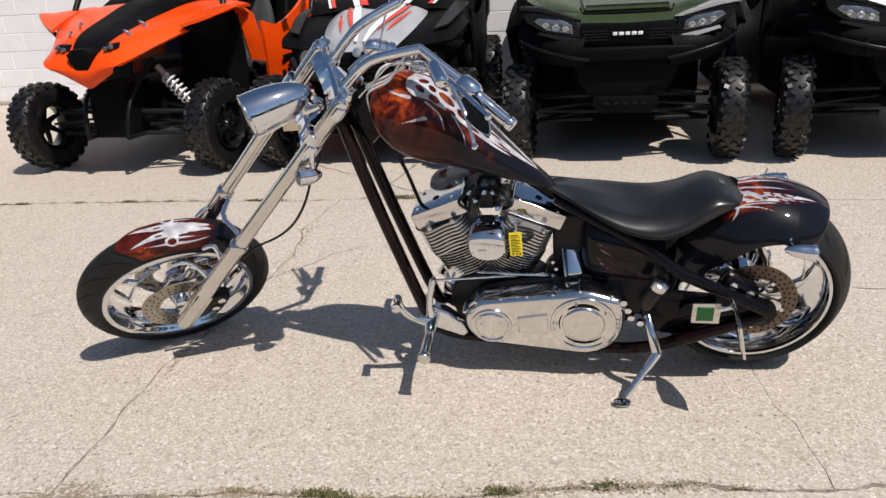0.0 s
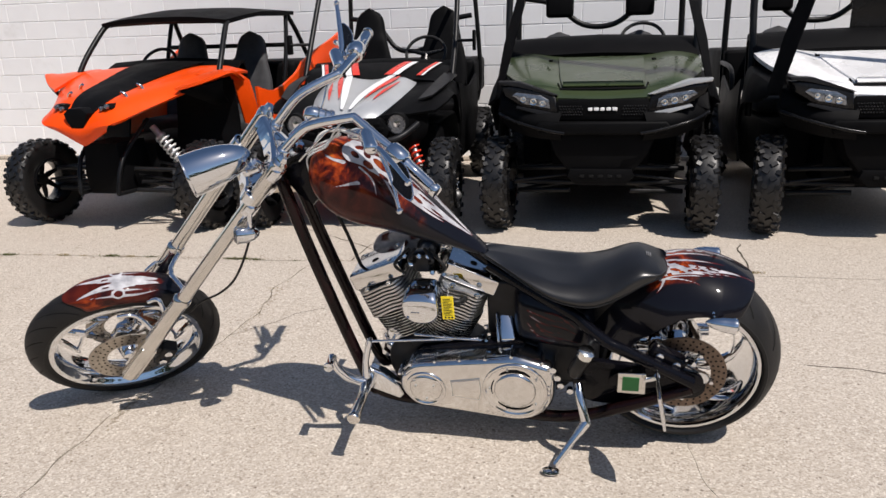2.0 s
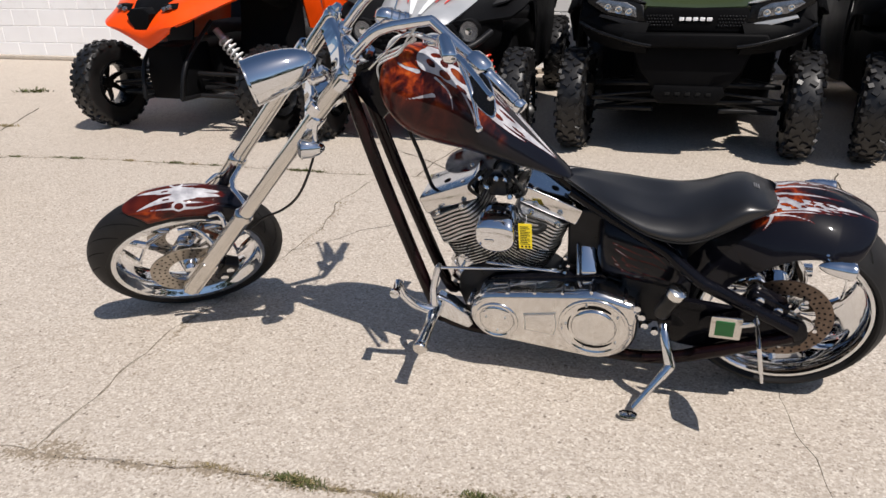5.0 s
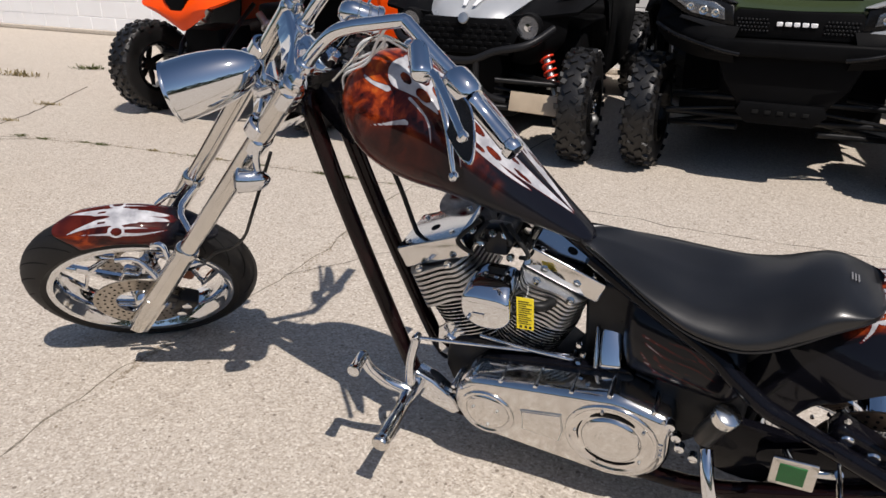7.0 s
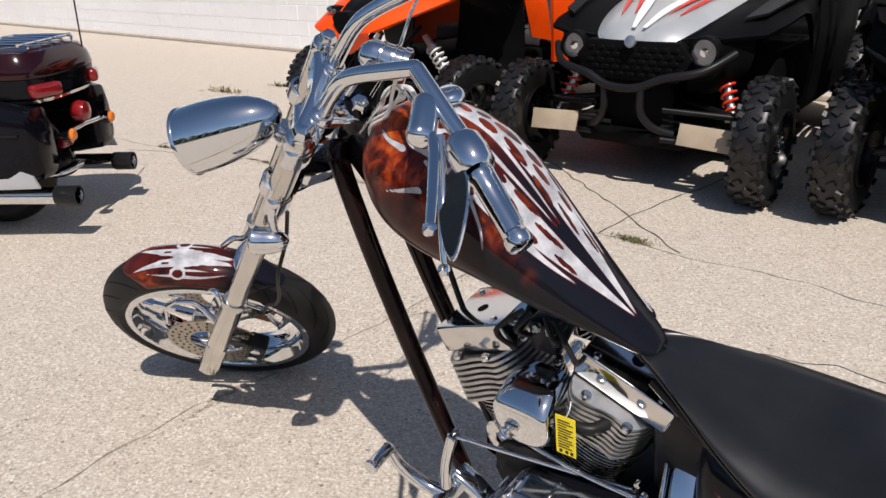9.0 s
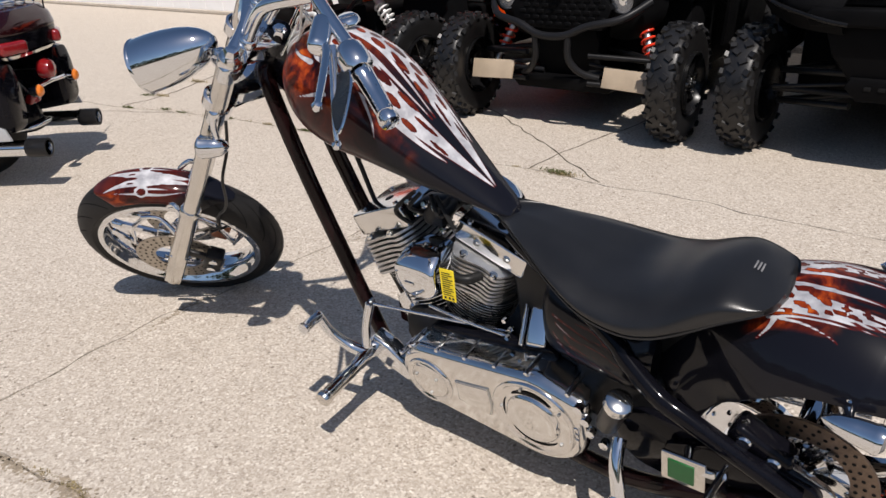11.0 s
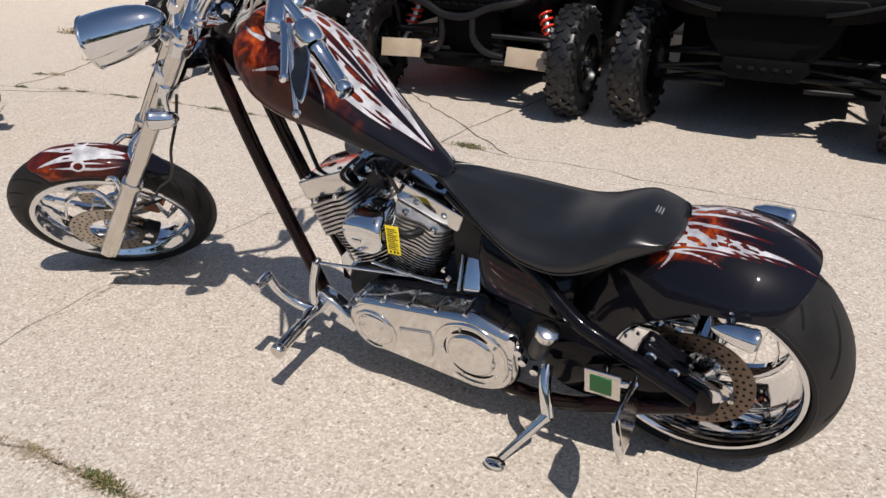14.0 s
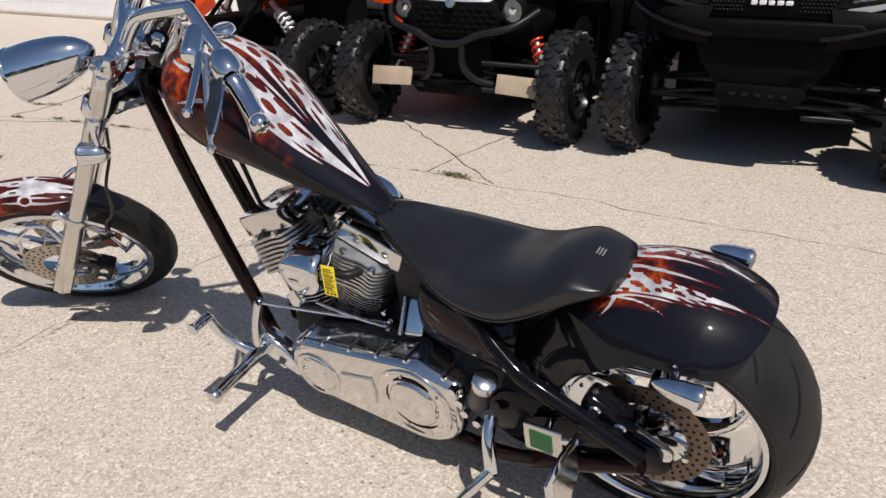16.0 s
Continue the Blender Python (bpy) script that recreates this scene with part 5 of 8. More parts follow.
for i in range(3):
    box(bm, (0.556, -0.172, 0.262 + 0.018 * i), (0.020, 0.022, 0.006), None, 0.002)
pieces("timing_rib", bm, COVER_CHROME, primary)
# raised middle panel with a fine groove round it
bm = BM()
prism(bm, [(0.238, 0.236), (0.332, 0.226), (0.340, 0.262), (0.336, 0.316), (0.236, 0.298), (0.243, 0.266)], -0.1835, -0.178, None, 0.002, 2)
part("panel_groove", bm, CAST, primary)
bm = BM()
prism(bm, [(0.241, 0.239), (0.3295, 0.2295), (0.337, 0.262), (0.3335, 0.3125), (0.2395, 0.2955), (0.246, 0.266)], -0.1855, -0.178, None, 0.002, 2)
part("middle_panel", bm, COVER_CHROME, primary)
bm = BM()
for x, z in ((0.10, 0.345), (0.185, 0.362), (0.27, 0.373), (0.355, 0.384), (0.44, 0.401), (0.54, 0.384), (0.06, 0.305), (0.575, 0.335)):
    lathe(bm, [(0.001, -0.022), (0.005, -0.021), (0.0065, -0.016), (0.0065, 0.05), (0.001, 0.05)], 12, Matrix.Translation((x, -0.15, z)) @ pose(0, 0, 0, -90, 0, 0))
pieces("cover_screw", bm, CHROME, primary)
# black electrics box between the rear cylinder and the oil tank
bm = BM()
box(bm, (0.405, 0.020, 0.505), (0.110, 0.130, 0.210), None, 0.014, 3)
part("electrics_box", bm, BLACK_METAL, BK, "black box behind the rear cylinder")
# gearbox, starter cover, inner case
bm = BM()
prism(bm, hull2((0.40, 0.30, 0.085), (0.55, 0.29, 0.09), (0.42, 0.37, 0.05)), -0.085, 0.11, None, 0.012)
part("gearbox", bm, BLACK_METAL, BK, "black gearbox")
hm = Matrix.Translation((0.418, -0.060, 0.440)) @ pose(0, 0, 0, -44, 0, 10)
bm = BM()
box(bm, (0, 0, 0), (0.052, 0.034, 0.095), hm, 0.010, 3)
sc = part("regulator_housing", bm, CHROME, BK, "chrome housing behind the rear cylinder")
bm = BM()
box(bm, (-0.033, -0.004, 0.0), (0.010, 0.038, 0.098), hm, 0.005, 3)
part("end_cap", bm, COVER_CHROME, sc)
bm = BM()
for i in range(3):
    lathe(bm, [(0.001, 0.010), (0.006, 0.010), (0.007, 0.0), (0.001, 0.0)], 6, Matrix.Translation((0.352 + 0.010 * (i % 2), -0.095, 0.415 + 0.026 * i)) @ pose(0, 0, 0, 90, 0, 0))
pieces("stud", bm, CHROME, sc)
bm = BM()
prism(bm, hull2((0.14, 0.34, 0.03), (0.46, 0.40, 0.02), (0.10, 0.30, 0.03), (0.46, 0.33, 0.03)), -0.10, -0.07, None, 0.006)
part("inner_primary", bm, BLACK_GLOSS, BK)
bm = BM()
tube(bm, [(0.10, -0.07, 0.40), (0.22, -0.085, 0.405), (0.34, -0.08, 0.395), (0.43, -0.07, 0.36)], 0.006, 10, 5)
part("oil_line", bm, CHROME, BK)

# exhaust pipes on the right side
bm = BM()
m1, m2 = (Matrix.Translation(CR) @ pose(0, 0, 0, 0, a, 0) for a in (-22.5, 22.5))
tube(bm, [m1 @ V(-0.075, 0.03, 0.345), m1 @ V(-0.13, 0.06, 0.33), V(-0.03, 0.15, 0.42), V(0.02, 0.175, 0.30), V(0.20, 0.19, 0.20), V(0.60, 0.20, 0.19), V(1.06, 0.215, 0.21)], 0.024, 16, 7)
tube(bm, [m2 @ V(0.075, 0.03, 0.345), m2 @ V(0.125, 0.08, 0.325), V(0.40, 0.17, 0.42), V(0.46, 0.19, 0.33), V(0.62, 0.205, 0.27), V(1.10, 0.215, 0.285)], 0.024, 16, 7)
pieces("exhaust_pipe", bm, CHROME, BK, "chrome drag exhaust pipes")

# forward controls
bm = BM()
tube(bm, [(-0.053, -0.135, 0.27), (-0.052, -0.20, 0.270), (-0.050, -0.245, 0.269)], [0.026, 0.021, 0.016], 16, 3)
part("control_mount", bm, CHROME, BK, "chrome forward control mount")
for s in (-1, 1):
    bm = BM()
    prof = [(0.001, 0.0), (0.013, 0.0)]
    prof += [(0.0160, 0.004), (0.0180, 0.06), (0.0188, 0.108), (0.0170, 0.110), (0.0170, 0.113), (0.0215, 0.116), (0.0220, 0.127), (0.0195, 0.131), (0.001, 0.132)]
    a = V(-0.050, s * 0.238, 0.269)
    lathe(bm, prof, 20, frame_to(a, V(-0.048, s * 0.37, 0.268)))
    part("foot_peg", bm, CHROME_WORN, BK, "smooth chrome foot peg")
    bm = BM()
    tube(bm, [(-0.053, s * 0.19, 0.275), (-0.10, s * 0.205, 0.300), (-0.135, s * 0.222, 0.350), (-0.146, s * 0.229, 0.400)], [0.018, 0.015, 0.013, 0.012], 14, 5)
    lathe(bm, [(0.001, 0), (0.012, 0), (0.015, 0.004), (0.013, 0.010), (0.014, 0.060), (0.0165, 0.064), (0.015, 0.070), (0.001, 0.071)], 16, frame_to(V(-0.145, s * 0.225, 0.402), V(-0.130, s * 0.337, 0.415)))
    part("shift_lever" if s < 0 else "brake_pedal", bm, CHROME, BK)
    bm = BM()
    prism(bm, [(-0.085, 0.255), (-0.04, 0.222), (0.048, 0.188), (0.064, 0.205), (0.052, 0.240), (0.0, 0.290), (-0.045, 0.312)], s * 0.115 if s > 0 else -0.162, s * 0.162 if s > 0 else -0.115, None, 0.010, 3)
    part("control_bracket", bm, CHROME, BK)
bm = BM()
tube(bm, [(-0.055, -0.180, 0.285), (-0.056, -0.162, 0.345), (-0.042, -0.140, 0.410)], [0.014, 0.011, 0.012], 12, 4)
tube(bm, [(-0.042, -0.138, 0.410), (0.330, -0.060, 0.391)], 0.0048, 10)
for p in ((-0.042, -0.138, 0.410), (0.330, -0.060, 0.391)):
    lathe(bm, [(0.001, -0.012), (0.009, -0.012), (0.011, 0), (0.009, 0.012), (0.001, 0.012)], 12, Matrix.Translation(p) @ pose(0, 0, 0, 90, 0, 0))
part("shift_rod", bm, CHROME, BK, "chrome shift linkage rod")
# front engine mount plates
bm = BM()
prism(bm, [(-0.03, 0.30), (0.06, 0.28), (0.07, 0.37), (0.02, 0.42), (-0.02, 0.38)], -0.062, -0.045, None, 0.004)
prism(bm, [(-0.03, 0.30), (0.06, 0.28), (0.07, 0.37), (0.02, 0.42), (-0.02, 0.38)], 0.07, 0.085, None, 0.004)
pieces("engine_mount", bm, CHROME, BK)

# side stand
bm = BM()
tube(bm, [(0.655, -0.165, 0.305), (0.664, -0.205, 0.275), (0.684, -0.238, 0.210)], [0.016, 0.015, 0.016], 14, 4)
tube(bm, [(0.684, -0.238, 0.214), (0.640, -0.280, 0.165), (0.590, -0.322, 0.104)], [0.016, 0.012, 0.010], 14, 4)
lathe(bm, [(0.001, -0.006), (0.018, -0.006), (0.020, -0.002), (0.018, 0.004), (0.010, 0.007), (0.001, 0.008)], 20, Matrix.Translation((0.577, -0.333, 0.085)) @ pose(0, 0, 0, -12, 0, 0) @ Matrix.Diagonal((1.5, 1, 1, 1)))
part("side_stand", bm, CHROME, BK, "chrome side stand")
# shock reservoir with chrome cap
bm = BM()
a, b = V(0.640, -0.190, 0.365), V(0.678, -0.206, 0.463)
m = frame_to(a, b)
L = (b - a).length
lathe(bm, [(0.001, 0.0), (0.018, 0.0), (0.024, 0.01), (0.024, L - 0.012), (0.001, L - 0.012)], 24, m)
flt = part("oil_filter", bm, BLACK_METAL, BK, "black oil filter with chrome cap")
bm = BM()
lathe(bm, [(0.001, L - 0.014), (0.027, L - 0.014), (0.029, L - 0.008), (0.027, L + 0.010), (0.022, L + 0.013), (0.001, L + 0.014)], 32, m)
part("cap", bm, POLISHED, flt)
bm = BM()
for dx, dz in ((-0.02, 0.0), (-0.01, -0.03), (0.02, -0.05), (-0.035, 0.03)):
    lathe(bm, [(0.001, -0.01), (0.010, -0.01), (0.011, 0.008), (0.001, 0.010)], 8, Matrix.Translation((0.61 + dx, -0.185, 0.345 + dz)) @ pose(0, 0, 0, 90, 0, 0))
pieces("fitting", bm, CHROME, flt)

# side-mounted plate, with its bracket
bm = BM()
box(bm, (0.816, -0.232, 0.378), (0.084, 0.010, 0.076), None, 0.004)
br = part("plate_bracket", bm, CHROME_WORN, BK, "metal side bracket with a green sticker")
bm = BM()
box(bm, (0.813, -0.238, 0.378), (0.050, 0.003, 0.052), None, 0.001, 1)
part("sticker", bm, GREEN_STICKER, br, "dark green square sticker")
bm = BM()
tube(bm, [(0.80, -0.16, 0.36), (0.81, -0.20, 0.37), (0.815, -0.226, 0.365)], 0.010, 10, 4)
tube(bm, [(0.85, -0.228, 0.39), (0.88, -0.235, 0.405), (0.888, -0.245, 0.42)], 0.009, 10, 4)
part("plate_arm", bm, CHROME, br)
bm = BM()
pm = Matrix.Translation((0.896, -0.305, 0.385)) @ pose(0, 0, 0, 0, -11.5, 0)
hexa = [(0.087, 0.040), (0.005, 0.060), (-0.069, 0.055), (-0.083, 0.0), (-0.089, -0.047), (-0.025, -0.052), (0.050, -0.022), (0.070, 0.002)]
prism(bm, [(y, z) for y, z in hexa], -0.004, 0.004, pm @ pose(0, 0, 0, 0, 0, 90), 0.003)
plate = part("plate_frame", bm, CHROME, BK, "chrome side-mounted plate holder")
bm = BM()
prism(bm, [(y * 0.72, z * 0.80) for y, z in hexa], -0.0055, 0.0055, pm @ pose(0, 0, 0, 0, 0, 90), 0.001, 1)
part("plate", bm, CHROME_WORN, plate)

# rear turn signals and fender rail bolts
for s in (-1, 1):
    bm = BM()
    u = 0.018 if s > 0 else 0.0
    a, b = V(1.020, s * (0.188 + 1.6 * u), 0.584 + u), V(1.110, s * (0.186 + 1.6 * u), 0.572 + u)
    m = frame_to(a, b)
    lathe(bm, [(0.001, -0.004), (0.008, 0.002), (0.016, 0.020), (0.0215, 0.045), (0.0235, 0.070), (0.0255, 0.075), (0.024, 0.083), (0.001, 0.086)], 28, m)
    sg = part("rear_turn_signal", bm, CHROME, BK, "small chrome bullet turn signal")
    bm = BM()
    lathe(bm, [(0.022, 0.083), (0.015, 0.089), (0.001, 0.091)], 24, m)
    part("lens", bm, LAMP_GLASS, sg)
    bm = BM()
    tube(bm, [(1.06, s * 0.19, 0.583), (1.052, s * 0.165, 0.574), (1.045, s * 0.125, 0.566)], [0.010, 0.008, 0.012], 10, 3)
    part("stem", bm, CHROME, sg)
bm = BM()
for s in (-1, 1):
    for x, z in ((0.835, 0.445), (0.862, 0.462), (1.045, 0.585)):
        lathe(bm, [(0.001, -0.003), (0.0042, -0.003), (0.0036, 0.003), (0.001, 0.004)], 12, Matrix.Translation((x, s * 0.135, z)) @ pose(0, 0, 0, -s * -90, 0, 0))
pieces("fender_bolt", bm, CHROME, BK)
# yellow price tag tied at the rear cylinder
TAG = thing("price_tag", BIKE @ Matrix.Translation((0.236, -0.130, 0.598)) @ pose(0, 0, 0, -10, -3, 0), "yellow paper tag tied to the engine, printed with dark lines", "tag")
bm = BM()
box(bm, (0, 0, -0.040), (0.040, 0.0012, 0.080), None, 0.0005, 1)
tg = part("card", bm, YELLOW_TAG, TAG)
bm = BM()
for i, w in enumerate((0.024, 0.030, 0.018, 0.030, 0.026, 0.030, 0.020, 0.028, 0.030, 0.022, 0.028)):
    box(bm, ((w - 0.030) / 2, -0.0011, -0.010 - 0.0055 * i), (w, 0.0008, 0.0014 + 0.0005 * (i % 3 == 0)), None, 0, 1)
for x in (-0.010, 0.002, 0.012):
    box(bm, (x, -0.0011, -0.073), (0.0055, 0.0008, 0.0055), None, 0, 1)
pieces("printed_line", bm, BLACK_METAL, tg)
bm = BM()
tube(bm, [(0, 0, -0.004), (0.004, 0.008, 0.010), (0.0, 0.02, 0.02)], 0.0008, 6, 4)
part("tie", bm, WHITE_DECAL, TAG)

# ---- parked side-by-sides: each stands with its front axle over its origin, -y ahead, z up ----
TY_R, TY_W = 0.330, 0.168
WHEEL_MESH = {}


def lug_tyre():
    """Carcass and chunky staggered lugs of an off-road tyre, axle along z."""
    bm, lugs = BM(), BM()
    R, w = TY_R - 0.011, TY_W
    lathe(bm, arc_profile([(R, 0), (R - 0.004, w * 0.30), (R - 0.022, w * 0.45), (R - 0.06, w * 0.50), (0.20, w * 0.46), (0.175, w * 0.40), (0.17, 0), (0.175, -w * 0.40), (0.20, -w * 0.46), (R - 0.06, -w * 0.50), (R - 0.022, -w * 0.45), (R - 0.004, -w * 0.30)], 3), 48, None, True)
    n = 21
    for i in range(n):
        for j, (y, ly, da, tilt, la) in enumerate(((-0.024, 0.044, 0.0, 30, 0.030), (0.024, 0.044, 0.5, -30, 0.030), (-0.055, 0.034, 0.45, -22, 0.034), (0.055, 0.034, 0.95, 22, 0.034), (-0.078, 0.026, 0.95, 8, 0.034), (0.078, 0.026, 0.45, -8, 0.034))):
            a = 2 * math.pi * (i + da) / n
            drop = (0.0, 0.0, 0.004, 0.004, 0.018, 0.018)[j]
            m = pose(0, 0, 0, 0, 0, math.degrees(a)) @ Matrix.Translation((R - drop, 0, y)) @ pose(0, 0, 0, tilt, (0 if j < 2 else (1 if y > 0 else -1) * (8 if j < 4 else 30)), 0)
            c = [m @ V(x, q * la / 2 * (1 - 0.20 * (x > 0)), z * ly / 2 * (1 - 0.14 * (x > 0))) for x in (-0.012, 0.011) for q, z in ((-1, -1), (1, -1), (1, 1), (-1, 1))]
            v = [lugs.verts.new(p) for p in c]
            for f in ((4, 5, 6, 7), (0, 1, 5, 4), (1, 2, 6, 5), (2, 3, 7, 6), (3, 0, 4, 7)):
                lugs.faces.new([v[k] for k in f])
    return bm, lugs


def wheel_at(parent, c, side, mat_rim=None, turn=0.0):
    """A wheel with its outer face to side (+1: towards +x)."""
    m = Matrix.Translation(c) @ pose(0, 0, 0, 0, 0, turn) @ Matrix(((0, 0, side, 0), (side, 0, 0, 0), (0, 1, 0, 0), (0, 0, 0, 1)))
    if "tyre" not in WHEEL_MESH:
        carcass, lugs = lug_tyre()
        w = part("wheel", carcass, RUBBER_DUSTY, parent, "knobbly black off-road tyre")
        WHEEL_MESH["tyre"] = w.data
        tread = tagged(part("tread", lugs, RUBBER_DUSTY, w, flat=True), kind="stuff")
        WHEEL_MESH["tread"] = tread.data
        bm = BM()
        lathe(bm, [(0.172, -0.09), (0.176, -0.094), (0.176, 0.094), (0.168, 0.096), (0.160, 0.080), (0.150, 0.05), (0.145, -0.05), (0.160, -0.085)], 36, None, True)
        for i in range(7):
            a = 2 * math.pi * i / 7
            spoke_blade(bm, 0.03, 0.158, 0.12, 0.017, 0.012, 0.012, Matrix.Translation((0, 0, 0.055)), a)
        lathe(bm, [(0.001, 0.085), (0.030, 0.083), (0.036, 0.07), (0.05, 0.055), (0.05, 0.03), (0.001, 0.03)], 24)
        r = part("rim", bm, GLOSS_PLASTIC, w, "black alloy rim")
        WHEEL_MESH["rim"] = r.data
        bm = BM()
        lathe(bm, [(0.001, 0.092), (0.008, 0.09), (0.010, 0.08), (0.010, 0.06), (0.001, 0.06)], 6, Matrix.Translation((0.036, 0, 0)))
        nn = part("lug_nut", bm, CHROME_WORN, w)
        WHEEL_MESH["nut"] = nn.data
        for i in range(1, 4):
            share(nn, pose(0, 0, 0, 0, 0, 90 * i), w)
    else:
        w = new("wheel", WHEEL_MESH["tyre"])
        w["label"] = "knobbly black off-road tyre"
        w.parent = parent
        for nm, key, n in (("rim", "rim", 1), ("lug_nut", "nut", 4), ("tread", "tread", 1)):
            for i in range(n):
                k = new(nm, WHEEL_MESH[key])
                k.parent = w
                k.matrix_basis = pose(0, 0, 0, 0, 0, 90 * i)
                if key == "tread":
                    tagged(k, kind="stuff")
    w.matrix_basis = m
    return w


def coil(parent, a, b, mat, r=0.038, turns=7):
    a, b = V(*a), V(*b)
    m = frame_to(a, b)
    L = (b - a).length
    bm = BM()
    n = turns * 12
    tube(bm, [m @ V(r * math.cos(2 * math.pi * k / 12), r * math.sin(2 * math.pi * k / 12), L * (0.12 + 0.62 * k / n)) for k in range(n + 1)], 0.0075, 7)
    sp = part("shock_spring", bm, mat, parent)
    bm = BM()
    lathe(bm, [(0.001, 0.0), (0.018, 0.0), (0.018, L * 0.10), (0.042, L * 0.10), (0.042, L * 0.12), (0.022, L * 0.12), (0.022, L * 0.70), (0.042, L * 0.74), (0.042, L * 0.78), (0.026, L * 0.80), (0.026, L), (0.001, L)], 16, m)
    part("shock_body", bm, CAST, sp)


def pipe(parent, pts, r=0.022, smooth=5, mat=None, name="cage_tube", label=""):
    bm = BM()
    tube(bm, [V(*p) for p in pts], r, 12, smooth)
    return part(name, bm, mat or STEEL_BLACK, parent, label)


def bucket_seat(parent, x, y, z, mat, tall=0.62, lean=14):
    bm = BM()
    m = Matrix.Translation((x, y, z)) @ pose(0, 0, 0, -lean, 0, 0)
    rings = []
    for k in range(25):
        t = k / 24
        w = 0.235 * (1 - 0.42 * ss(np.array(t), 0.30, 0.90).item()) * math.sqrt(max(0.02, 1 - (max(0, t - 0.84) / 0.16) ** 2))
        th = 0.075 - 0.02 * t
        rings.append([m @ V(w * c, th * s + (0.03 * abs(c) ** 2 * -1 if t < 0.7 else 0), tall * t) for c, s in (ssq(2 * math.pi * i / 24, 0.7) for i in range(24))])
    loft(bm, rings)
    s = part("seat", bm, mat, parent, "black bucket seat")
    bm = BM()
    box(bm, (x, y - 0.24, z - 0.03), (0.46, 0.46, 0.13), None, 0.04, 3)
    part("seat_cushion", bm, mat, s)
    return s


def steering_wheel(parent, x, y, z):
    m = Matrix.Translation((x, y, z)) @ pose(0, 0, 0, 58, 0, 0)
    bm = BM()
    tube(bm, [m @ V(0.17 * math.cos(a), 0.16 * math.sin(a), 0) for a in (2 * math.pi * k / 28 for k in range(28))], 0.014, 10, 0, False, True)
    w = part("steering_wheel", bm, BLACK_RUBBER, parent)
    bm = BM()
    for a in (0.2, 2.94, 4.71):
        tube(bm, [m @ V(0, 0, -0.02), m @ V(0.165 * math.cos(a), 0.155 * math.sin(a), 0)], [0.02, 0.010], 8)
    tube(bm, [m @ V(0, 0, -0.01), m @ V(0, 0.02, -0.34)], 0.02, 10)
    part("spoke", bm, GLOSS_PLASTIC, w)


def sheet(name, rows, mat, parent, label="", th=0.012, smooth=1):
    """A body panel: a grid of points given thickness, refined for smoothness."""
    rows = [[p for p in catmull(r, smooth + 1)] for r in rows]
    cols = [catmull([r[j] for r in rows], smooth + 1) for j in range(len(rows[0]))]
    rows = [[c[i] for c in cols] for i in range(len(cols[0]))]
    bm = BM()
    grid(bm, rows)
    bmesh.ops.recalc_face_normals(bm, faces=bm.faces)
    bmesh.ops.solidify(bm, geom=bm.faces, thickness=th)
    return part(name, bm, mat, parent, label, sharp=42)


def suspension(T, track, y, plate=None, z=0.30):
    """A-arms and half shafts to both front wheels."""
    for s in (-1, 1):
        for zz, nm in ((z - 0.03, "lower_arm"), (z + 0.13, "upper_arm")):
            bm = BM()
            for dy in (-0.13, 0.16):
                tube(bm, [(s * 0.20, y + dy, zz + 0.03), (s * (track - 0.13), y, zz)], 0.017, 10)
            arm = part(nm, bm, STEEL_BLACK, T)
            if plate and nm == "lower_arm":
                bm = BM()
                prism(bm, [(0.30, -0.060), (0.59, -0.072), (0.60, 0.045), (0.30, 0.055)], -0.012, 0.004, Matrix.Translation((0, y - 0.13, zz + 0.075)) @ Matrix.Diagonal((s, 1, 1, 1)) @ pose(0, 0, 0, -20, 0, 0), 0.003)
                part("arm_guard", bm, plate, arm, "metal arm guard coloured with the reflection of tan ground")
        bm = BM()
        tube(bm, [(s * 0.15, y, z + 0.03), (s * (track - 0.10), y, 0.335)], 0.02, 10)
        part("half_shaft", bm, BLACK_METAL, T)
        bm = BM()
        tube(bm, [(s * 0.18, y - 0.06, z + 0.10), (s * (track - 0.12), y - 0.09, 0.36)], 0.010, 8)
        part("tie_rod", bm, STEEL_BLACK, T)


def chassis(T, y0, y1, w, z0, z1):
    """Floor pan and dark body mass between the axles."""
    bm = BM()
    box(bm, (0, (y0 + y1) / 2, (z0 + z1) / 2), (2 * w, y1 - y0, z1 - z0), None, 0.03)
    part("underbody", bm, PLASTIC_BLACK, T, "black underbody")


def lens_round(T, c, r, name="headlight"):
    m = Matrix.Translation(c) @ pose(0, 0, 0, 90, 0, 0)
    bm = BM()
    lathe(bm, [(r, 0.03), (r + 0.014, 0.022), (r + 0.016, -0.03), (r, -0.04)], 28, m, True)
    h = part(name, bm, PLASTIC_BLACK, T, "round headlight with black surround")
    bm = BM()
    lathe(bm, [(r, 0.010), (r * 0.7, -0.02), (r * 0.3, -0.035), (0.001, -0.036)], 28, m)
    part("reflector", bm, LAMP_GLASS, h)
    bm = BM()
    lathe(bm, [(0.001, 0.014), (r * 0.35, 0.012), (r * 0.36, -0.02), (0.001, -0.02)], 18, m)
    part("bulb_shield", bm, CHROME, h)


ROWS_GROUP = "side-by-sides parked along the wall"

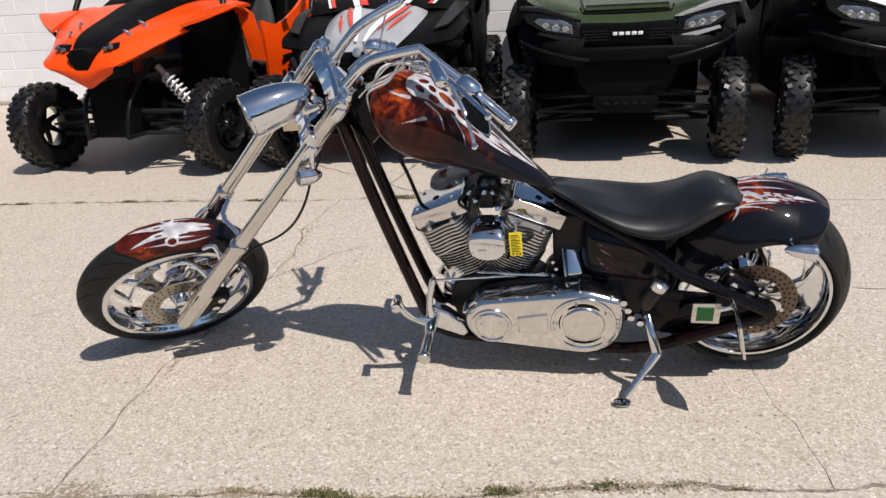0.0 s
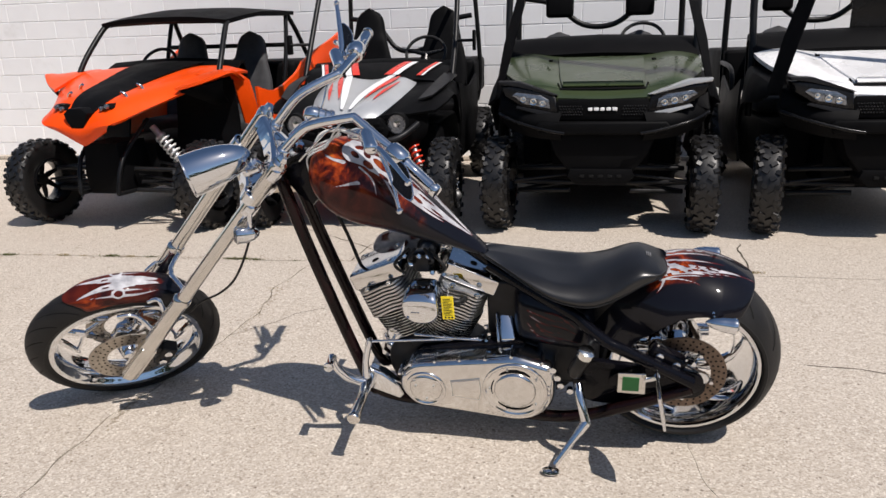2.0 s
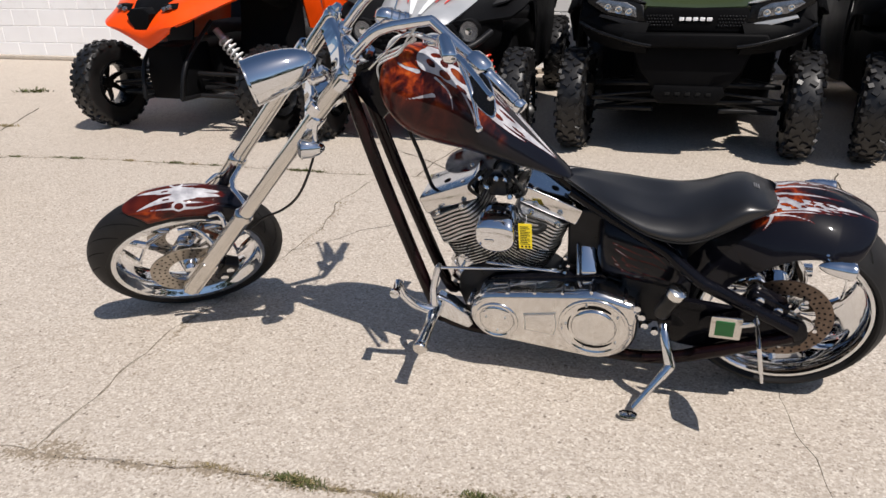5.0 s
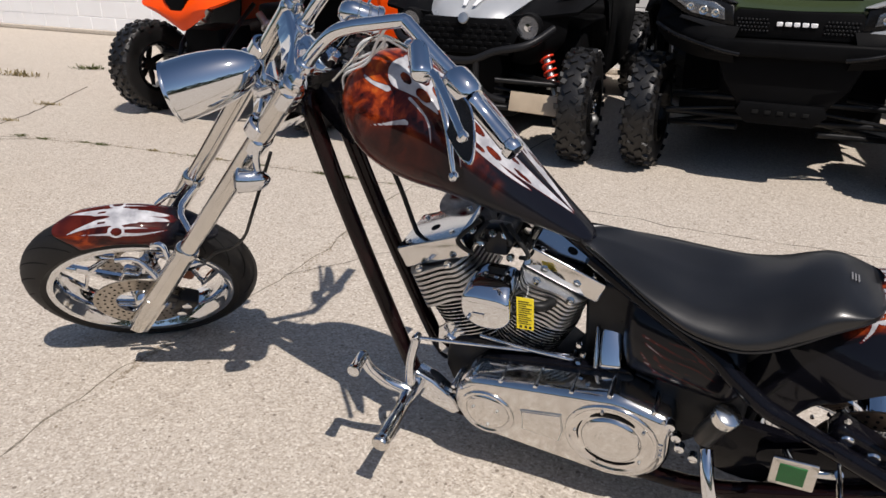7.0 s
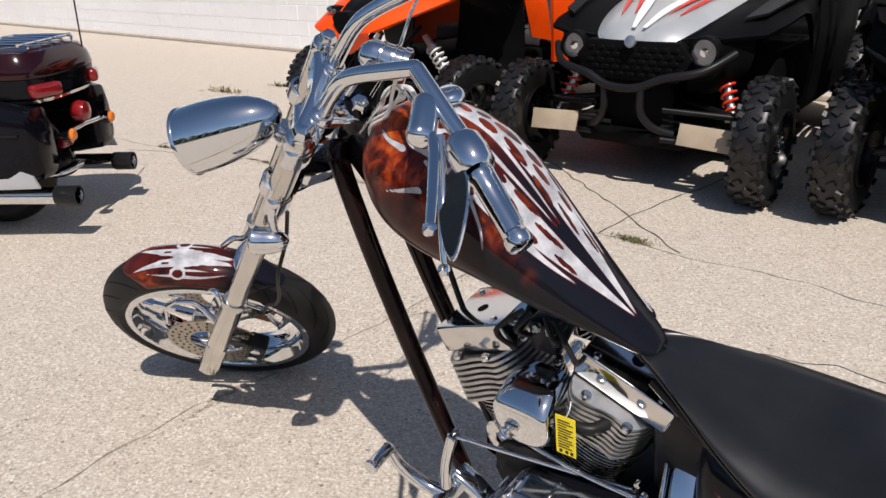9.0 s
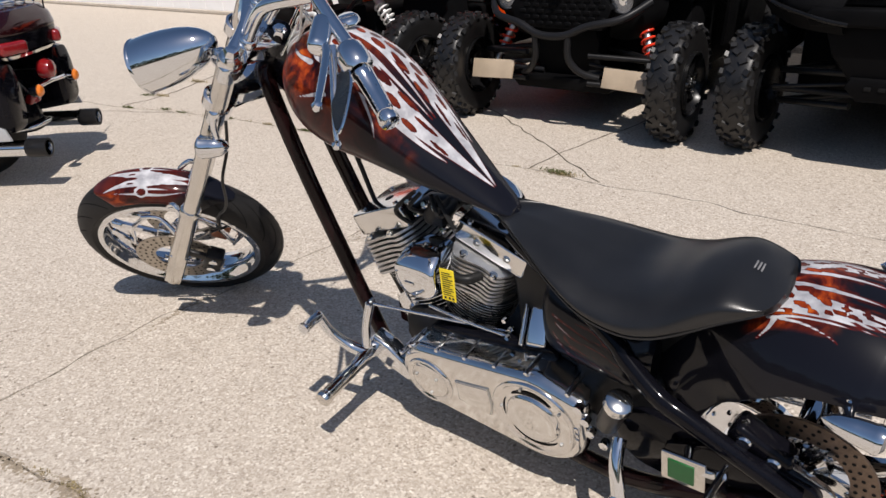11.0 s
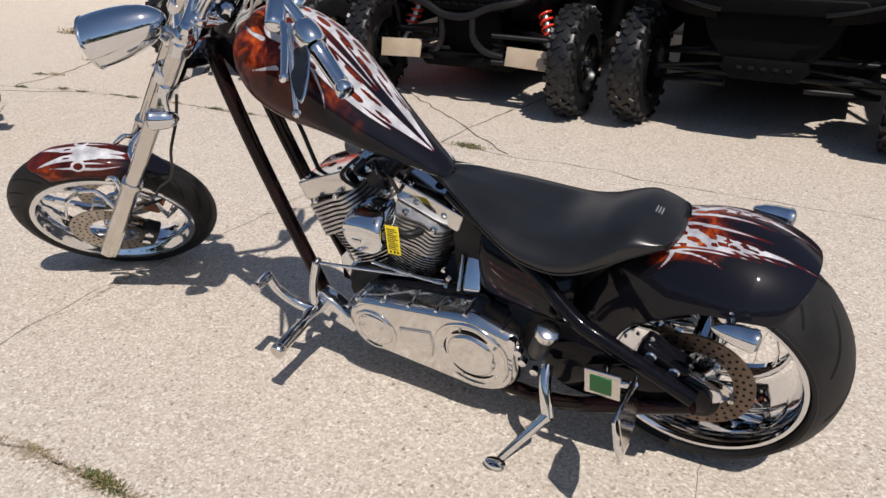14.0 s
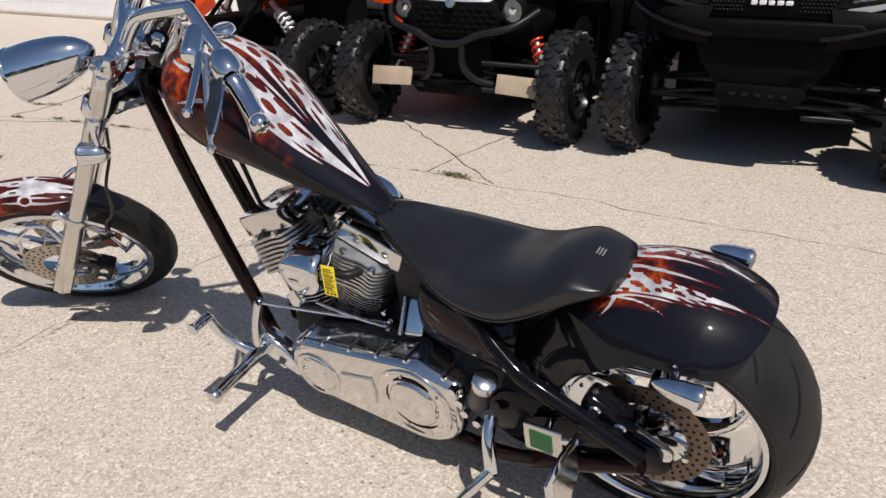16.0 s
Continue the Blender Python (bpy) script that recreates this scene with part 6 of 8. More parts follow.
# orange sport side-by-side
T = thing("side_by_side", Matrix.Translation((-2.47, 5.30, 0)) @ pose(0, 0, 0, 0, 0, -8.5), "orange sport side-by-side with black roof and cage", "utility vehicle", ROWS_GROUP)
for s in (-1, 1):
    wheel_at(T, (s * 0.725, 0, TY_R), s, turn=-6)
    wheel_at(T, (s * 0.725, 2.30, TY_R), s)
suspension(T, 0.72, 0.0)
chassis(T, 0.10, 2.7, 0.24, 0.28, 0.62)
# wide low block, added to keep light off the ground beneath
chassis(T, 0.55, 2.45, 0.58, 0.22, 0.58)
for s in (-1, 1):
    coil(T, (s * 0.47, 0.12, 0.44), (s * 0.22, 0.12, 0.74), SPRING_WHITE, 0.046, 6)
    coil(T, (s * 0.52, 2.2, 0.38), (s * 0.40, 2.1, 0.95), SPRING_WHITE)
# hood with a beaked nose; its outer edges rise into the fenders
nose = []
for y, pts in ((-0.37, ((0, 0.662), (0.05, 0.682), (0.13, 0.725), (0.20, 0.765))), (-0.425, ((0, 0.750), (0.09, 0.775), (0.19, 0.805), (0.265, 0.815))), (-0.35, ((0, 0.875), (0.12, 0.89), (0.24, 0.89), (0.34, 0.85))), (-0.18, ((0, 0.955), (0.14, 0.985), (0.30, 0.975), (0.40, 0.90))),
               (0.08, ((0, 1.02), (0.17, 1.05), (0.40, 1.045), (0.54, 0.99))), (0.34, ((0, 1.08), (0.20, 1.10), (0.50, 1.11), (0.70, 1.09))), (0.56, ((0, 1.12), (0.21, 1.14), (0.52, 1.145), (0.75, 1.12))), (0.80, ((0, 1.15), (0.22, 1.16), (0.52, 1.155), (0.70, 1.11)))):
    nose.append([(-x, y, z) for x, z in pts[:0:-1]] + [(x, y, z) for x, z in pts])
hood = sheet("hood", nose, ORANGE, T, "orange plastic hood with beaked nose", 0.02, 2)
pan = [[(x * k, y, z + 0.026 + 0.012 * (1 - abs(x))) for x in (-1, -0.5, 0, 0.5, 1)] for y, k, z in ((-0.375, 0.085, 0.855), (-0.30, 0.12, 0.905), (-0.20, 0.155, 0.955), (-0.05, 0.19, 1.00), (0.25, 0.22, 1.07), (0.55, 0.27, 1.13), (0.82, 0.30, 1.165))]
sheet("hood_panel", pan, PLASTIC_BLACK, hood, "black hood centre panel", 0.012, 2)
bm = BM()
prism(bm, [(-0.05, 0.790), (0.05, 0.790), (0.075, 0.84), (0.10, 0.895), (0.05, 0.93), (-0.05, 0.93), (-0.10, 0.895), (-0.075, 0.84)], -0.418, -0.30, None, 0.012)
part("grille_slot", bm, PLASTIC_BLACK, hood, "black mouth-like intake")
for s in (-1, 1):
    bm = BM()
    prism(bm, [(s * 0.13, 0.905), (s * 0.24, 0.925), (s * 0.22, 0.955), (s * 0.15, 0.95)], -0.335, -0.20, None, 0.012)
    lampp = part("headlight", bm, PLASTIC_BLACK, T, "slim dark headlight")
    bm = BM()
    for q in (0.165, 0.205):
        lathe(bm, [(0.001, 0.03), (0.014, 0.024), (0.018, 0.0), (0.018, -0.03), (0.001, -0.03)], 14, Matrix.Translation((s * q, -0.332, 0.928 + (q - 0.185) * 0.3)) @ pose(0, 0, 0, 90, 0, 0))
    part("lens", bm, LAMP_GLASS, lampp)
    for k, (x, y, z) in enumerate(((0.235, -0.16, 1.03), (0.26, 0.0, 1.075))):
        bm = BM()
        tube(bm, [(s * (x + 0.012), y, z - 0.05), (s * x, y - 0.006, z - 0.022), (s * (x - 0.028), y - 0.012, z - 0.006)], [0.013, 0.012, 0.011], 10, 2)
        part("damper_cap", bm, CHROME_WORN, hood)
    # pointed fender horn
    sheet("fender_ear", [[(s * 0.52, 0.02, 1.03), (s * 0.66, 0.12, 1.07), (s * 0.805, 0.27, 1.135)], [(s * 0.56, 0.34, 1.115), (s * 0.70, 0.36, 1.135), (s * 0.80, 0.41, 1.13)], [(s * 0.58, 0.66, 1.15), (s * 0.68, 0.66, 1.14), (s * 0.765, 0.62, 1.05)]], ORANGE, T, "orange pointed fender flare", 0.022, 2)
    sheet("ear_lining", [[(s * 0.54, 0.05, 1.00), (s * 0.66, 0.14, 1.03), (s * 0.775, 0.27, 1.08)], [(s * 0.60, 0.25, 0.92), (s * 0.68, 0.26, 0.94), (s * 0.74, 0.32, 0.97)], [(s * 0.62, 0.40, 0.86), (s * 0.68, 0.40, 0.88), (s * 0.72, 0.42, 0.90)]], PLASTIC_BLACK, T, "", 0.015, 2)
    # front fender side, door and rear quarter
    sheet("front_fender", [[(s * 0.72, 0.50, 1.10), (s * 0.74, 0.60, 1.10), (s * 0.73, 0.76, 1.04)], [(s * 0.71, 0.60, 0.88), (s * 0.745, 0.68, 0.87), (s * 0.75, 0.80, 0.86)], [(s * 0.70, 0.68, 0.70), (s * 0.73, 0.76, 0.68), (s * 0.74, 0.86, 0.66)]], ORANGE, T, "", 0.02, 2)
    sheet("door", [[(s * 0.73, 0.88, 0.98), (s * 0.755, 1.15, 0.93), (s * 0.77, 1.55, 1.04), (s * 0.75, 1.78, 1.14)], [(s * 0.74, 0.88, 0.75), (s * 0.77, 1.20, 0.70), (s * 0.77, 1.60, 0.72), (s * 0.74, 1.76, 0.80)], [(s * 0.72, 0.92, 0.50), (s * 0.75, 1.25, 0.48), (s * 0.75, 1.60, 0.48), (s * 0.72, 1.74, 0.52)]], ORANGE, T, "orange half door", 0.025, 2)
    for k, (yy, zz, w2, h2) in enumerate(((1.24, 0.66, 0.30, 0.035), (1.32, 0.60, 0.24, 0.035), (1.08, 0.53, 0.07, 0.06), (1.18, 0.53, 0.07, 0.06), (1.28, 0.53, 0.07, 0.06))):
        bm = BM()
        box(bm, (s * 0.781, yy, zz), (0.006, w2, h2), None, 0.002, 1)
        part("decal", bm, GLOSS_PLASTIC, T, "black door graphic bar")
    sheet("rear_quarter", [[(s * 0.74, 1.78, 1.14), (s * 0.78, 2.05, 1.25), (s * 0.83, 2.30, 1.33), (s * 0.85, 2.50, 1.40)], [(s * 0.76, 1.78, 0.96), (s * 0.80, 2.05, 1.08), (s * 0.83, 2.35, 1.18), (s * 0.84, 2.50, 1.30)], [(s * 0.72, 1.76, 0.72), (s * 0.77, 1.92, 0.88), (s * 0.79, 2.3, 1.02), (s * 0.80, 2.5, 1.10)]], ORANGE, T, "orange rear quarter panel", 0.025, 2)
    # wheel well liner, closing the arch behind the wheel
    sheet("wheel_liner", [[(s * 0.22, 0.36, 0.40), (s * 0.68, 0.62, 0.45)], [(s * 0.22, 0.46, 0.72), (s * 0.70, 0.60, 0.75)], [(s * 0.22, 0.50, 1.04), (s * 0.72, 0.52, 1.06)]], PLASTIC_BLACK, T)
    pipe(T, [(s * 0.64, 0.46, 1.12), (s * 0.62, 0.56, 1.26), (s * 0.57, 0.76, 1.48), (s * 0.55, 0.86, 1.515)], 0.022)
    pipe(T, [(s * 0.55, 0.82, 1.505), (s * 0.57, 1.3, 1.57), (s * 0.60, 1.82, 1.58)], 0.022)
    pipe(T, [(s * 0.60, 1.82, 1.58), (s * 0.64, 1.98, 1.36), (s * 0.66, 2.25, 0.95), (s * 0.55, 2.4, 0.62)], 0.022)
    pipe(T, [(s * 0.60, 1.80, 1.56), (s * 0.62, 1.72, 1.30), (s * 0.62, 1.62, 0.95), (s * 0.58, 1.6, 0.5)], 0.020)
    bucket_seat(T, s * 0.31, 1.48, 0.66, GREY_SEAT, 0.78)
pipe(T, [(-0.55, 0.84, 1.51), (0, 0.82, 1.52), (0.55, 0.84, 1.51)], 0.022)
pipe(T, [(-0.62, 1.72, 1.30), (0, 1.74, 1.30), (0.62, 1.72, 1.30)], 0.020)
pipe(T, [(-0.60, 1.82, 1.58), (0, 1.84, 1.59), (0.60, 1.82, 1.58)], 0.022)
sheet("roof", [[(-0.58, 0.74, 1.515), (-0.3, 0.70, 1.545), (0, 0.69, 1.55), (0.3, 0.70, 1.545), (0.58, 0.74, 1.515)], [(-0.63, 1.25, 1.585), (-0.3, 1.25, 1.625), (0, 1.25, 1.63), (0.3, 1.25, 1.625), (0.63, 1.25, 1.585)], [(-0.64, 1.90, 1.60), (-0.3, 1.92, 1.63), (0, 1.92, 1.635), (0.3, 1.92, 1.63), (0.64, 1.90, 1.60)]], PLASTIC_BLACK, T, "flat black roof panel", 0.035, 2)
sheet("dashboard", [[(-0.62, 0.78, 1.14), (0, 0.78, 1.17), (0.62, 0.78, 1.14)], [(-0.60, 0.94, 1.19), (0, 0.94, 1.22), (0.60, 0.94, 1.19)], [(-0.58, 1.04, 0.95), (0, 1.05, 0.95), (0.58, 1.04, 0.95)]], PLASTIC_BLACK, T, "", 0.02, 2)
steering_wheel(T, -0.30, 1.06, 1.16)
bm = BM()
box(bm, (0, 2.35, 0.95), (1.15, 0.75, 0.40), None, 0.06, 3)
part("rear_deck", bm, PLASTIC_BLACK, T)
for s in (-1, 1):
    pipe(T, [(s * 0.16, -0.30, 0.30), (s * 0.18, -0.22, 0.55), (s * 0.20, 0.10, 0.80)], 0.016, 3, None, "frame_tube")
    pipe(T, [(s * 0.16, -0.30, 0.30), (s * 0.20, 0.30, 0.28)], 0.016, 0, None, "frame_tube")
bm = BM()
prism(bm, [(-0.15, 0.28), (0.15, 0.28), (0.17, 0.44), (0.14, 0.66), (-0.14, 0.66), (-0.17, 0.44)], -0.22, 0.12, None, 0.02)
part("front_frame", bm, PLASTIC_BLACK, T)

# grey recreational side-by-side
T = thing("side_by_side", Matrix.Translation((-0.645, 5.45, 0)) @ pose(0, 0, 0, 0, 0, -4.5), "silver and black side-by-side with red graphics and red springs", "utility vehicle", ROWS_GROUP)
for s in (-1, 1):
    wheel_at(T, (s * 0.700, -0.27, TY_R), s, turn=1)
    wheel_at(T, (s * 0.700, 1.87, TY_R), s)
suspension(T, 0.70, -0.25, TAN_REFLECTION)
chassis(T, 0.05, 2.5, 0.34, 0.28, 0.75)
# second, wider block added to shut out light from behind
chassis(T, 0.30, 2.35, 0.56, 0.22, 0.70)
for s in (-1, 1):
    coil(T, (s * 0.53, -0.20, 0.36), (s * 0.36, -0.06, 0.78), SPRING_RED)
hr = []
for y, pts in ((-0.36, ((0, 0.79), (0.07, 0.80), (0.12, 0.795), (0.17, 0.775))), (-0.28, ((0, 0.85), (0.09, 0.865), (0.18, 0.86), (0.25, 0.825))), (-0.05, ((0, 0.925), (0.12, 0.940), (0.24, 0.935), (0.32, 0.895))), (0.22, ((0, 0.985), (0.14, 1.000), (0.28, 0.995), (0.36, 0.955))), (0.44, ((0, 1.025), (0.15, 1.040), (0.29, 1.030), (0.37, 0.990)))):
    hr.append([(-x, y, z) for x, z in pts[:0:-1]] + [(x, y, z) for x, z in pts])
hood = sheet("hood", hr, SILVER, T, "silver-grey hood with creases", 0.02, 2)
sheet("cowl", [[(-0.56, 0.42, 1.00), (-0.36, 0.42, 1.02), (0, 0.42, 1.035), (0.36, 0.42, 1.02), (0.56, 0.42, 1.00)], [(-0.60, 0.60, 1.07), (-0.36, 0.60, 1.09), (0, 0.60, 1.10), (0.36, 0.60, 1.09), (0.60, 0.60, 1.07)], [(-0.61, 0.76, 1.10), (-0.36, 0.78, 1.13), (0, 0.78, 1.14), (0.36, 0.78, 1.13), (0.61, 0.76, 1.10)]], PLASTIC_BLACK, T, "black cowl behind the hood", 0.02, 2)
for s in (-1, 1):
    for mt, x0, w, lb in ((RED_PAINT, 0.10, 0.060, "red cowl stripe"), (WHITE_DECAL, 0.165, 0.050, "white cowl stripe"), (RED_PAINT, 0.36, 0.030, "red cowl stripe"), (WHITE_DECAL, 0.395, 0.020, "white cowl stripe")):
        bm = BM()
        grid(bm, [[(s * (x0 + 0.10 * k + w * q), 0.45 + 0.30 * k, 1.052 + 0.115 * k - 0.20 * k * k * 0.14 + 0.012 - 0.035 * (x0 + 0.10 * k)) for q in (0, 1)] for k in (0, 0.25, 0.5, 0.75, 1)])
        bmesh.ops.recalc_face_normals(bm, faces=bm.faces)
        bmesh.ops.solidify(bm, geom=bm.faces, thickness=0.003)
        part("cowl_stripe", bm, mt, hood, lb)


def on_hood(x, y):
    k = np.interp(y, [-0.36, -0.28, -0.05, 0.22, 0.44], [0.795, 0.862, 0.938, 0.998, 1.036])
    return V(x, y, float(k) + 0.022 - 0.30 * max(0, abs(x) - 0.20) ** 1.2)


def stripe(mat, pts, label):
    bm = BM()
    f = [[on_hood(x0 + (x1 - x0) * k / 2, y) for k in range(3)] for y, x0, x1 in pts]
    f = [catmull(c, 4) for c in zip(*f)]
    grid(bm, [list(r) for r in zip(*f)])
    bmesh.ops.recalc_face_normals(bm, faces=bm.faces)
    bmesh.ops.solidify(bm, geom=bm.faces, thickness=0.004)
    return part("hood_stripe", bm, mat, hood, label)


for s in (-1, 1):
    stripe(WHITE_DECAL, [(-0.30, s * 0.02, s * 0.04), (-0.10, s * 0.04, s * 0.09), (0.15, s * 0.09, s * 0.15), (0.42, s * 0.15, s * 0.20)], "white hood stripe")
    stripe(RED_PAINT, [(-0.14, s * 0.095, s * 0.10), (0.05, s * 0.13, s * 0.16), (0.25, s * 0.18, s * 0.22), (0.41, s * 0.225, s * 0.24)], "red hood stripe")
    stripe(RED_PAINT, [(-0.16, s * 0.165, s * 0.17), (0.02, s * 0.20, s * 0.225), (0.26, s * 0.265, s * 0.27)], "red hood stripe")
    lens_round(T, (s * 0.372, -0.31, 0.760), 0.066)
    # black fender flare and side
    sheet("front_fender", [[(s * 0.19, -0.32, 0.785), (s * 0.42, -0.26, 0.82), (s * 0.62, -0.14, 0.84)], [(s * 0.31, -0.02, 0.895), (s * 0.50, 0.0, 0.925), (s * 0.67, 0.04, 0.88)], [(s * 0.35, 0.30, 0.965), (s * 0.56, 0.34, 0.985), (s * 0.69, 0.36, 0.90)], [(s * 0.38, 0.66, 1.04), (s * 0.65, 0.62, 0.98), (s * 0.69, 0.55, 0.66)]], PLASTIC_BLACK, T, "black plastic fender flare", 0.02, 2)
    sheet("grey_flare", [[(s * 0.49, -0.12, 0.915), (s * 0.58, -0.04, 0.935)], [(s * 0.54, 0.25, 1.008), (s * 0.64, 0.28, 1.000)], [(s * 0.57, 0.60, 1.066), (s * 0.66, 0.60, 1.040)]], GREY_PLASTIC, T, "dark grey side trim", 0.012, 2)
    sheet("front_corner", [[(s * 0.26, -0.30, 0.82), (s * 0.40, -0.26, 0.83), (s * 0.56, -0.12, 0.83)], [(s * 0.28, -0.27, 0.64), (s * 0.42, -0.23, 0.62), (s * 0.54, -0.10, 0.66)], [(s * 0.25, -0.20, 0.54), (s * 0.34, -0.16, 0.52), (s * 0.42, -0.08, 0.54)]], PLASTIC_BLACK, T, "", 0.02, 2)
    sheet("door", [[(s * 0.67, 0.62, 0.98), (s * 0.70, 1.0, 0.92), (s * 0.70, 1.5, 1.0)], [(s * 0.69, 0.62, 0.70), (s * 0.71, 1.0, 0.68), (s * 0.71, 1.5, 0.70)], [(s * 0.66, 0.66, 0.38), (s * 0.68, 1.0, 0.36), (s * 0.68, 1.5, 0.40)]], PLASTIC_BLACK, T, "black half door", 0.02, 2)
    pipe(T, [(s * 0.62, 0.62, 1.04), (s * 0.62, 0.85, 1.35), (s * 0.60, 1.15, 1.80), (s * 0.58, 1.25, 1.88)])
    pipe(T, [(s * 0.58, 1.20, 1.88), (s * 0.60, 1.95, 1.90), (s * 0.62, 2.05, 1.75), (s * 0.66, 2.12, 1.0), (s * 0.62, 2.15, 0.7)])
    bucket_seat(T, s * 0.36, 1.62, 0.74, PLASTIC_BLACK, 0.88)
    bm = BM()
    box(bm, (s * 0.785, 0.75, 1.30), (0.02, 0.10, 0.16), None, 0.01, 3)
    mir = part("mirror", bm, PLASTIC_BLACK, T, "black side mirror")
    pipe(mir, [(s * 0.64, 0.82, 1.30), (s * 0.78, 0.76, 1.30)], 0.012, 2, None, "mirror_arm")
    # front guard
    pipe(T, [(s * 0.11, -0.455, 0.600), (s * 0.105, -0.45, 0.46), (s * 0.16, -0.41, 0.37), (s * 0.25, -0.34, 0.325)], 0.021, 4, GREY_PLASTIC, "front_guard")
pipe(T, [(-0.51, -0.26, 0.755), (-0.40, -0.40, 0.675), (-0.22, -0.445, 0.635), (-0.08, -0.465, 0.58), (0.08, -0.465, 0.58), (0.22, -0.445, 0.635), (0.40, -0.40, 0.675), (0.51, -0.26, 0.755)], 0.022, 5, GREY_PLASTIC, "front_guard", "dark tubular front guard")
pipe(T, [(-0.60, 1.98, 1.52), (-0.35, 1.97, 1.46), (-0.16, 1.96, 1.24), (0, 1.95, 1.20), (0.16, 1.96, 1.24), (0.35, 1.97, 1.46), (0.60, 1.98, 1.52)], 0.024, 5)
pipe(T, [(-0.58, 1.24, 1.88), (0.58, 1.24, 1.88)], 0.022, 2)
steering_wheel(T, 0.33, 1.02, 1.20)
sheet("dashboard", [[(-0.60, 0.72, 1.06), (0, 0.72, 1.10), (0.60, 0.72, 1.06)], [(-0.60, 0.90, 1.14), (0, 0.90, 1.17), (0.60, 0.90, 1.14)], [(-0.58, 0.98, 0.85), (0, 1.0, 0.85), (0.58, 0.98, 0.85)]], PLASTIC_BLACK, T, "", 0.02, 2)
bm = BM()
prism(bm, [(-0.27, 0.60), (0.27, 0.60), (0.33, 0.72), (0.26, 0.805), (-0.26, 0.805), (-0.33, 0.72)], -0.37, -0.28, None, 0.01)
gr = part("grille", bm, PLASTIC_BLACK, T, "black honeycomb grille")
bm = BM()
for i in range(5):
    for j in range(9):
        box(bm, (-0.24 + 0.06 * j + 0.03 * (i % 2), -0.373, 0.63 + 0.034 * i), (0.042, 0.008, 0.022), None, 0.004, 1)
tagged(part("grille_mesh", bm, PLASTIC_BLACK, gr), kind="stuff")
bm = BM()
lathe(bm, [(0.001, 0.012), (0.030, 0.010), (0.034, 0.0), (0.001, -0.002)], 28, Matrix.Translation((0, -0.395, 0.805)) @ pose(0, 0, 0, 70, 0, 0))
part("round_badge", bm, CAST, T, "plain round badge")
bm = BM()
prism(bm, [(-0.20, 0.30), (0.20, 0.30), (0.20, 0.50), (0.18, 0.64), (-0.18, 0.64), (-0.20, 0.50)], -0.24, 0.08, None, 0.02)
part("front_frame", bm, PLASTIC_BLACK, T)
bm = BM()
prism(bm, [(-0.30, 0.23), (0.30, 0.23), (0.36, 0.29), (0.34, 0.31), (-0.34, 0.31), (-0.36, 0.29)], -0.32, 0.10, None, 0.01)
part("skid_plate", bm, PLASTIC_BLACK, T, "dark skid plate")
bm = BM()
box(bm, (0, 2.15, 0.95), (1.30, 0.85, 0.34), None, 0.04, 3)
part("cargo_bed", bm, PLASTIC_BLACK, T)


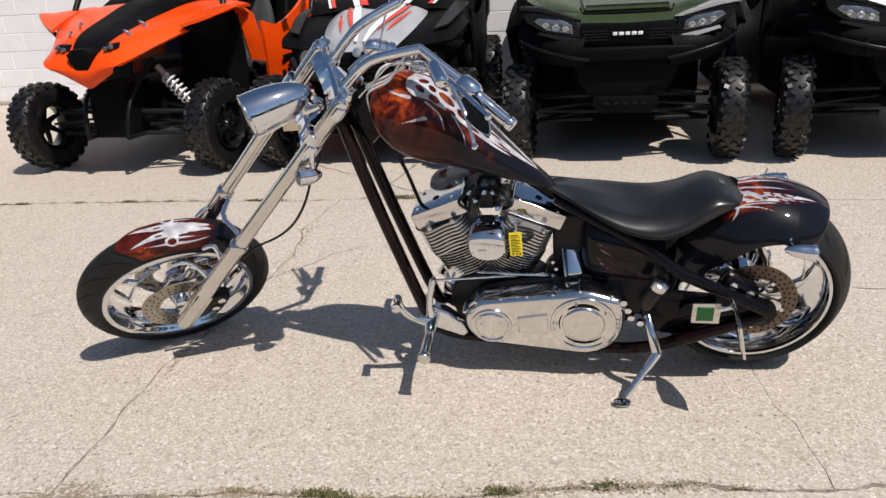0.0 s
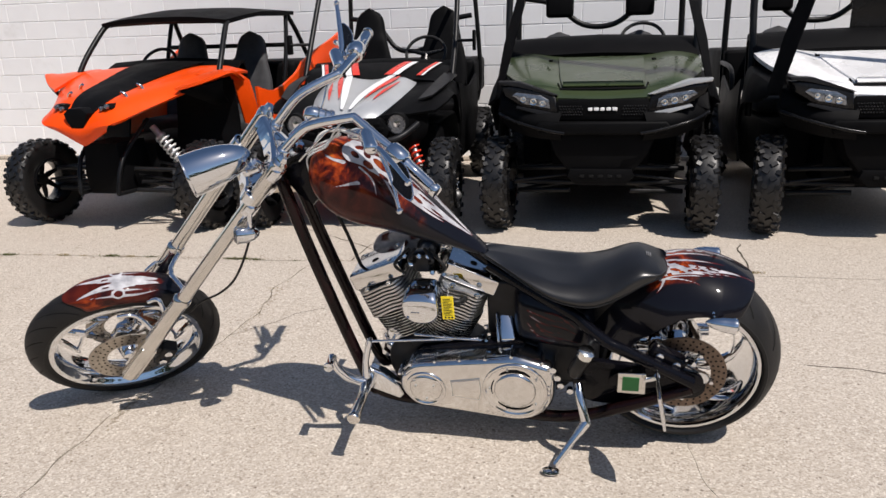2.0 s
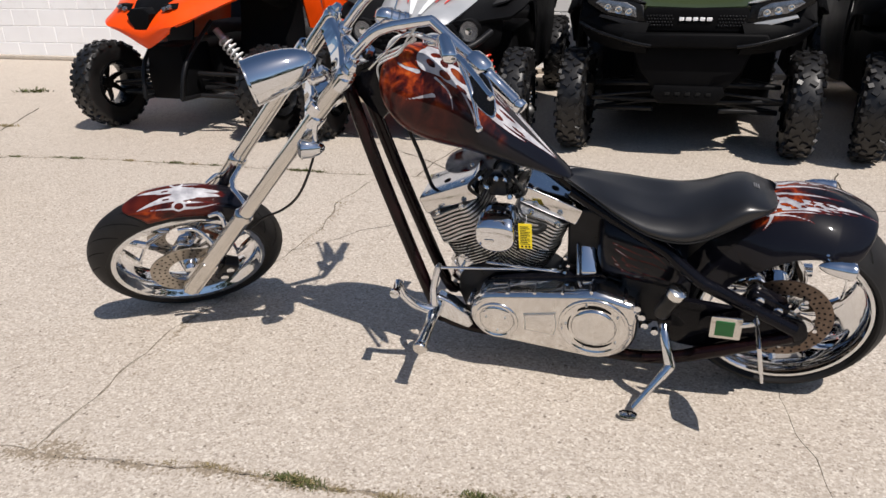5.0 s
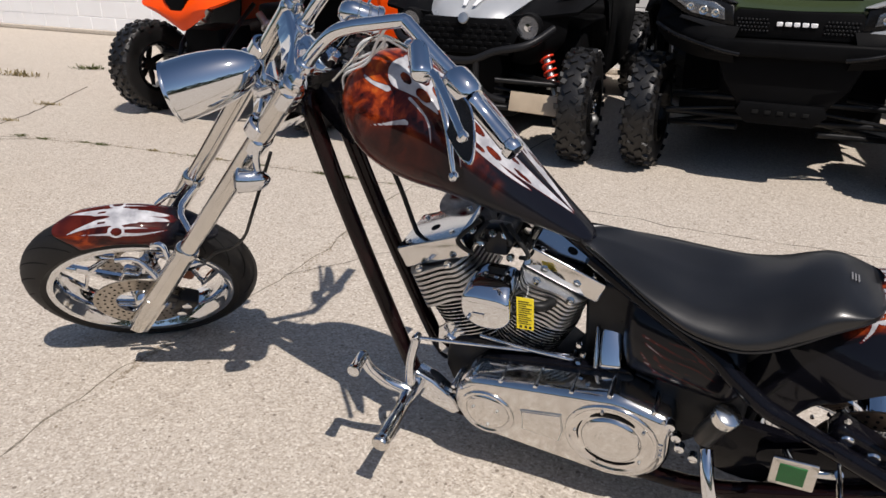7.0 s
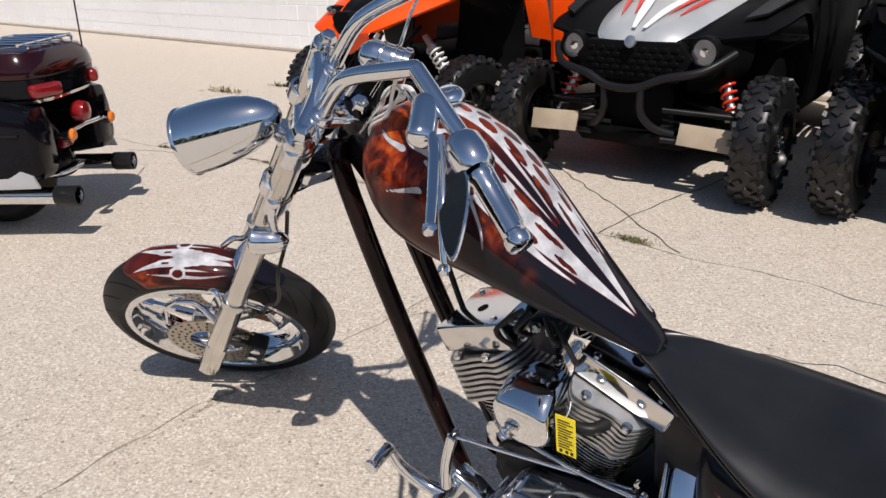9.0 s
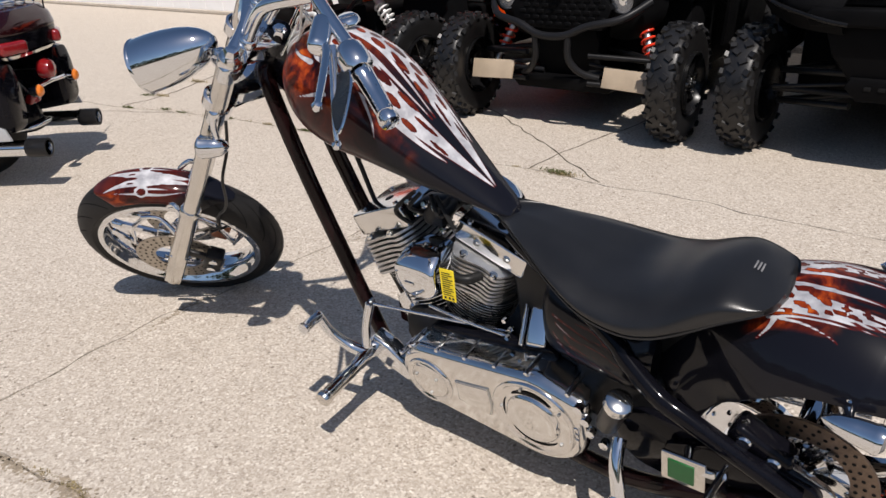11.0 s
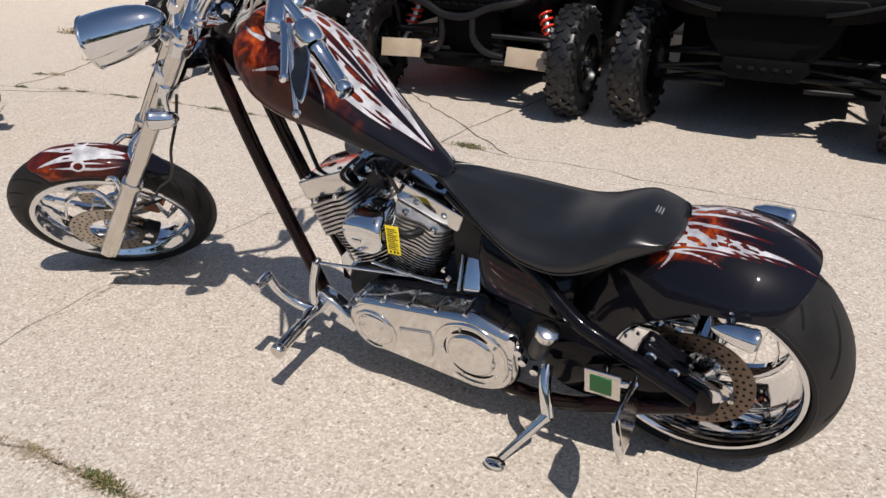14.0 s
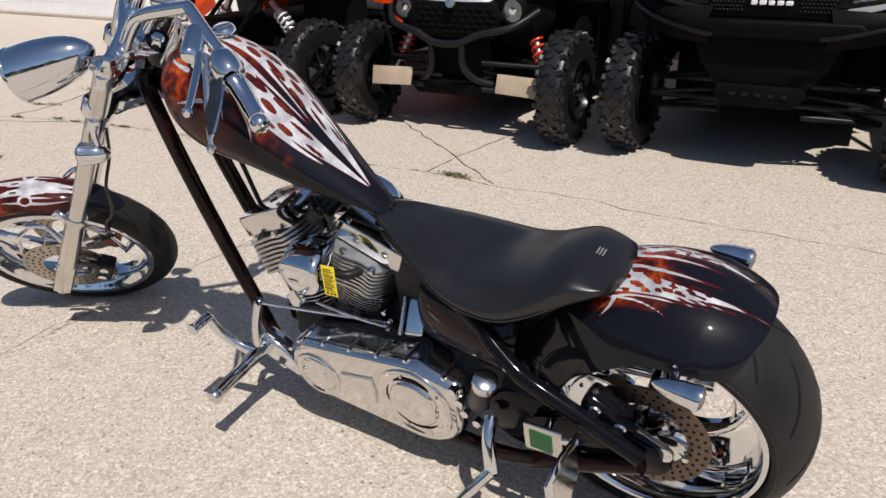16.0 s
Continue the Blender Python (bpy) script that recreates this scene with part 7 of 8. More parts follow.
def work_utv(m, mat, label, hood_label, steer=-4):
    """A wide two-seat utility vehicle with squared hood, grille bar and bench cab."""
    T = thing("side_by_side", m, label, "utility vehicle", ROWS_GROUP)
    for s in (-1, 1):
        wheel_at(T, (s * 0.690, -0.08, TY_R), s, turn=steer)
        wheel_at(T, (s * 0.690, 2.02, TY_R), s)
    suspension(T, 0.69, -0.06)
    chassis(T, 0.02, 2.5, 0.34, 0.30, 0.82)
    # lower block added so the ground under the vehicle stays dark
    chassis(T, 0.34, 2.45, 0.56, 0.22, 0.66)
    rows = []
    for y, pts in ((-0.30, ((0, 0.915), (0.20, 0.92), (0.36, 0.925), (0.41, 0.93))), (-0.22, ((0, 0.945), (0.22, 0.95), (0.39, 0.96), (0.47, 0.965))), (-0.18, ((0, 0.965), (0.23, 0.97), (0.42, 1.0), (0.54, 0.99))), (0.10, ((0, 1.005), (0.25, 1.01), (0.48, 1.055), (0.66, 1.03))),
                   (0.40, ((0, 1.055), (0.27, 1.06), (0.50, 1.10), (0.70, 1.07))), (0.64, ((0, 1.10), (0.28, 1.10), (0.52, 1.12), (0.70, 1.10)))):
        rows.append([(-x, y, z) for x, z in pts[:0:-1]] + [(x, y, z) for x, z in pts])
    hood = sheet("hood", rows, mat, T, hood_label, 0.025, 2)
    # raised centre, with a dark tube for the gap's shade at its front
    ctr = [[(x * k, y, z) for x in (-1, -0.6, 0, 0.6, 1)] for y, k, z in ((-0.205, 0.255, 0.968), (-0.195, 0.265, 0.985), (0.15, 0.29, 1.035), (0.55, 0.31, 1.098))]
    sheet("hood_bulge", ctr, mat, hood, "", 0.03, 2)
    bm = BM()
    tube(bm, [(-0.29, -0.17, 0.985), (-0.275, -0.213, 0.962), (0.275, -0.213, 0.962), (0.29, -0.17, 0.985)], 0.007, 8)
    part("panel_gap", bm, HOLLOW_SHADE, hood)
    for s in (-1, 1):
        bm = BM()
        box(bm, (s * 0.36, 0.30, 1.088), (0.030, 0.014, 0.012), None, 0.003)
        part("hood_clip", bm, PLASTIC_BLACK, hood)
    # cowl and headlamps
    sheet("cowl", [[(-0.70, 0.62, 1.10), (0, 0.62, 1.12), (0.70, 0.62, 1.10)], [(-0.71, 0.74, 1.17), (0, 0.74, 1.19), (0.71, 0.74, 1.17)], [(-0.70, 0.90, 1.18), (0, 0.90, 1.20), (0.70, 0.90, 1.18)], [(-0.68, 0.98, 0.90), (0, 1.0, 0.90), (0.68, 0.98, 0.90)]], PLASTIC_BLACK, T, "black cowl and dashboard", 0.025, 2)
    for s in (-1, 1):
        bm = BM()
        prism(bm, [(s * 0.285, 0.838), (s * 0.50, 0.868), (s * 0.63, 0.935), (s * 0.655, 0.985), (s * 0.54, 0.985), (s * 0.36, 0.950), (s * 0.30, 0.930)], -0.318, -0.10, None, 0.012)
        h = part("headlight", bm, GLOSS_PLASTIC, T, "swept headlight in a black housing")
        bm = BM()
        prism(bm, [(s * 0.335, 0.868), (s * 0.50, 0.893), (s * 0.585, 0.938), (s * 0.555, 0.955), (s * 0.40, 0.938), (s * 0.345, 0.915)], -0.326, -0.28, None, 0.008)
        part("lens", bm, LAMP_GLASS, h)
        bm = BM()
        for q, z, r in ((0.385, 0.900, 0.022), (0.445, 0.912, 0.024), (0.510, 0.928, 0.020)):
            lathe(bm, [(r, 0.0), (r * 0.9, 0.006), (r * 0.55, 0.003), (r * 0.5, 0.008), (0.001, 0.010)], 18, Matrix.Translation((s * q, -0.326, z)) @ pose(0, 0, 0, 90, 0, 0))
        pieces("reflector_cell", bm, POLISHED, h)
        # silver on the right: the sunlight on that strip is put into its colour
        bm = BM()
        prism(bm, [(s * 0.285, 0.936), (s * 0.33, 0.936), (s * 0.55, 0.988), (s * 0.665, 0.992), (s * 0.675, 1.010), (s * 0.54, 1.006)], -0.322, -0.20, None, 0.005)
        part("trim_strip", bm, GREY_PLASTIC if s < 0 else SILVER, h)
        # same lit right and dark left colours for the lower strip
        bm = BM()
        prism(bm, [(s * 0.275, 0.806), (s * 0.34, 0.812), (s * 0.56, 0.872), (s * 0.55, 0.888), (s * 0.42, 0.862), (s * 0.28, 0.834)], -0.330, -0.26, None, 0.005)
        part("lower_trim", bm, GREY_PLASTIC if s < 0 else SILVER, h)
        sheet("front_fender", [[(s * 0.42, -0.28, 0.86), (s * 0.58, -0.24, 0.89), (s * 0.70, -0.08, 0.93)], [(s * 0.54, -0.02, 0.97), (s * 0.71, 0.0, 0.985), (s * 0.79, 0.06, 0.86)], [(s * 0.62, 0.30, 1.03), (s * 0.75, 0.32, 1.03), (s * 0.81, 0.36, 0.82)], [(s * 0.66, 0.60, 1.06), (s * 0.75, 0.58, 1.03), (s * 0.79, 0.52, 0.62)]], PLASTIC_BLACK, T, "black plastic front fender", 0.02, 2)
        sheet("bumper_wing", [[(s * 0.26, -0.33, 0.84), (s * 0.48, -0.30, 0.86), (s * 0.68, -0.14, 0.90)], [(s * 0.28, -0.37, 0.76), (s * 0.50, -0.34, 0.78), (s * 0.69, -0.16, 0.82)], [(s * 0.26, -0.33, 0.66), (s * 0.46, -0.30, 0.68), (s * 0.62, -0.16, 0.72)]], PLASTIC_BLACK, T, "", 0.02, 2)
        pipe(T, [(s * 0.24, -0.40, 0.715), (s * 0.36, -0.39, 0.735), (s * 0.56, -0.33, 0.785), (s * 0.68, -0.20, 0.825)], 0.011, 4, GLOSS_PLASTIC, "front_guard")
        sheet("door", [[(s * 0.78, 0.60, 0.98), (s * 0.79, 0.95, 0.86), (s * 0.78, 1.35, 0.96)], [(s * 0.79, 0.60, 0.66), (s * 0.80, 0.95, 0.62), (s * 0.79, 1.35, 0.66)], [(s * 0.75, 0.64, 0.36), (s * 0.76, 0.95, 0.34), (s * 0.75, 1.35, 0.36)]], GREY_PLASTIC, T, "dark grey half door", 0.02, 2)
        pipe(T, [(s * 0.70, 0.64, 0.70), (s * 0.70, 0.68, 1.15), (s * 0.70, 0.76, 1.55), (s * 0.68, 0.86, 1.90), (s * 0.66, 0.98, 1.95)], 0.026)
        pipe(T, [(s * 0.64, 1.02, 1.95), (s * 0.68, 1.60, 1.96), (s * 0.70, 1.72, 1.85), (s * 0.71, 1.75, 1.2), (s * 0.70, 1.75, 0.7)], 0.026)
        pipe(T, [(s * 0.74, 0.98, 0.50), (s * 0.765, 0.98, 0.86), (s * 0.76, 1.10, 1.02), (s * 0.74, 1.62, 1.05)], 0.018, 4, None, "door_bar")
        bucket_seat(T, s * 0.34, 1.46, 0.78, GREY_SEAT, 0.56, 10)
        bm = BM()
        box(bm, (s * 0.34, 1.60, 1.56), (0.24, 0.07, 0.20), None, 0.035, 4)
        part("headrest", bm, PLASTIC_BLACK, T, "black headrest")
    pipe(T, [(-0.70, 1.73, 1.64), (-0.40, 1.72, 1.58), (-0.14, 1.71, 1.40), (0.14, 1.71, 1.40), (0.40, 1.72, 1.58), (0.70, 1.73, 1.64)], 0.024, 5)
    pipe(T, [(-0.64, 1.04, 1.95), (0.64, 1.04, 1.95)], 0.024, 2)
    steering_wheel(T, 0.33, 1.00, 1.26)
    # grille and bumper
    bm = BM()
    prism(bm, [(-0.28, 0.79), (0.28, 0.79), (0.30, 0.90), (0.28, 0.925), (-0.28, 0.925), (-0.30, 0.90)], -0.320, -0.20, None, 0.010)
    g = part("grille", bm, PLASTIC_BLACK, T, "black grille with a plain pale bar badge")
    bm = BM()
    for i in range(9):
        for k in range(4):
            for s in (-1, 1):
                box(bm, (s * (0.130 + 0.017 * i + 0.008 * (k % 2)), -0.323, 0.826 + 0.018 * k), (0.011, 0.008, 0.010), None, 0.002, 1)
    tagged(part("grille_mesh", bm, GREY_PLASTIC, g), kind="stuff")
    bm = BM()
    for i, w in enumerate((0.030, 0.034, 0.030, 0.032, 0.034)):
        box(bm, (-0.078 + 0.039 * i, -0.325, 0.862), (w - 0.002, 0.010, 0.021), None, 0.003, 1)
    pieces("badge_bar", bm, WHITE_DECAL, g, "plain pale badge bar")
    bm = BM()
    prism(bm, [(-0.40, 0.70), (0.40, 0.70), (0.43, 0.75), (0.40, 0.785), (-0.40, 0.785), (-0.43, 0.75)], -0.375, -0.25, None, 0.015, 3)
    part("bumper_beam", bm, PLASTIC_BLACK, T, "black bumper beam")
    bm = BM()
    prism(bm, [(-0.19, 0.42), (0.19, 0.42), (0.30, 0.56), (0.35, 0.70), (-0.35, 0.70), (-0.30, 0.56)], -0.31, -0.05, None, 0.02)
    part("front_cover", bm, PLASTIC_BLACK, T, "black lower front cover")
    bm = BM()
    prism(bm, [(-0.16, 0.36), (0.16, 0.36), (0.22, 0.42), (0.20, 0.47), (-0.20, 0.47), (-0.22, 0.42)], -0.335, 0.02, None, 0.012)
    sk = part("skid_plate", bm, PLASTIC_BLACK, T, "dark skid plate with slots")
    # slots are bars on the plate, coloured dark like shaded openings
    bm = BM()
    for x in (-0.12, -0.06, 0.0, 0.06, 0.12):
        box(bm, (x, -0.338, 0.425), (0.032, 0.006, 0.022), None, 0.004, 1)
    pieces("slot", bm, HOLLOW_SHADE, sk)
    bm = BM()
    box(bm, (0, 2.10, 0.98), (1.44, 0.95, 0.34), None, 0.03, 3)
    part("cargo_bed", bm, PLASTIC_BLACK, T, "black cargo bed")
    # the upper body stands taller than its first plan
    for o in T.children_recursive:
        if o.name.split(".")[0] in ("hood", "hood_bulge", "panel_gap", "hood_clip", "cowl", "headlight", "lens", "trim_strip"):
            for v in o.data.vertices:
                if v.co.z > 0.88:
                    v.co.z = 0.88 + (v.co.z - 0.88) * 1.28
    return T


green = work_utv(Matrix.Translation((1.115, 5.18, 0)) @ pose(0, 0, 0, 0, 0, -5), GREEN, "olive green utility side-by-side with black bumper and cage", "olive green plastic hood")
white = work_utv(Matrix.Translation((2.90, 5.02, 0)) @ pose(0, 0, 0, 0, 0, -5), WHITE_BODY, "white utility side-by-side with black bumper and cage", "white plastic hood", -12)
bm = BM()
box(bm, (0.36, 0.86, 1.58), (0.72, 0.014, 0.56), None, 0.004)
part("windscreen", bm, GLOSS_PLASTIC, white, "dark tinted half windscreen")
bm = BM()
tube(bm, [(0.0, 0.85, 1.29), (0.72, 0.85, 1.29)], 0.010, 10)
part("screen_edge", bm, WHITE_DECAL, white)

# ---- touring motorcycle at the edge of the yard, tail towards the chopper ----
TM = Matrix(((-0.530, -0.848, 0, -3.12), (0.848, -0.530, 0, 3.08), (0, 0, 1, 0), (0, 0, 0, 1)))      # x: its right side, y: ahead
T = thing("touring_motorcycle", TM, "black and maroon touring motorcycle with top case and saddlebags", "motorcycle")
AX = Matrix.Translation((0, 0.22, 0.315)) @ Matrix(((0, 0, 1, 0), (1, 0, 0, 0), (0, 1, 0, 0), (0, 0, 0, 1)))
bm = BM()
lathe(bm, tyre_profile(0.315, 0.215, 0.16, 0.035), 56, AX, True)
w = part("rear_wheel", bm, RUBBER, T, "black road tyre")
bm = BM()
rim_ring(bm, 0.21, 0.11, AX)
for i in range(9):
    spoke_blade(bm, 0.03, 0.20, 0.2, 0.014, 0.008, 0.012, AX, 2 * math.pi * i / 9)
part("rim", bm, CHROME, w)
bm = BM()
AF = Matrix.Translation((0, 1.85, 0.315)) @ Matrix(((0, 0, 1, 0), (1, 0, 0, 0), (0, 1, 0, 0), (0, 0, 0, 1)))
lathe(bm, tyre_profile(0.315, 0.225, 0.13, 0.035), 48, AF, True)
w = part("front_wheel", bm, RUBBER, T, "black road tyre")
for s in (-1, 1):
    pipe(T, [(s * 0.10, 1.85, 0.315), (s * 0.11, 1.45, 1.02)], 0.026, 2, CHROME, "fork_tube")
    # saddlebag
    bm = BM()
    rings = []
    for y, hw, z0, z1, dx in ((-0.26, 0.075, 0.36, 0.60, 0.0), (-0.24, 0.10, 0.33, 0.66, 0.0), (-0.10, 0.115, 0.31, 0.70, 0.0), (0.15, 0.12, 0.31, 0.71, 0.0), (0.36, 0.115, 0.34, 0.70, 0.0), (0.42, 0.09, 0.38, 0.66, 0.0)):
        rings.append([(s * 0.30 + hw * c, y, (z0 + z1) / 2 + (z1 - z0) / 2 * sn) for c, sn in (ssq(2 * math.pi * k / 32, 0.45) for k in range(32))])
    loft(bm, rings)
    bag = part("saddlebag", bm, BLACK_GLOSS, T, "gloss black hard saddlebag")
    bm = BM()
    loft(bm, [[(s * 0.30 + 0.118 * c, y, 0.555 + 0.006 * sn) for c, sn in (ssq(2 * math.pi * k / 24, 0.45) for k in range(24))] for y in (-0.20, 0.36)])
    part("lid_seam", bm, GREY_PLASTIC, bag)
    bm = BM()
    prism(bm, [(-0.24, 0.30), (0.45, 0.29), (0.45, 0.40), (0.10, 0.46), (-0.10, 0.43), (-0.22, 0.36)], 0.0, 0.02, Matrix.Translation((s * 0.405 + (0 if s > 0 else 0.0), 0, 0)) @ Matrix(((0, 1, 0, 0), (1, 0, 0, 0), (0, 0, 1, 0), (0, 0, 0, 1))), 0.006)
    part("lower_panel", bm, SILVER, bag, "silver lower bag panel")
    bm = BM()
    m = frame_to(V(s * 0.30, 0.60, 0.245), V(s * 0.31, -0.36, 0.235))
    lathe(bm, [(0.036, 0.0), (0.044, 0.05), (0.044, 0.90), (0.046, 0.92), (0.048, 0.96), (0.040, 0.962), (0.036, 0.94), (0.034, 0.10)], 24, m, True)
    ex = part("muffler", bm, CHROME, T, "chrome muffler with black tip")
    bm = BM()
    lathe(bm, [(0.047, 0.86), (0.050, 0.865), (0.050, 0.968), (0.042, 0.970), (0.038, 0.93), (0.036, 0.87)], 24, m, True)
    part("tip", bm, BLACK_METAL, ex)
    bm = BM()
    lathe(bm, [(0.001, -0.02), (0.020, -0.018), (0.032, 0.0), (0.034, 0.03), (0.001, 0.034)], 20, Matrix.Translation((s * 0.205, -0.31, 0.51)) @ pose(0, 0, 0, 90, 0, 0))
    sg = part("turn_signal", bm, CHROME, T)
    bm = BM()
    lathe(bm, [(0.032, 0.034), (0.022, 0.046), (0.001, 0.050)], 20, Matrix.Translation((s * 0.205, -0.31, 0.51)) @ pose(0, 0, 0, 90, 0, 0))
    part("lens", bm, AMBER_LENS, sg)
    bm = BM()
    tube(bm, [(0, -0.30, 0.52), (s * 0.205, -0.30, 0.51)], 0.012, 10)
    part("stalk", bm, CHROME, sg)
# rear fender, tail lamp, bumper strip
bm = BM()
rows_o = []
for k in range(22):
    a = radians(-8 + 138 * k / 21)
    o, i = [], []
    for j in range(17):
        u = j / 8 - 1
        x, d = 0.105 * math.sin(u * math.pi / 2), 0.05 * (1 - math.cos(u * math.pi / 2)) + 0.05 * max(0, abs(u) - 0.7)
        for lst, r in ((o, 0.41), (i, 0.405)):
            lst.append((x, 0.22 - (r - d) * math.cos(a), 0.315 + (r - d) * math.sin(a)))
    rows_o.append(o + i[::-1])
loft(bm, rows_o)
part("rear_fender", bm, BLACK_GLOSS, T, "gloss black rear fender")
bm = BM()
box(bm, (0, -0.185, 0.43), (0.11, 0.045, 0.055), Matrix.Translation((0, -0.185, 0.43)) @ pose(0, 0, 0, 22, 0, 0) @ Matrix.Translation((0, 0.185, -0.43)), 0.015, 3)
part("fender_lamp", bm, RED_LENS, T, "red fender lamp")
bm = BM()
tube(bm, [(-0.13, -0.07, 0.28), (-0.10, -0.185, 0.29), (0, -0.215, 0.295), (0.10, -0.185, 0.29), (0.13, -0.07, 0.28)], 0.012, 10, 5)
part("fender_trim", bm, CHROME, T)
bm = BM()
lathe(bm, [(0.05, 0.0), (0.055, 0.03), (0.045, 0.06), (0.001, 0.07)], 24, Matrix.Translation((0, -0.27, 0.585)) @ pose(0, 0, 0, 90, 0, 0))
part("tail_lamp", bm, RED_LENS, T, "round red tail lamp")
# top case
bm = BM()
rings = []
for z, a, b in ((0.66, 0.20, 0.16), (0.6711, 0.27, 0.21), (0.7044, 0.315, 0.245), (0.7784, 0.325, 0.255), (0.7895, 0.325, 0.255)):
    rings.append([(a * c, -0.05 + b * s, z) for c, s in (ssq(2 * math.pi * k / 48, 0.5) for k in range(48))])
loft(bm, rings)
case = part("top_case", bm, BLACK_GLOSS, T, "gloss black top case")
bm = BM()
rings = []
for z, a, b in ((0.7932, 0.325, 0.255), (0.8043, 0.328, 0.258), (0.8598, 0.318, 0.245), (0.9042, 0.285, 0.215), (0.919, 0.22, 0.16)):
    rings.append([(a * c, -0.05 + b * s, z) for c, s in (ssq(2 * math.pi * k / 48, 0.5) for k in range(48))])
loft(bm, rings)
part("lid", bm, MAROON, case, "dark maroon lid")
for s in (-1, 1):
    bm = BM()
    box(bm, (s * 0.235, -0.280, 0.734), (0.16, 0.05, 0.065), Matrix.Translation((s * 0.235, -0.28, 0.734)) @ pose(0, 0, 0, 0, 0, s * 24) @ Matrix.Translation((-s * 0.235, 0.28, -0.734)), 0.018, 3)
    part("case_lamp", bm, RED_LENS, case, "red wrap-round lamp")
bm = BM()
loft(bm, [[(a * c, -0.05 + b * s, z) for c, s in (ssq(2 * math.pi * k / 48, 0.5) for k in range(48))] for z, a, b in ((0.6763, 0.298, 0.232), (0.6933, 0.312, 0.244))])
part("case_trim", bm, CHROME_WORN, case)
bm = BM()
for x in (-0.20, -0.10, 0.0, 0.10, 0.20):
    tube(bm, [(x, -0.22, 0.9153), (x, -0.20, 0.9375), (x, 0.08, 0.9375), (x, 0.10, 0.9153)], 0.007, 8, 3)
for y in (-0.20, 0.08):
    tube(bm, [(-0.24, y, 0.9375), (0.24, y, 0.9375)], 0.008, 8)
part("luggage_rack", bm, CHROME, case, "chrome luggage rack")
pipe(case, [(0.20, -0.27, 0.86), (0.21, -0.28, 1.25)], 0.004, 0, BLACK_METAL, "aerial")
# seat and body ahead
bm = BM()
loft(bm, [[(w2 * c, y, zc + h * sn) for c, sn in (ssq(2 * math.pi * k / 28, 0.7) for k in range(28))] for y, w2, zc, h in ((0.20, 0.15, 0.84, 0.05), (0.26, 0.19, 0.82, 0.08), (0.50, 0.19, 0.78, 0.07), (0.62, 0.19, 0.72, 0.06), (0.85, 0.16, 0.70, 0.06), (0.95, 0.08, 0.72, 0.04))])
part("seat", bm, VINYL, T, "black two-up seat")
bm = BM()
loft(bm, [[(w2 * c, y, zc + h * sn) for c, sn in (ssq(2 * math.pi * k / 28, 0.8) for k in range(28))] for y, w2, zc, h in ((0.90, 0.06, 0.80, 0.06), (1.0, 0.13, 0.84, 0.10), (1.2, 0.16, 0.88, 0.12), (1.38, 0.12, 0.92, 0.10), (1.45, 0.05, 0.95, 0.05))])
part("fuel_tank", bm, MAROON, T, "maroon tank")
bm = BM()
box(bm, (0, 0.95, 0.42), (0.36, 0.62, 0.46), None, 0.08, 3)
part("engine", bm, CAST, T)
bm = BM()
tube(bm, [(-0.16, 0.80, 0.26), (-0.30, 0.84, 0.03), (-0.33, 0.86, 0.012)], [0.014, 0.011, 0.018], 10, 3)
part("side_stand", bm, CHROME, T)

# ---- ground: worn concrete slabs over dirt ----
bm = BM()
grid(bm, [[(x, y, -0.014) for x in (-400, -40, 40, 400)] for y in (-400, -40, 40, 400)])
ground = part("ground", bm, DIRT)
tagged(ground, "bare dirt under and round the concrete yard", "ground", kind="structure")


def wobble(pts, step=0.06, amp=0.010, seed=0.0):
    """A polyline made uneven, as a worn joint is."""
    out = []
    for (ax, ay), (bx, by) in zip(pts, pts[1:]):
        n = max(1, int(math.hypot(bx - ax, by - ay) / step))
        for k in range(n):
            t = k / n
            x, y = ax + (bx - ax) * t, ay + (by - ay) * t
            d = V(x * 7, y * 7, seed)
            out.append((x + amp * noise.noise(d), y + amp * noise.noise(d + V(31, 7, 0))))
    return out + [pts[-1]]


J_NEAR = wobble([(-30, 2.0), (-6, 1.75), (-0.82, 1.63), (-0.49, 1.645), (-0.26, 1.628), (0.04, 1.615), (0.25, 1.650), (0.53, 1.675), (1.13, 1.66), (1.62, 1.70), (6, 1.65), (30, 1.4)], 0.05, 0.022)
J_FAR = wobble([(-30, 4.9), (-4.05, 4.36), (-3.5, 4.42), (-2.9, 4.46), (-2.22, 4.42), (-1.50, 4.38), (-0.87, 4.32), (-0.55, 4.33), (-0.32, 4.31), (-0.06, 4.25), (0.43, 4.24), (0.60, 4.17), (1.85, 4.05), (2.6, 3.99), (30, 2.5)], 0.06, 0.020, 3.0)
C_A = wobble([(-1.05, 1.63), (-1.035, 1.89), (-1.01, 2.36), (-0.985, 2.43), (-0.91, 2.75), (-0.845, 3.11), (-0.80, 3.44), (-0.835, 3.82), (-0.755, 4.23), (-0.74, 4.33)], 0.04, 0.022, 5.0)
C_R = wobble([(1.14, 1.66), (1.125, 1.98), (1.12, 2.07), (1.10, 2.24), (1.25, 3.0), (1.60, 3.6), (1.85, 4.07)], 0.04, 0.022, 9.0)


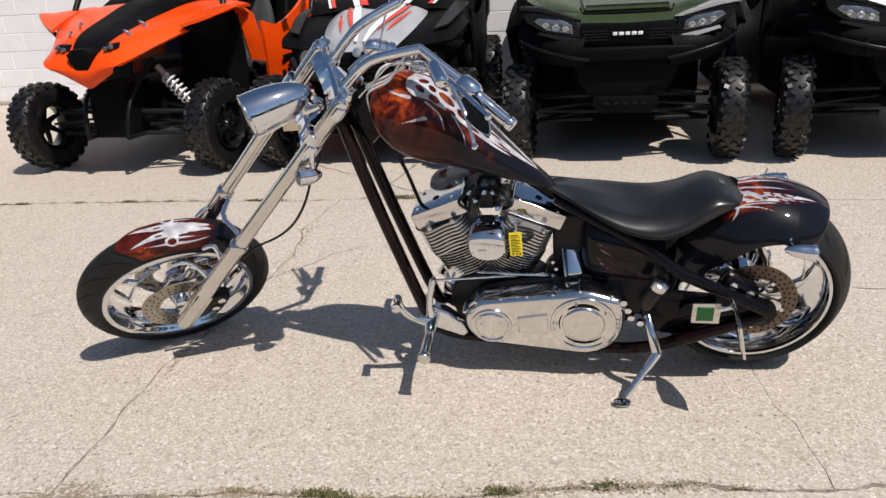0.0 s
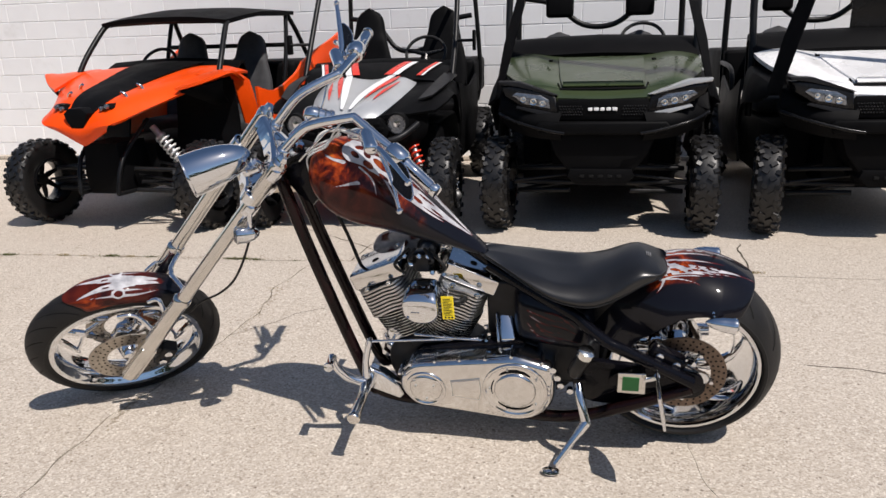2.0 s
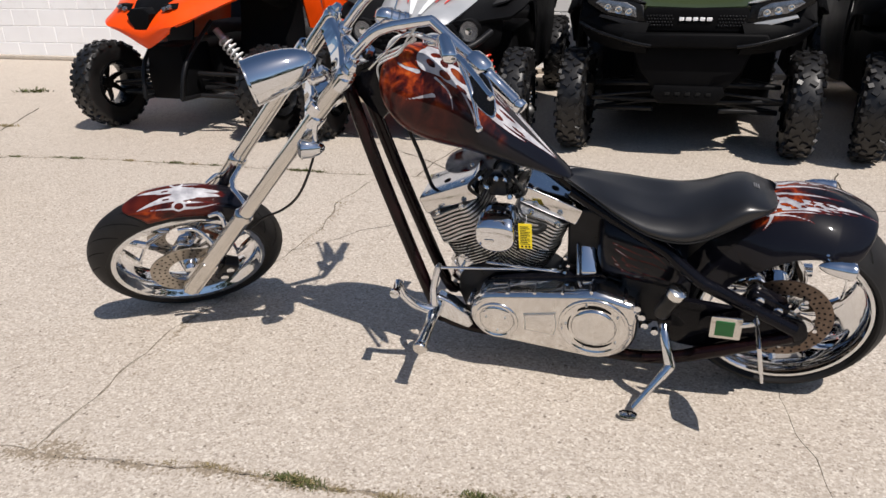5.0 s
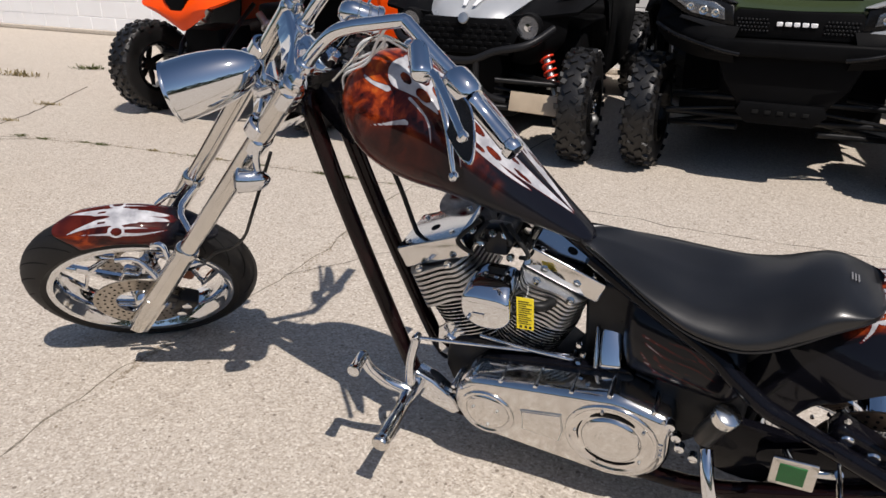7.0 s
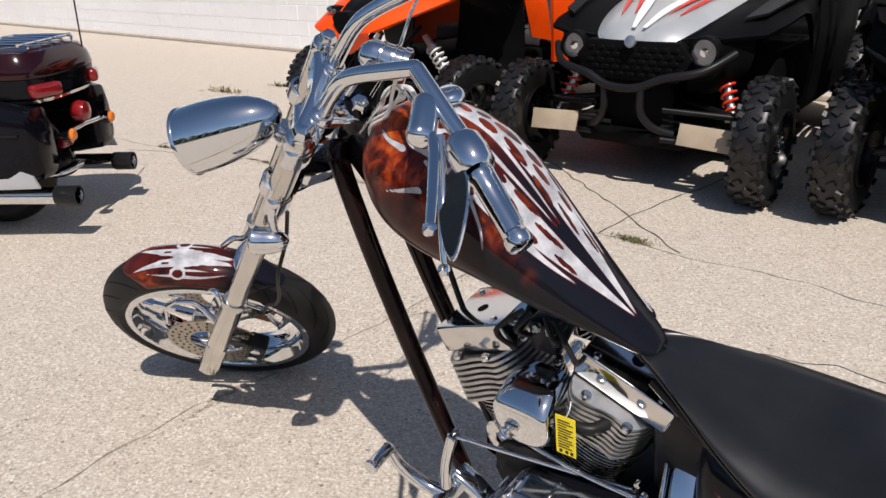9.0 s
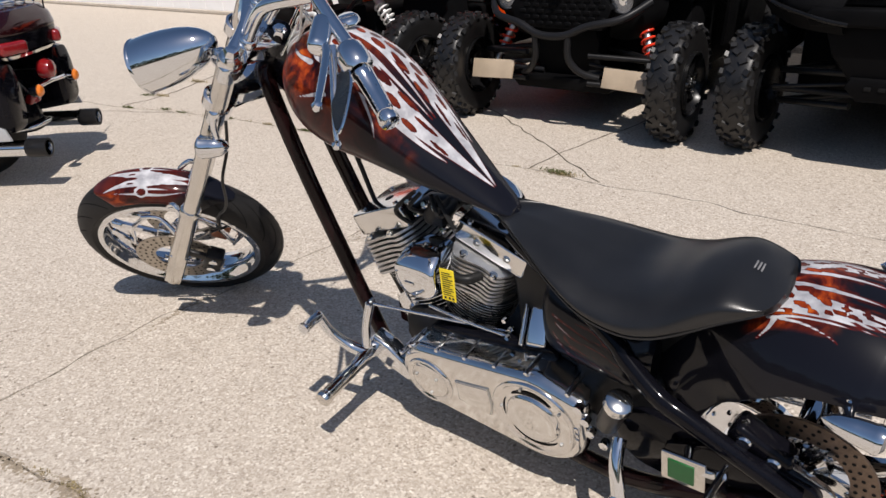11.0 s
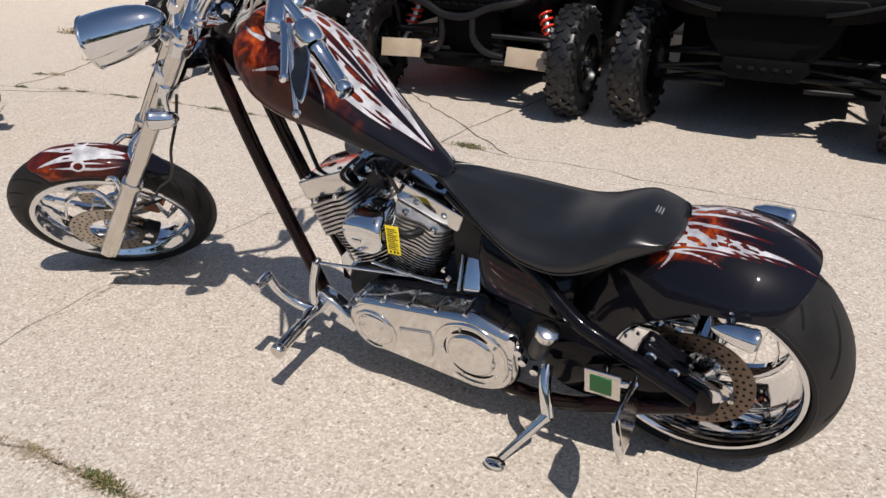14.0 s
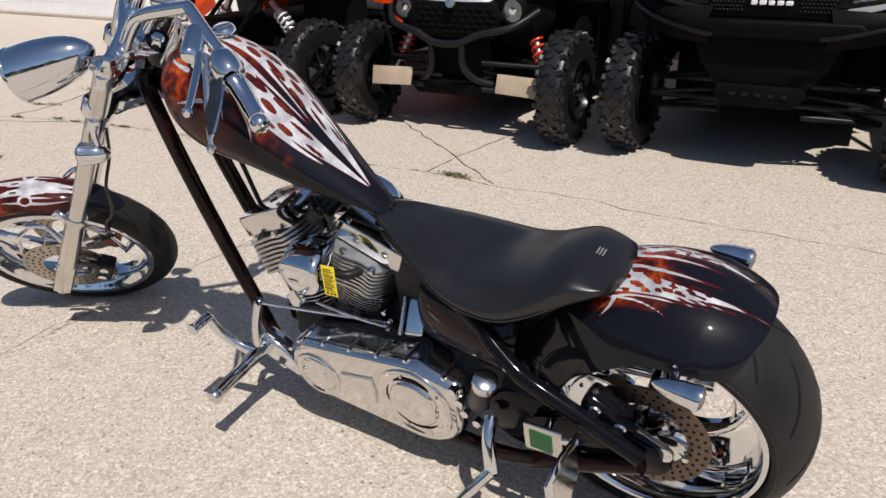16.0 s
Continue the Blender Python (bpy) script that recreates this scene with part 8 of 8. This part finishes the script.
def ragged(line, w, seed, axis=1):
    """One broken edge of a joint: set off by w across the line, more here and less there."""
    out = []
    for (ax, ay), (bx, by) in zip(line, line[1:]):
        near_by = abs(ax) < 4
        n = max(1, int(math.hypot(bx - ax, by - ay) / 0.014)) if near_by else 1
        for k in range(n):
            x, y = ax + (bx - ax) * k / n, ay + (by - ay) * k / n
            d = w * (0.25 + 1.9 * abs(noise.noise(V(x * 11, y * 11, seed)))) + 0.35 * w * noise.noise(V(x * 60, y * 60, seed + 4))
            out.append((x, y + d) if axis else (x + d, y))
    return out + [line[-1]]


def between(line, a, b):
    return [p for p in line if a < p[0] < b]


def slab(poly, name="concrete_slab"):
    bm = BM()
    f = bm.faces.new([bm.verts.new((x, y, 0)) for x, y in poly])
    if f.normal.z < 0:
        f.normal_flip()
    f.normal_update()
    if f.normal.z < 0:
        bmesh.ops.reverse_faces(bm, faces=[f])
    r = bmesh.ops.extrude_edge_only(bm, edges=list(bm.edges))
    lows = [v for v in r["geom"] if isinstance(v, bmesh.types.BMVert)]
    for v in lows:
        v.co.z = -0.03
    bmesh.ops.triangulate(bm, faces=[x for x in bm.faces if len(x.verts) > 4])
    return part(name, bm, CONCRETE, floor, flat=True, recalc=False)


floor = new("pavement")
tagged(floor, "worn beige exposed-aggregate concrete yard with cracks and joints", "pavement", kind="structure")
G = 0.0062
near, far = J_NEAR, J_FAR
W = 0.0095
slab([(-30, -12), (30, -12)] + ragged(near, -W, 1.0)[::-1])
slab(ragged([p for p in near if p[0] < -1.05], W, 2.0) + ragged(C_A, -G, 3.0, 0) + ragged([p for p in far if p[0] < -0.76], -G, 4.0)[::-1])
slab(ragged(between(near, -1.04, 1.135), W, 2.0) + ragged(C_R, -0.26 * G, 5.0, 0) + ragged(between(far, -0.735, 1.845), -G, 4.0)[::-1] + ragged(C_A, G, 6.0, 0)[::-1])
slab(ragged([p for p in near if p[0] > 1.145], W, 2.0) + ragged([p for p in far if p[0] > 1.855], -G, 4.0)[::-1] + ragged(C_R, 0.26 * G, 7.0, 0)[::-1])
slab(ragged(far, G, 8.0) + [(30, 30), (-30, 30)])


def crack(pts, w, seed):
    """A hairline crack filled with dirt, lying in the slab."""
    line = wobble(pts, 0.035, 0.03, seed)
    bm = BM()
    rows = []
    for i, (x, y) in enumerate(line):
        ax, ay = line[max(i - 1, 0)]
        bx, by = line[min(i + 1, len(line) - 1)]
        n = V(-(by - ay), bx - ax, 0).normalized()
        h = w * (0.45 + 0.9 * abs(noise.noise(V(x * 19, y * 19, seed)))) * (1 if 0 < i < len(line) - 1 else 0.1)
        rows.append([V(x, y, 0.0015) + n * h, V(x, y, 0.0015) - n * h])
    grid(bm, rows)
    return part("crack", bm, DIRT, floor, flat=True)


for i, (pts, w) in enumerate((([(-0.09, 4.27), (-0.25, 4.42), (-0.46, 4.63), (-0.80, 4.93), (-1.26, 5.33), (-1.5, 5.55)], 0.006), ([(-0.52, 4.33), (-0.46, 4.63), (-0.32, 5.17), (-0.1, 5.8)], 0.006),
                              ([(1.86, 4.07), (1.90, 4.4), (1.965, 4.71)], 0.006), ([(-3.99, 4.40), (-3.95, 4.60), (-3.965, 4.81), (-4.03, 5.10), (-4.11, 5.36), (-4.3, 5.9)], 0.010), ([(-4.1, 4.2), (-3.7, 4.32), (-3.4, 4.42)], 0.005), ([(1.7, 2.9), (2.3, 2.75), (3.2, 2.7)], 0.004),
                              ([(0.30, 3.55), (0.62, 3.60), (0.9, 3.58)], 0.004), ([(-3.9, 5.9), (-3.3, 5.75), (-2.9, 5.8)], 0.003), ([(-0.86, 3.12), (-0.6, 3.4), (-0.40, 3.55)], 0.0025))):
    crack(pts, w, i * 3.7)


def weed(x, y, size, leaves, green, seed):
    """A low tuft growing out of a joint."""
    rng = random.Random(seed)
    bm = BM()
    for i in range(leaves):
        a, tilt = rng.uniform(0, 2 * math.pi), rng.uniform(0.2, 1.4)
        L, w = size * rng.uniform(0.18, 0.55), size * rng.uniform(0.025, 0.075)
        d, up = V(math.cos(a), math.sin(a), 0), V(0, 0, 1)
        sd = V(-d.y, d.x, 0)
        o = V(rng.gauss(0, 0.55) * size, rng.gauss(0, 0.16) * size, -0.002)
        rows = []
        for k in range(4):
            t = k / 3
            c = o + d * (L * t * math.sin(tilt)) + up * (L * t * math.cos(tilt) * (1 - 0.35 * t))
            rows.append([c - sd * w * (1 - t) ** 0.6 * (0.4 + t), c + sd * w * (1 - t) ** 0.6 * (0.4 + t)])
        grid(bm, rows)
    bmesh.ops.remove_doubles(bm, verts=bm.verts, dist=1e-5)
    ob = part("weed", bm, LEAF if green else DRY_LEAF, None, recalc=False)
    ob.matrix_world = Matrix.Translation((x, y, 0))
    return tagged(ob, "small green weed tuft growing in a joint" if green else "dry brown weed tuft growing in a joint", "weed", "weeds in the joints")


SOIL = surface("dry_soil", (0.27, 0.22, 0.16), 0.95, 0.0, 0.4, 60, 300, 0.5, dist=0.003)


def soil(x, y, rx, ry, n, seed):
    """Loose soil washed out of a joint: many small flat crumbs."""
    rng = random.Random(seed)
    bm = BM()
    for _ in range(n):
        cx, cy, r = x + rng.gauss(0, rx), y + rng.gauss(0, ry), rng.uniform(0.0016, 0.006)
        a0 = rng.uniform(0, 6.28)
        ring = [V(cx + r * rng.uniform(0.6, 1.2) * math.cos(a0 + k * 1.05), cy + r * rng.uniform(0.6, 1.2) * math.sin(a0 + k * 1.05), 0.0004) for k in range(6)]
        base = [bm.verts.new(p) for p in ring]
        top = bm.verts.new((cx, cy, 0.0006 + 0.35 * r))
        for k in range(6):
            bm.faces.new((base[k], base[(k + 1) % 6], top))
    tagged(part("soil", bm, SOIL, floor, recalc=False), kind="stuff")


for k, (x, y, rx, ry, n) in enumerate(((-0.97, 1.64, 0.05, 0.030, 420), (-1.06, 1.62, 0.05, 0.012, 160), (-0.72, 1.625, 0.05, 0.010, 160), (-0.50, 1.645, 0.05, 0.014, 260), (-0.25, 1.632, 0.08, 0.016, 380), (0.04, 1.62, 0.08, 0.010, 220), (0.29, 1.655, 0.08, 0.014, 300), (0.55, 1.672, 0.08, 0.014, 280), (0.74, 1.675, 0.07, 0.012, 220),
                                       (1.42, 1.688, 0.06, 0.016, 200), (-0.35, 4.33, 0.10, 0.03, 160), (-1.2, 4.36, 0.20, 0.03, 220), (-2.0, 4.41, 0.25, 0.03, 260), (-3.3, 4.44, 0.3, 0.03, 240), (-0.98, 2.42, 0.010, 0.10, 120), (-0.80, 3.5, 0.015, 0.25, 160))):
    soil(x, y, rx, ry, n, 40 + k)
rng = random.Random(5)
for x, y, s, n, g in ((-0.503, 1.655, 0.035, 34, 0), (-0.26, 1.638, 0.055, 60, 1), (-0.2, 1.625, 0.045, 40, 1), (-0.12, 1.62, 0.035, 30, 0), (0.02, 1.615, 0.04, 36, 0), (0.245, 1.648, 0.05, 50, 1), (0.45, 1.668, 0.028, 20, 0), (0.53, 1.672, 0.045, 40, 1), (0.72, 1.672, 0.03, 26, 1),
                      (1.43, 1.69, 0.06, 46, 1), (-0.62, 1.648, 0.03, 24, 0), (-0.31, 4.313, 0.0434, 40, 1), (-0.25, 4.299, 0.031, 24, 0), (-2.15, 4.421, 0.0558, 46, 1), (-2.02, 4.414, 0.0434, 34, 0), (-1.86, 4.405, 0.0434, 30, 1), (-1.7, 4.396, 0.0372, 26, 1), (-2.35, 4.433, 0.031, 24, 0),
                      (-1.3, 4.366, 0.0496, 44, 1), (-1.22, 4.358, 0.0558, 50, 1), (-1.12, 4.349, 0.0434, 36, 1), (-0.86, 4.325, 0.031, 24, 1), (-0.58, 4.334, 0.031, 26, 0), (-3.05, 4.455, 0.0434, 34, 1), (-3.35, 4.435, 0.0496, 36, 1), (-3.9, 4.381, 0.062, 40, 1), (-4.1, 4.72, 0.062, 34, 1), (-2.7, 4.453, 0.031, 20, 0),
                      (-0.83, 3.8, 0.03, 14, 0), (1.88, 4.1, 0.05, 24, 0), (-5.25, 6.10, 0.20, 22, 0), (-4.10, 5.24, 0.09, 26, 0), (-3.97, 4.75, 0.07, 26, 0), (-3.55, 4.45, 0.06, 30, 1), (-2.9, 4.45, 0.055, 40, 1), (-2.5, 4.44, 0.05, 30, 0), (-0.34, 4.33, 0.07, 46, 1), (-0.30, 4.31, 0.06, 30, 0), (-4.9, 6.6, 0.16, 30, 1), (-0.24, 1.636, 0.05, 40, 0), (-0.45, 1.648, 0.03, 20, 0), (-0.36, 1.640, 0.03, 16, 0), (0.24, 1.646, 0.04, 24, 0), (0.35, 1.658, 0.03, 16, 0), (0.62, 1.672, 0.03, 16, 0), (1.40, 1.688, 0.05, 24, 0), (1.50, 1.692, 0.04, 18, 1), (0.90, 1.665, 0.03, 14, 0)):
    weed(x, y, s, n * 4, g, int(1000 * (x + 9) + 77 * y))

# ---- dark row of trees added out of view, for the dark horizon mirrored in chrome ----
FOLIAGE = surface("tree_foliage", (0.035, 0.05, 0.018), 0.6, 0.0, 0.5, 0.8, 6, 0.0)
rng = random.Random(11)
bm = BM()
for i in range(44):
    ang = radians(176 + 190 * i / 43 + rng.uniform(-1.5, 1.5))
    rad = rng.uniform(24, 29)
    bx, by, tall = rad * math.cos(ang), rad * math.sin(ang), rng.uniform(4.2, 6.6)
    tube(bm, [(bx, by, -0.02), (bx + rng.uniform(-0.2, 0.2), by, tall * 0.4), (bx + rng.uniform(-0.4, 0.4), by, tall * 0.8)], [0.20, 0.14, 0.05], 7, 2)
    for k in range(260):
        u, w = rng.uniform(-1, 1), rng.uniform(0, 2 * math.pi)
        q = rng.uniform(0.55, 1.0) * math.sqrt(1 - u * u)
        c = V(bx + 1.9 * q * math.cos(w), by + 1.9 * q * math.sin(w), tall * (0.52 + 0.46 * u) + 0.25 * rng.uniform(-1, 1))
        d, e = V(rng.gauss(0, 1), rng.gauss(0, 1), rng.gauss(0, 1)).normalized(), V(rng.gauss(0, 1), rng.gauss(0, 1), rng.gauss(0, 1)).normalized()
        r = rng.uniform(0.22, 0.45)
        bm.faces.new([bm.verts.new(c + r * p) for p in (d, e, -d, -e * 0.8)])
trees = part("tree_row", bm, FOLIAGE, None, recalc=False, flat=True)
tagged(trees, "dark green row of trees added out of view behind the yard for chrome reflections", "trees", kind="stuff")

# ---- white painted block wall behind the vehicles ----
WALL = pose(0, 8.10, 0, 0, 0, -5.0)
wall = new("wall_north")
wall.matrix_world = WALL
tagged(wall, "white painted concrete block wall", "wall", kind="structure")
bm = BM()
box(bm, (-3, 0.087, 1.9), (44, 0.20, 3.8), None, 0)
part("mortar", bm, BLOCK, wall, flat=True)
BW, BH, J = 0.406, 0.203, 0.0035


def block_verts(bm, x, z):
    box(bm, (x, 0.006, z), (BW - 2 * J, 0.05, BH - 2 * J), None, 0.004, 1)


bm = BM()
block_verts(bm, 0, 0)
proto = part("block", bm, BLOCK, wall, flat=True)
rest = BM()
first, col0, col1 = True, -17, 10
for r in range(18):
    for c in range(-44, 30):
        x, z = (c + 0.5 * (r % 2)) * BW, (r + 0.5) * BH
        if col0 <= c < col1 and r < 11:
            if first:
                proto.matrix_basis, first = Matrix.Translation((x, 0, z)), False
            else:
                share(proto, Matrix.Translation((x, rngj, z)) if (rngj := 0.0012 * math.sin(c * 7.1 + r * 3.3)) else Matrix.Translation((x, 0, z)), wall)
        else:
            q = [(x - BW / 2 + J, z - BH / 2 + J), (x + BW / 2 - J, z - BH / 2 + J), (x + BW / 2 - J, z + BH / 2 - J), (x - BW / 2 + J, z + BH / 2 - J)]
            fr = [rest.verts.new((a, -0.019, b)) for a, b in q]
            bk = [rest.verts.new((a, 0.02, b)) for a, b in q]
            rest.faces.new(fr)
            for k in range(4):
                rest.faces.new((fr[k], bk[k], bk[(k + 1) % 4], fr[(k + 1) % 4]))
far_blocks = part("far_blocks", rest, BLOCK, wall, flat=True)
tagged(far_blocks, kind="stuff")
bm = BM()
prism(bm, [(-22, 0.0), (19, 0.0), (19, 0.05), (-22, 0.05)], -0.10, -0.02, None, 0.01)
part("footing", bm, CONCRETE, wall)
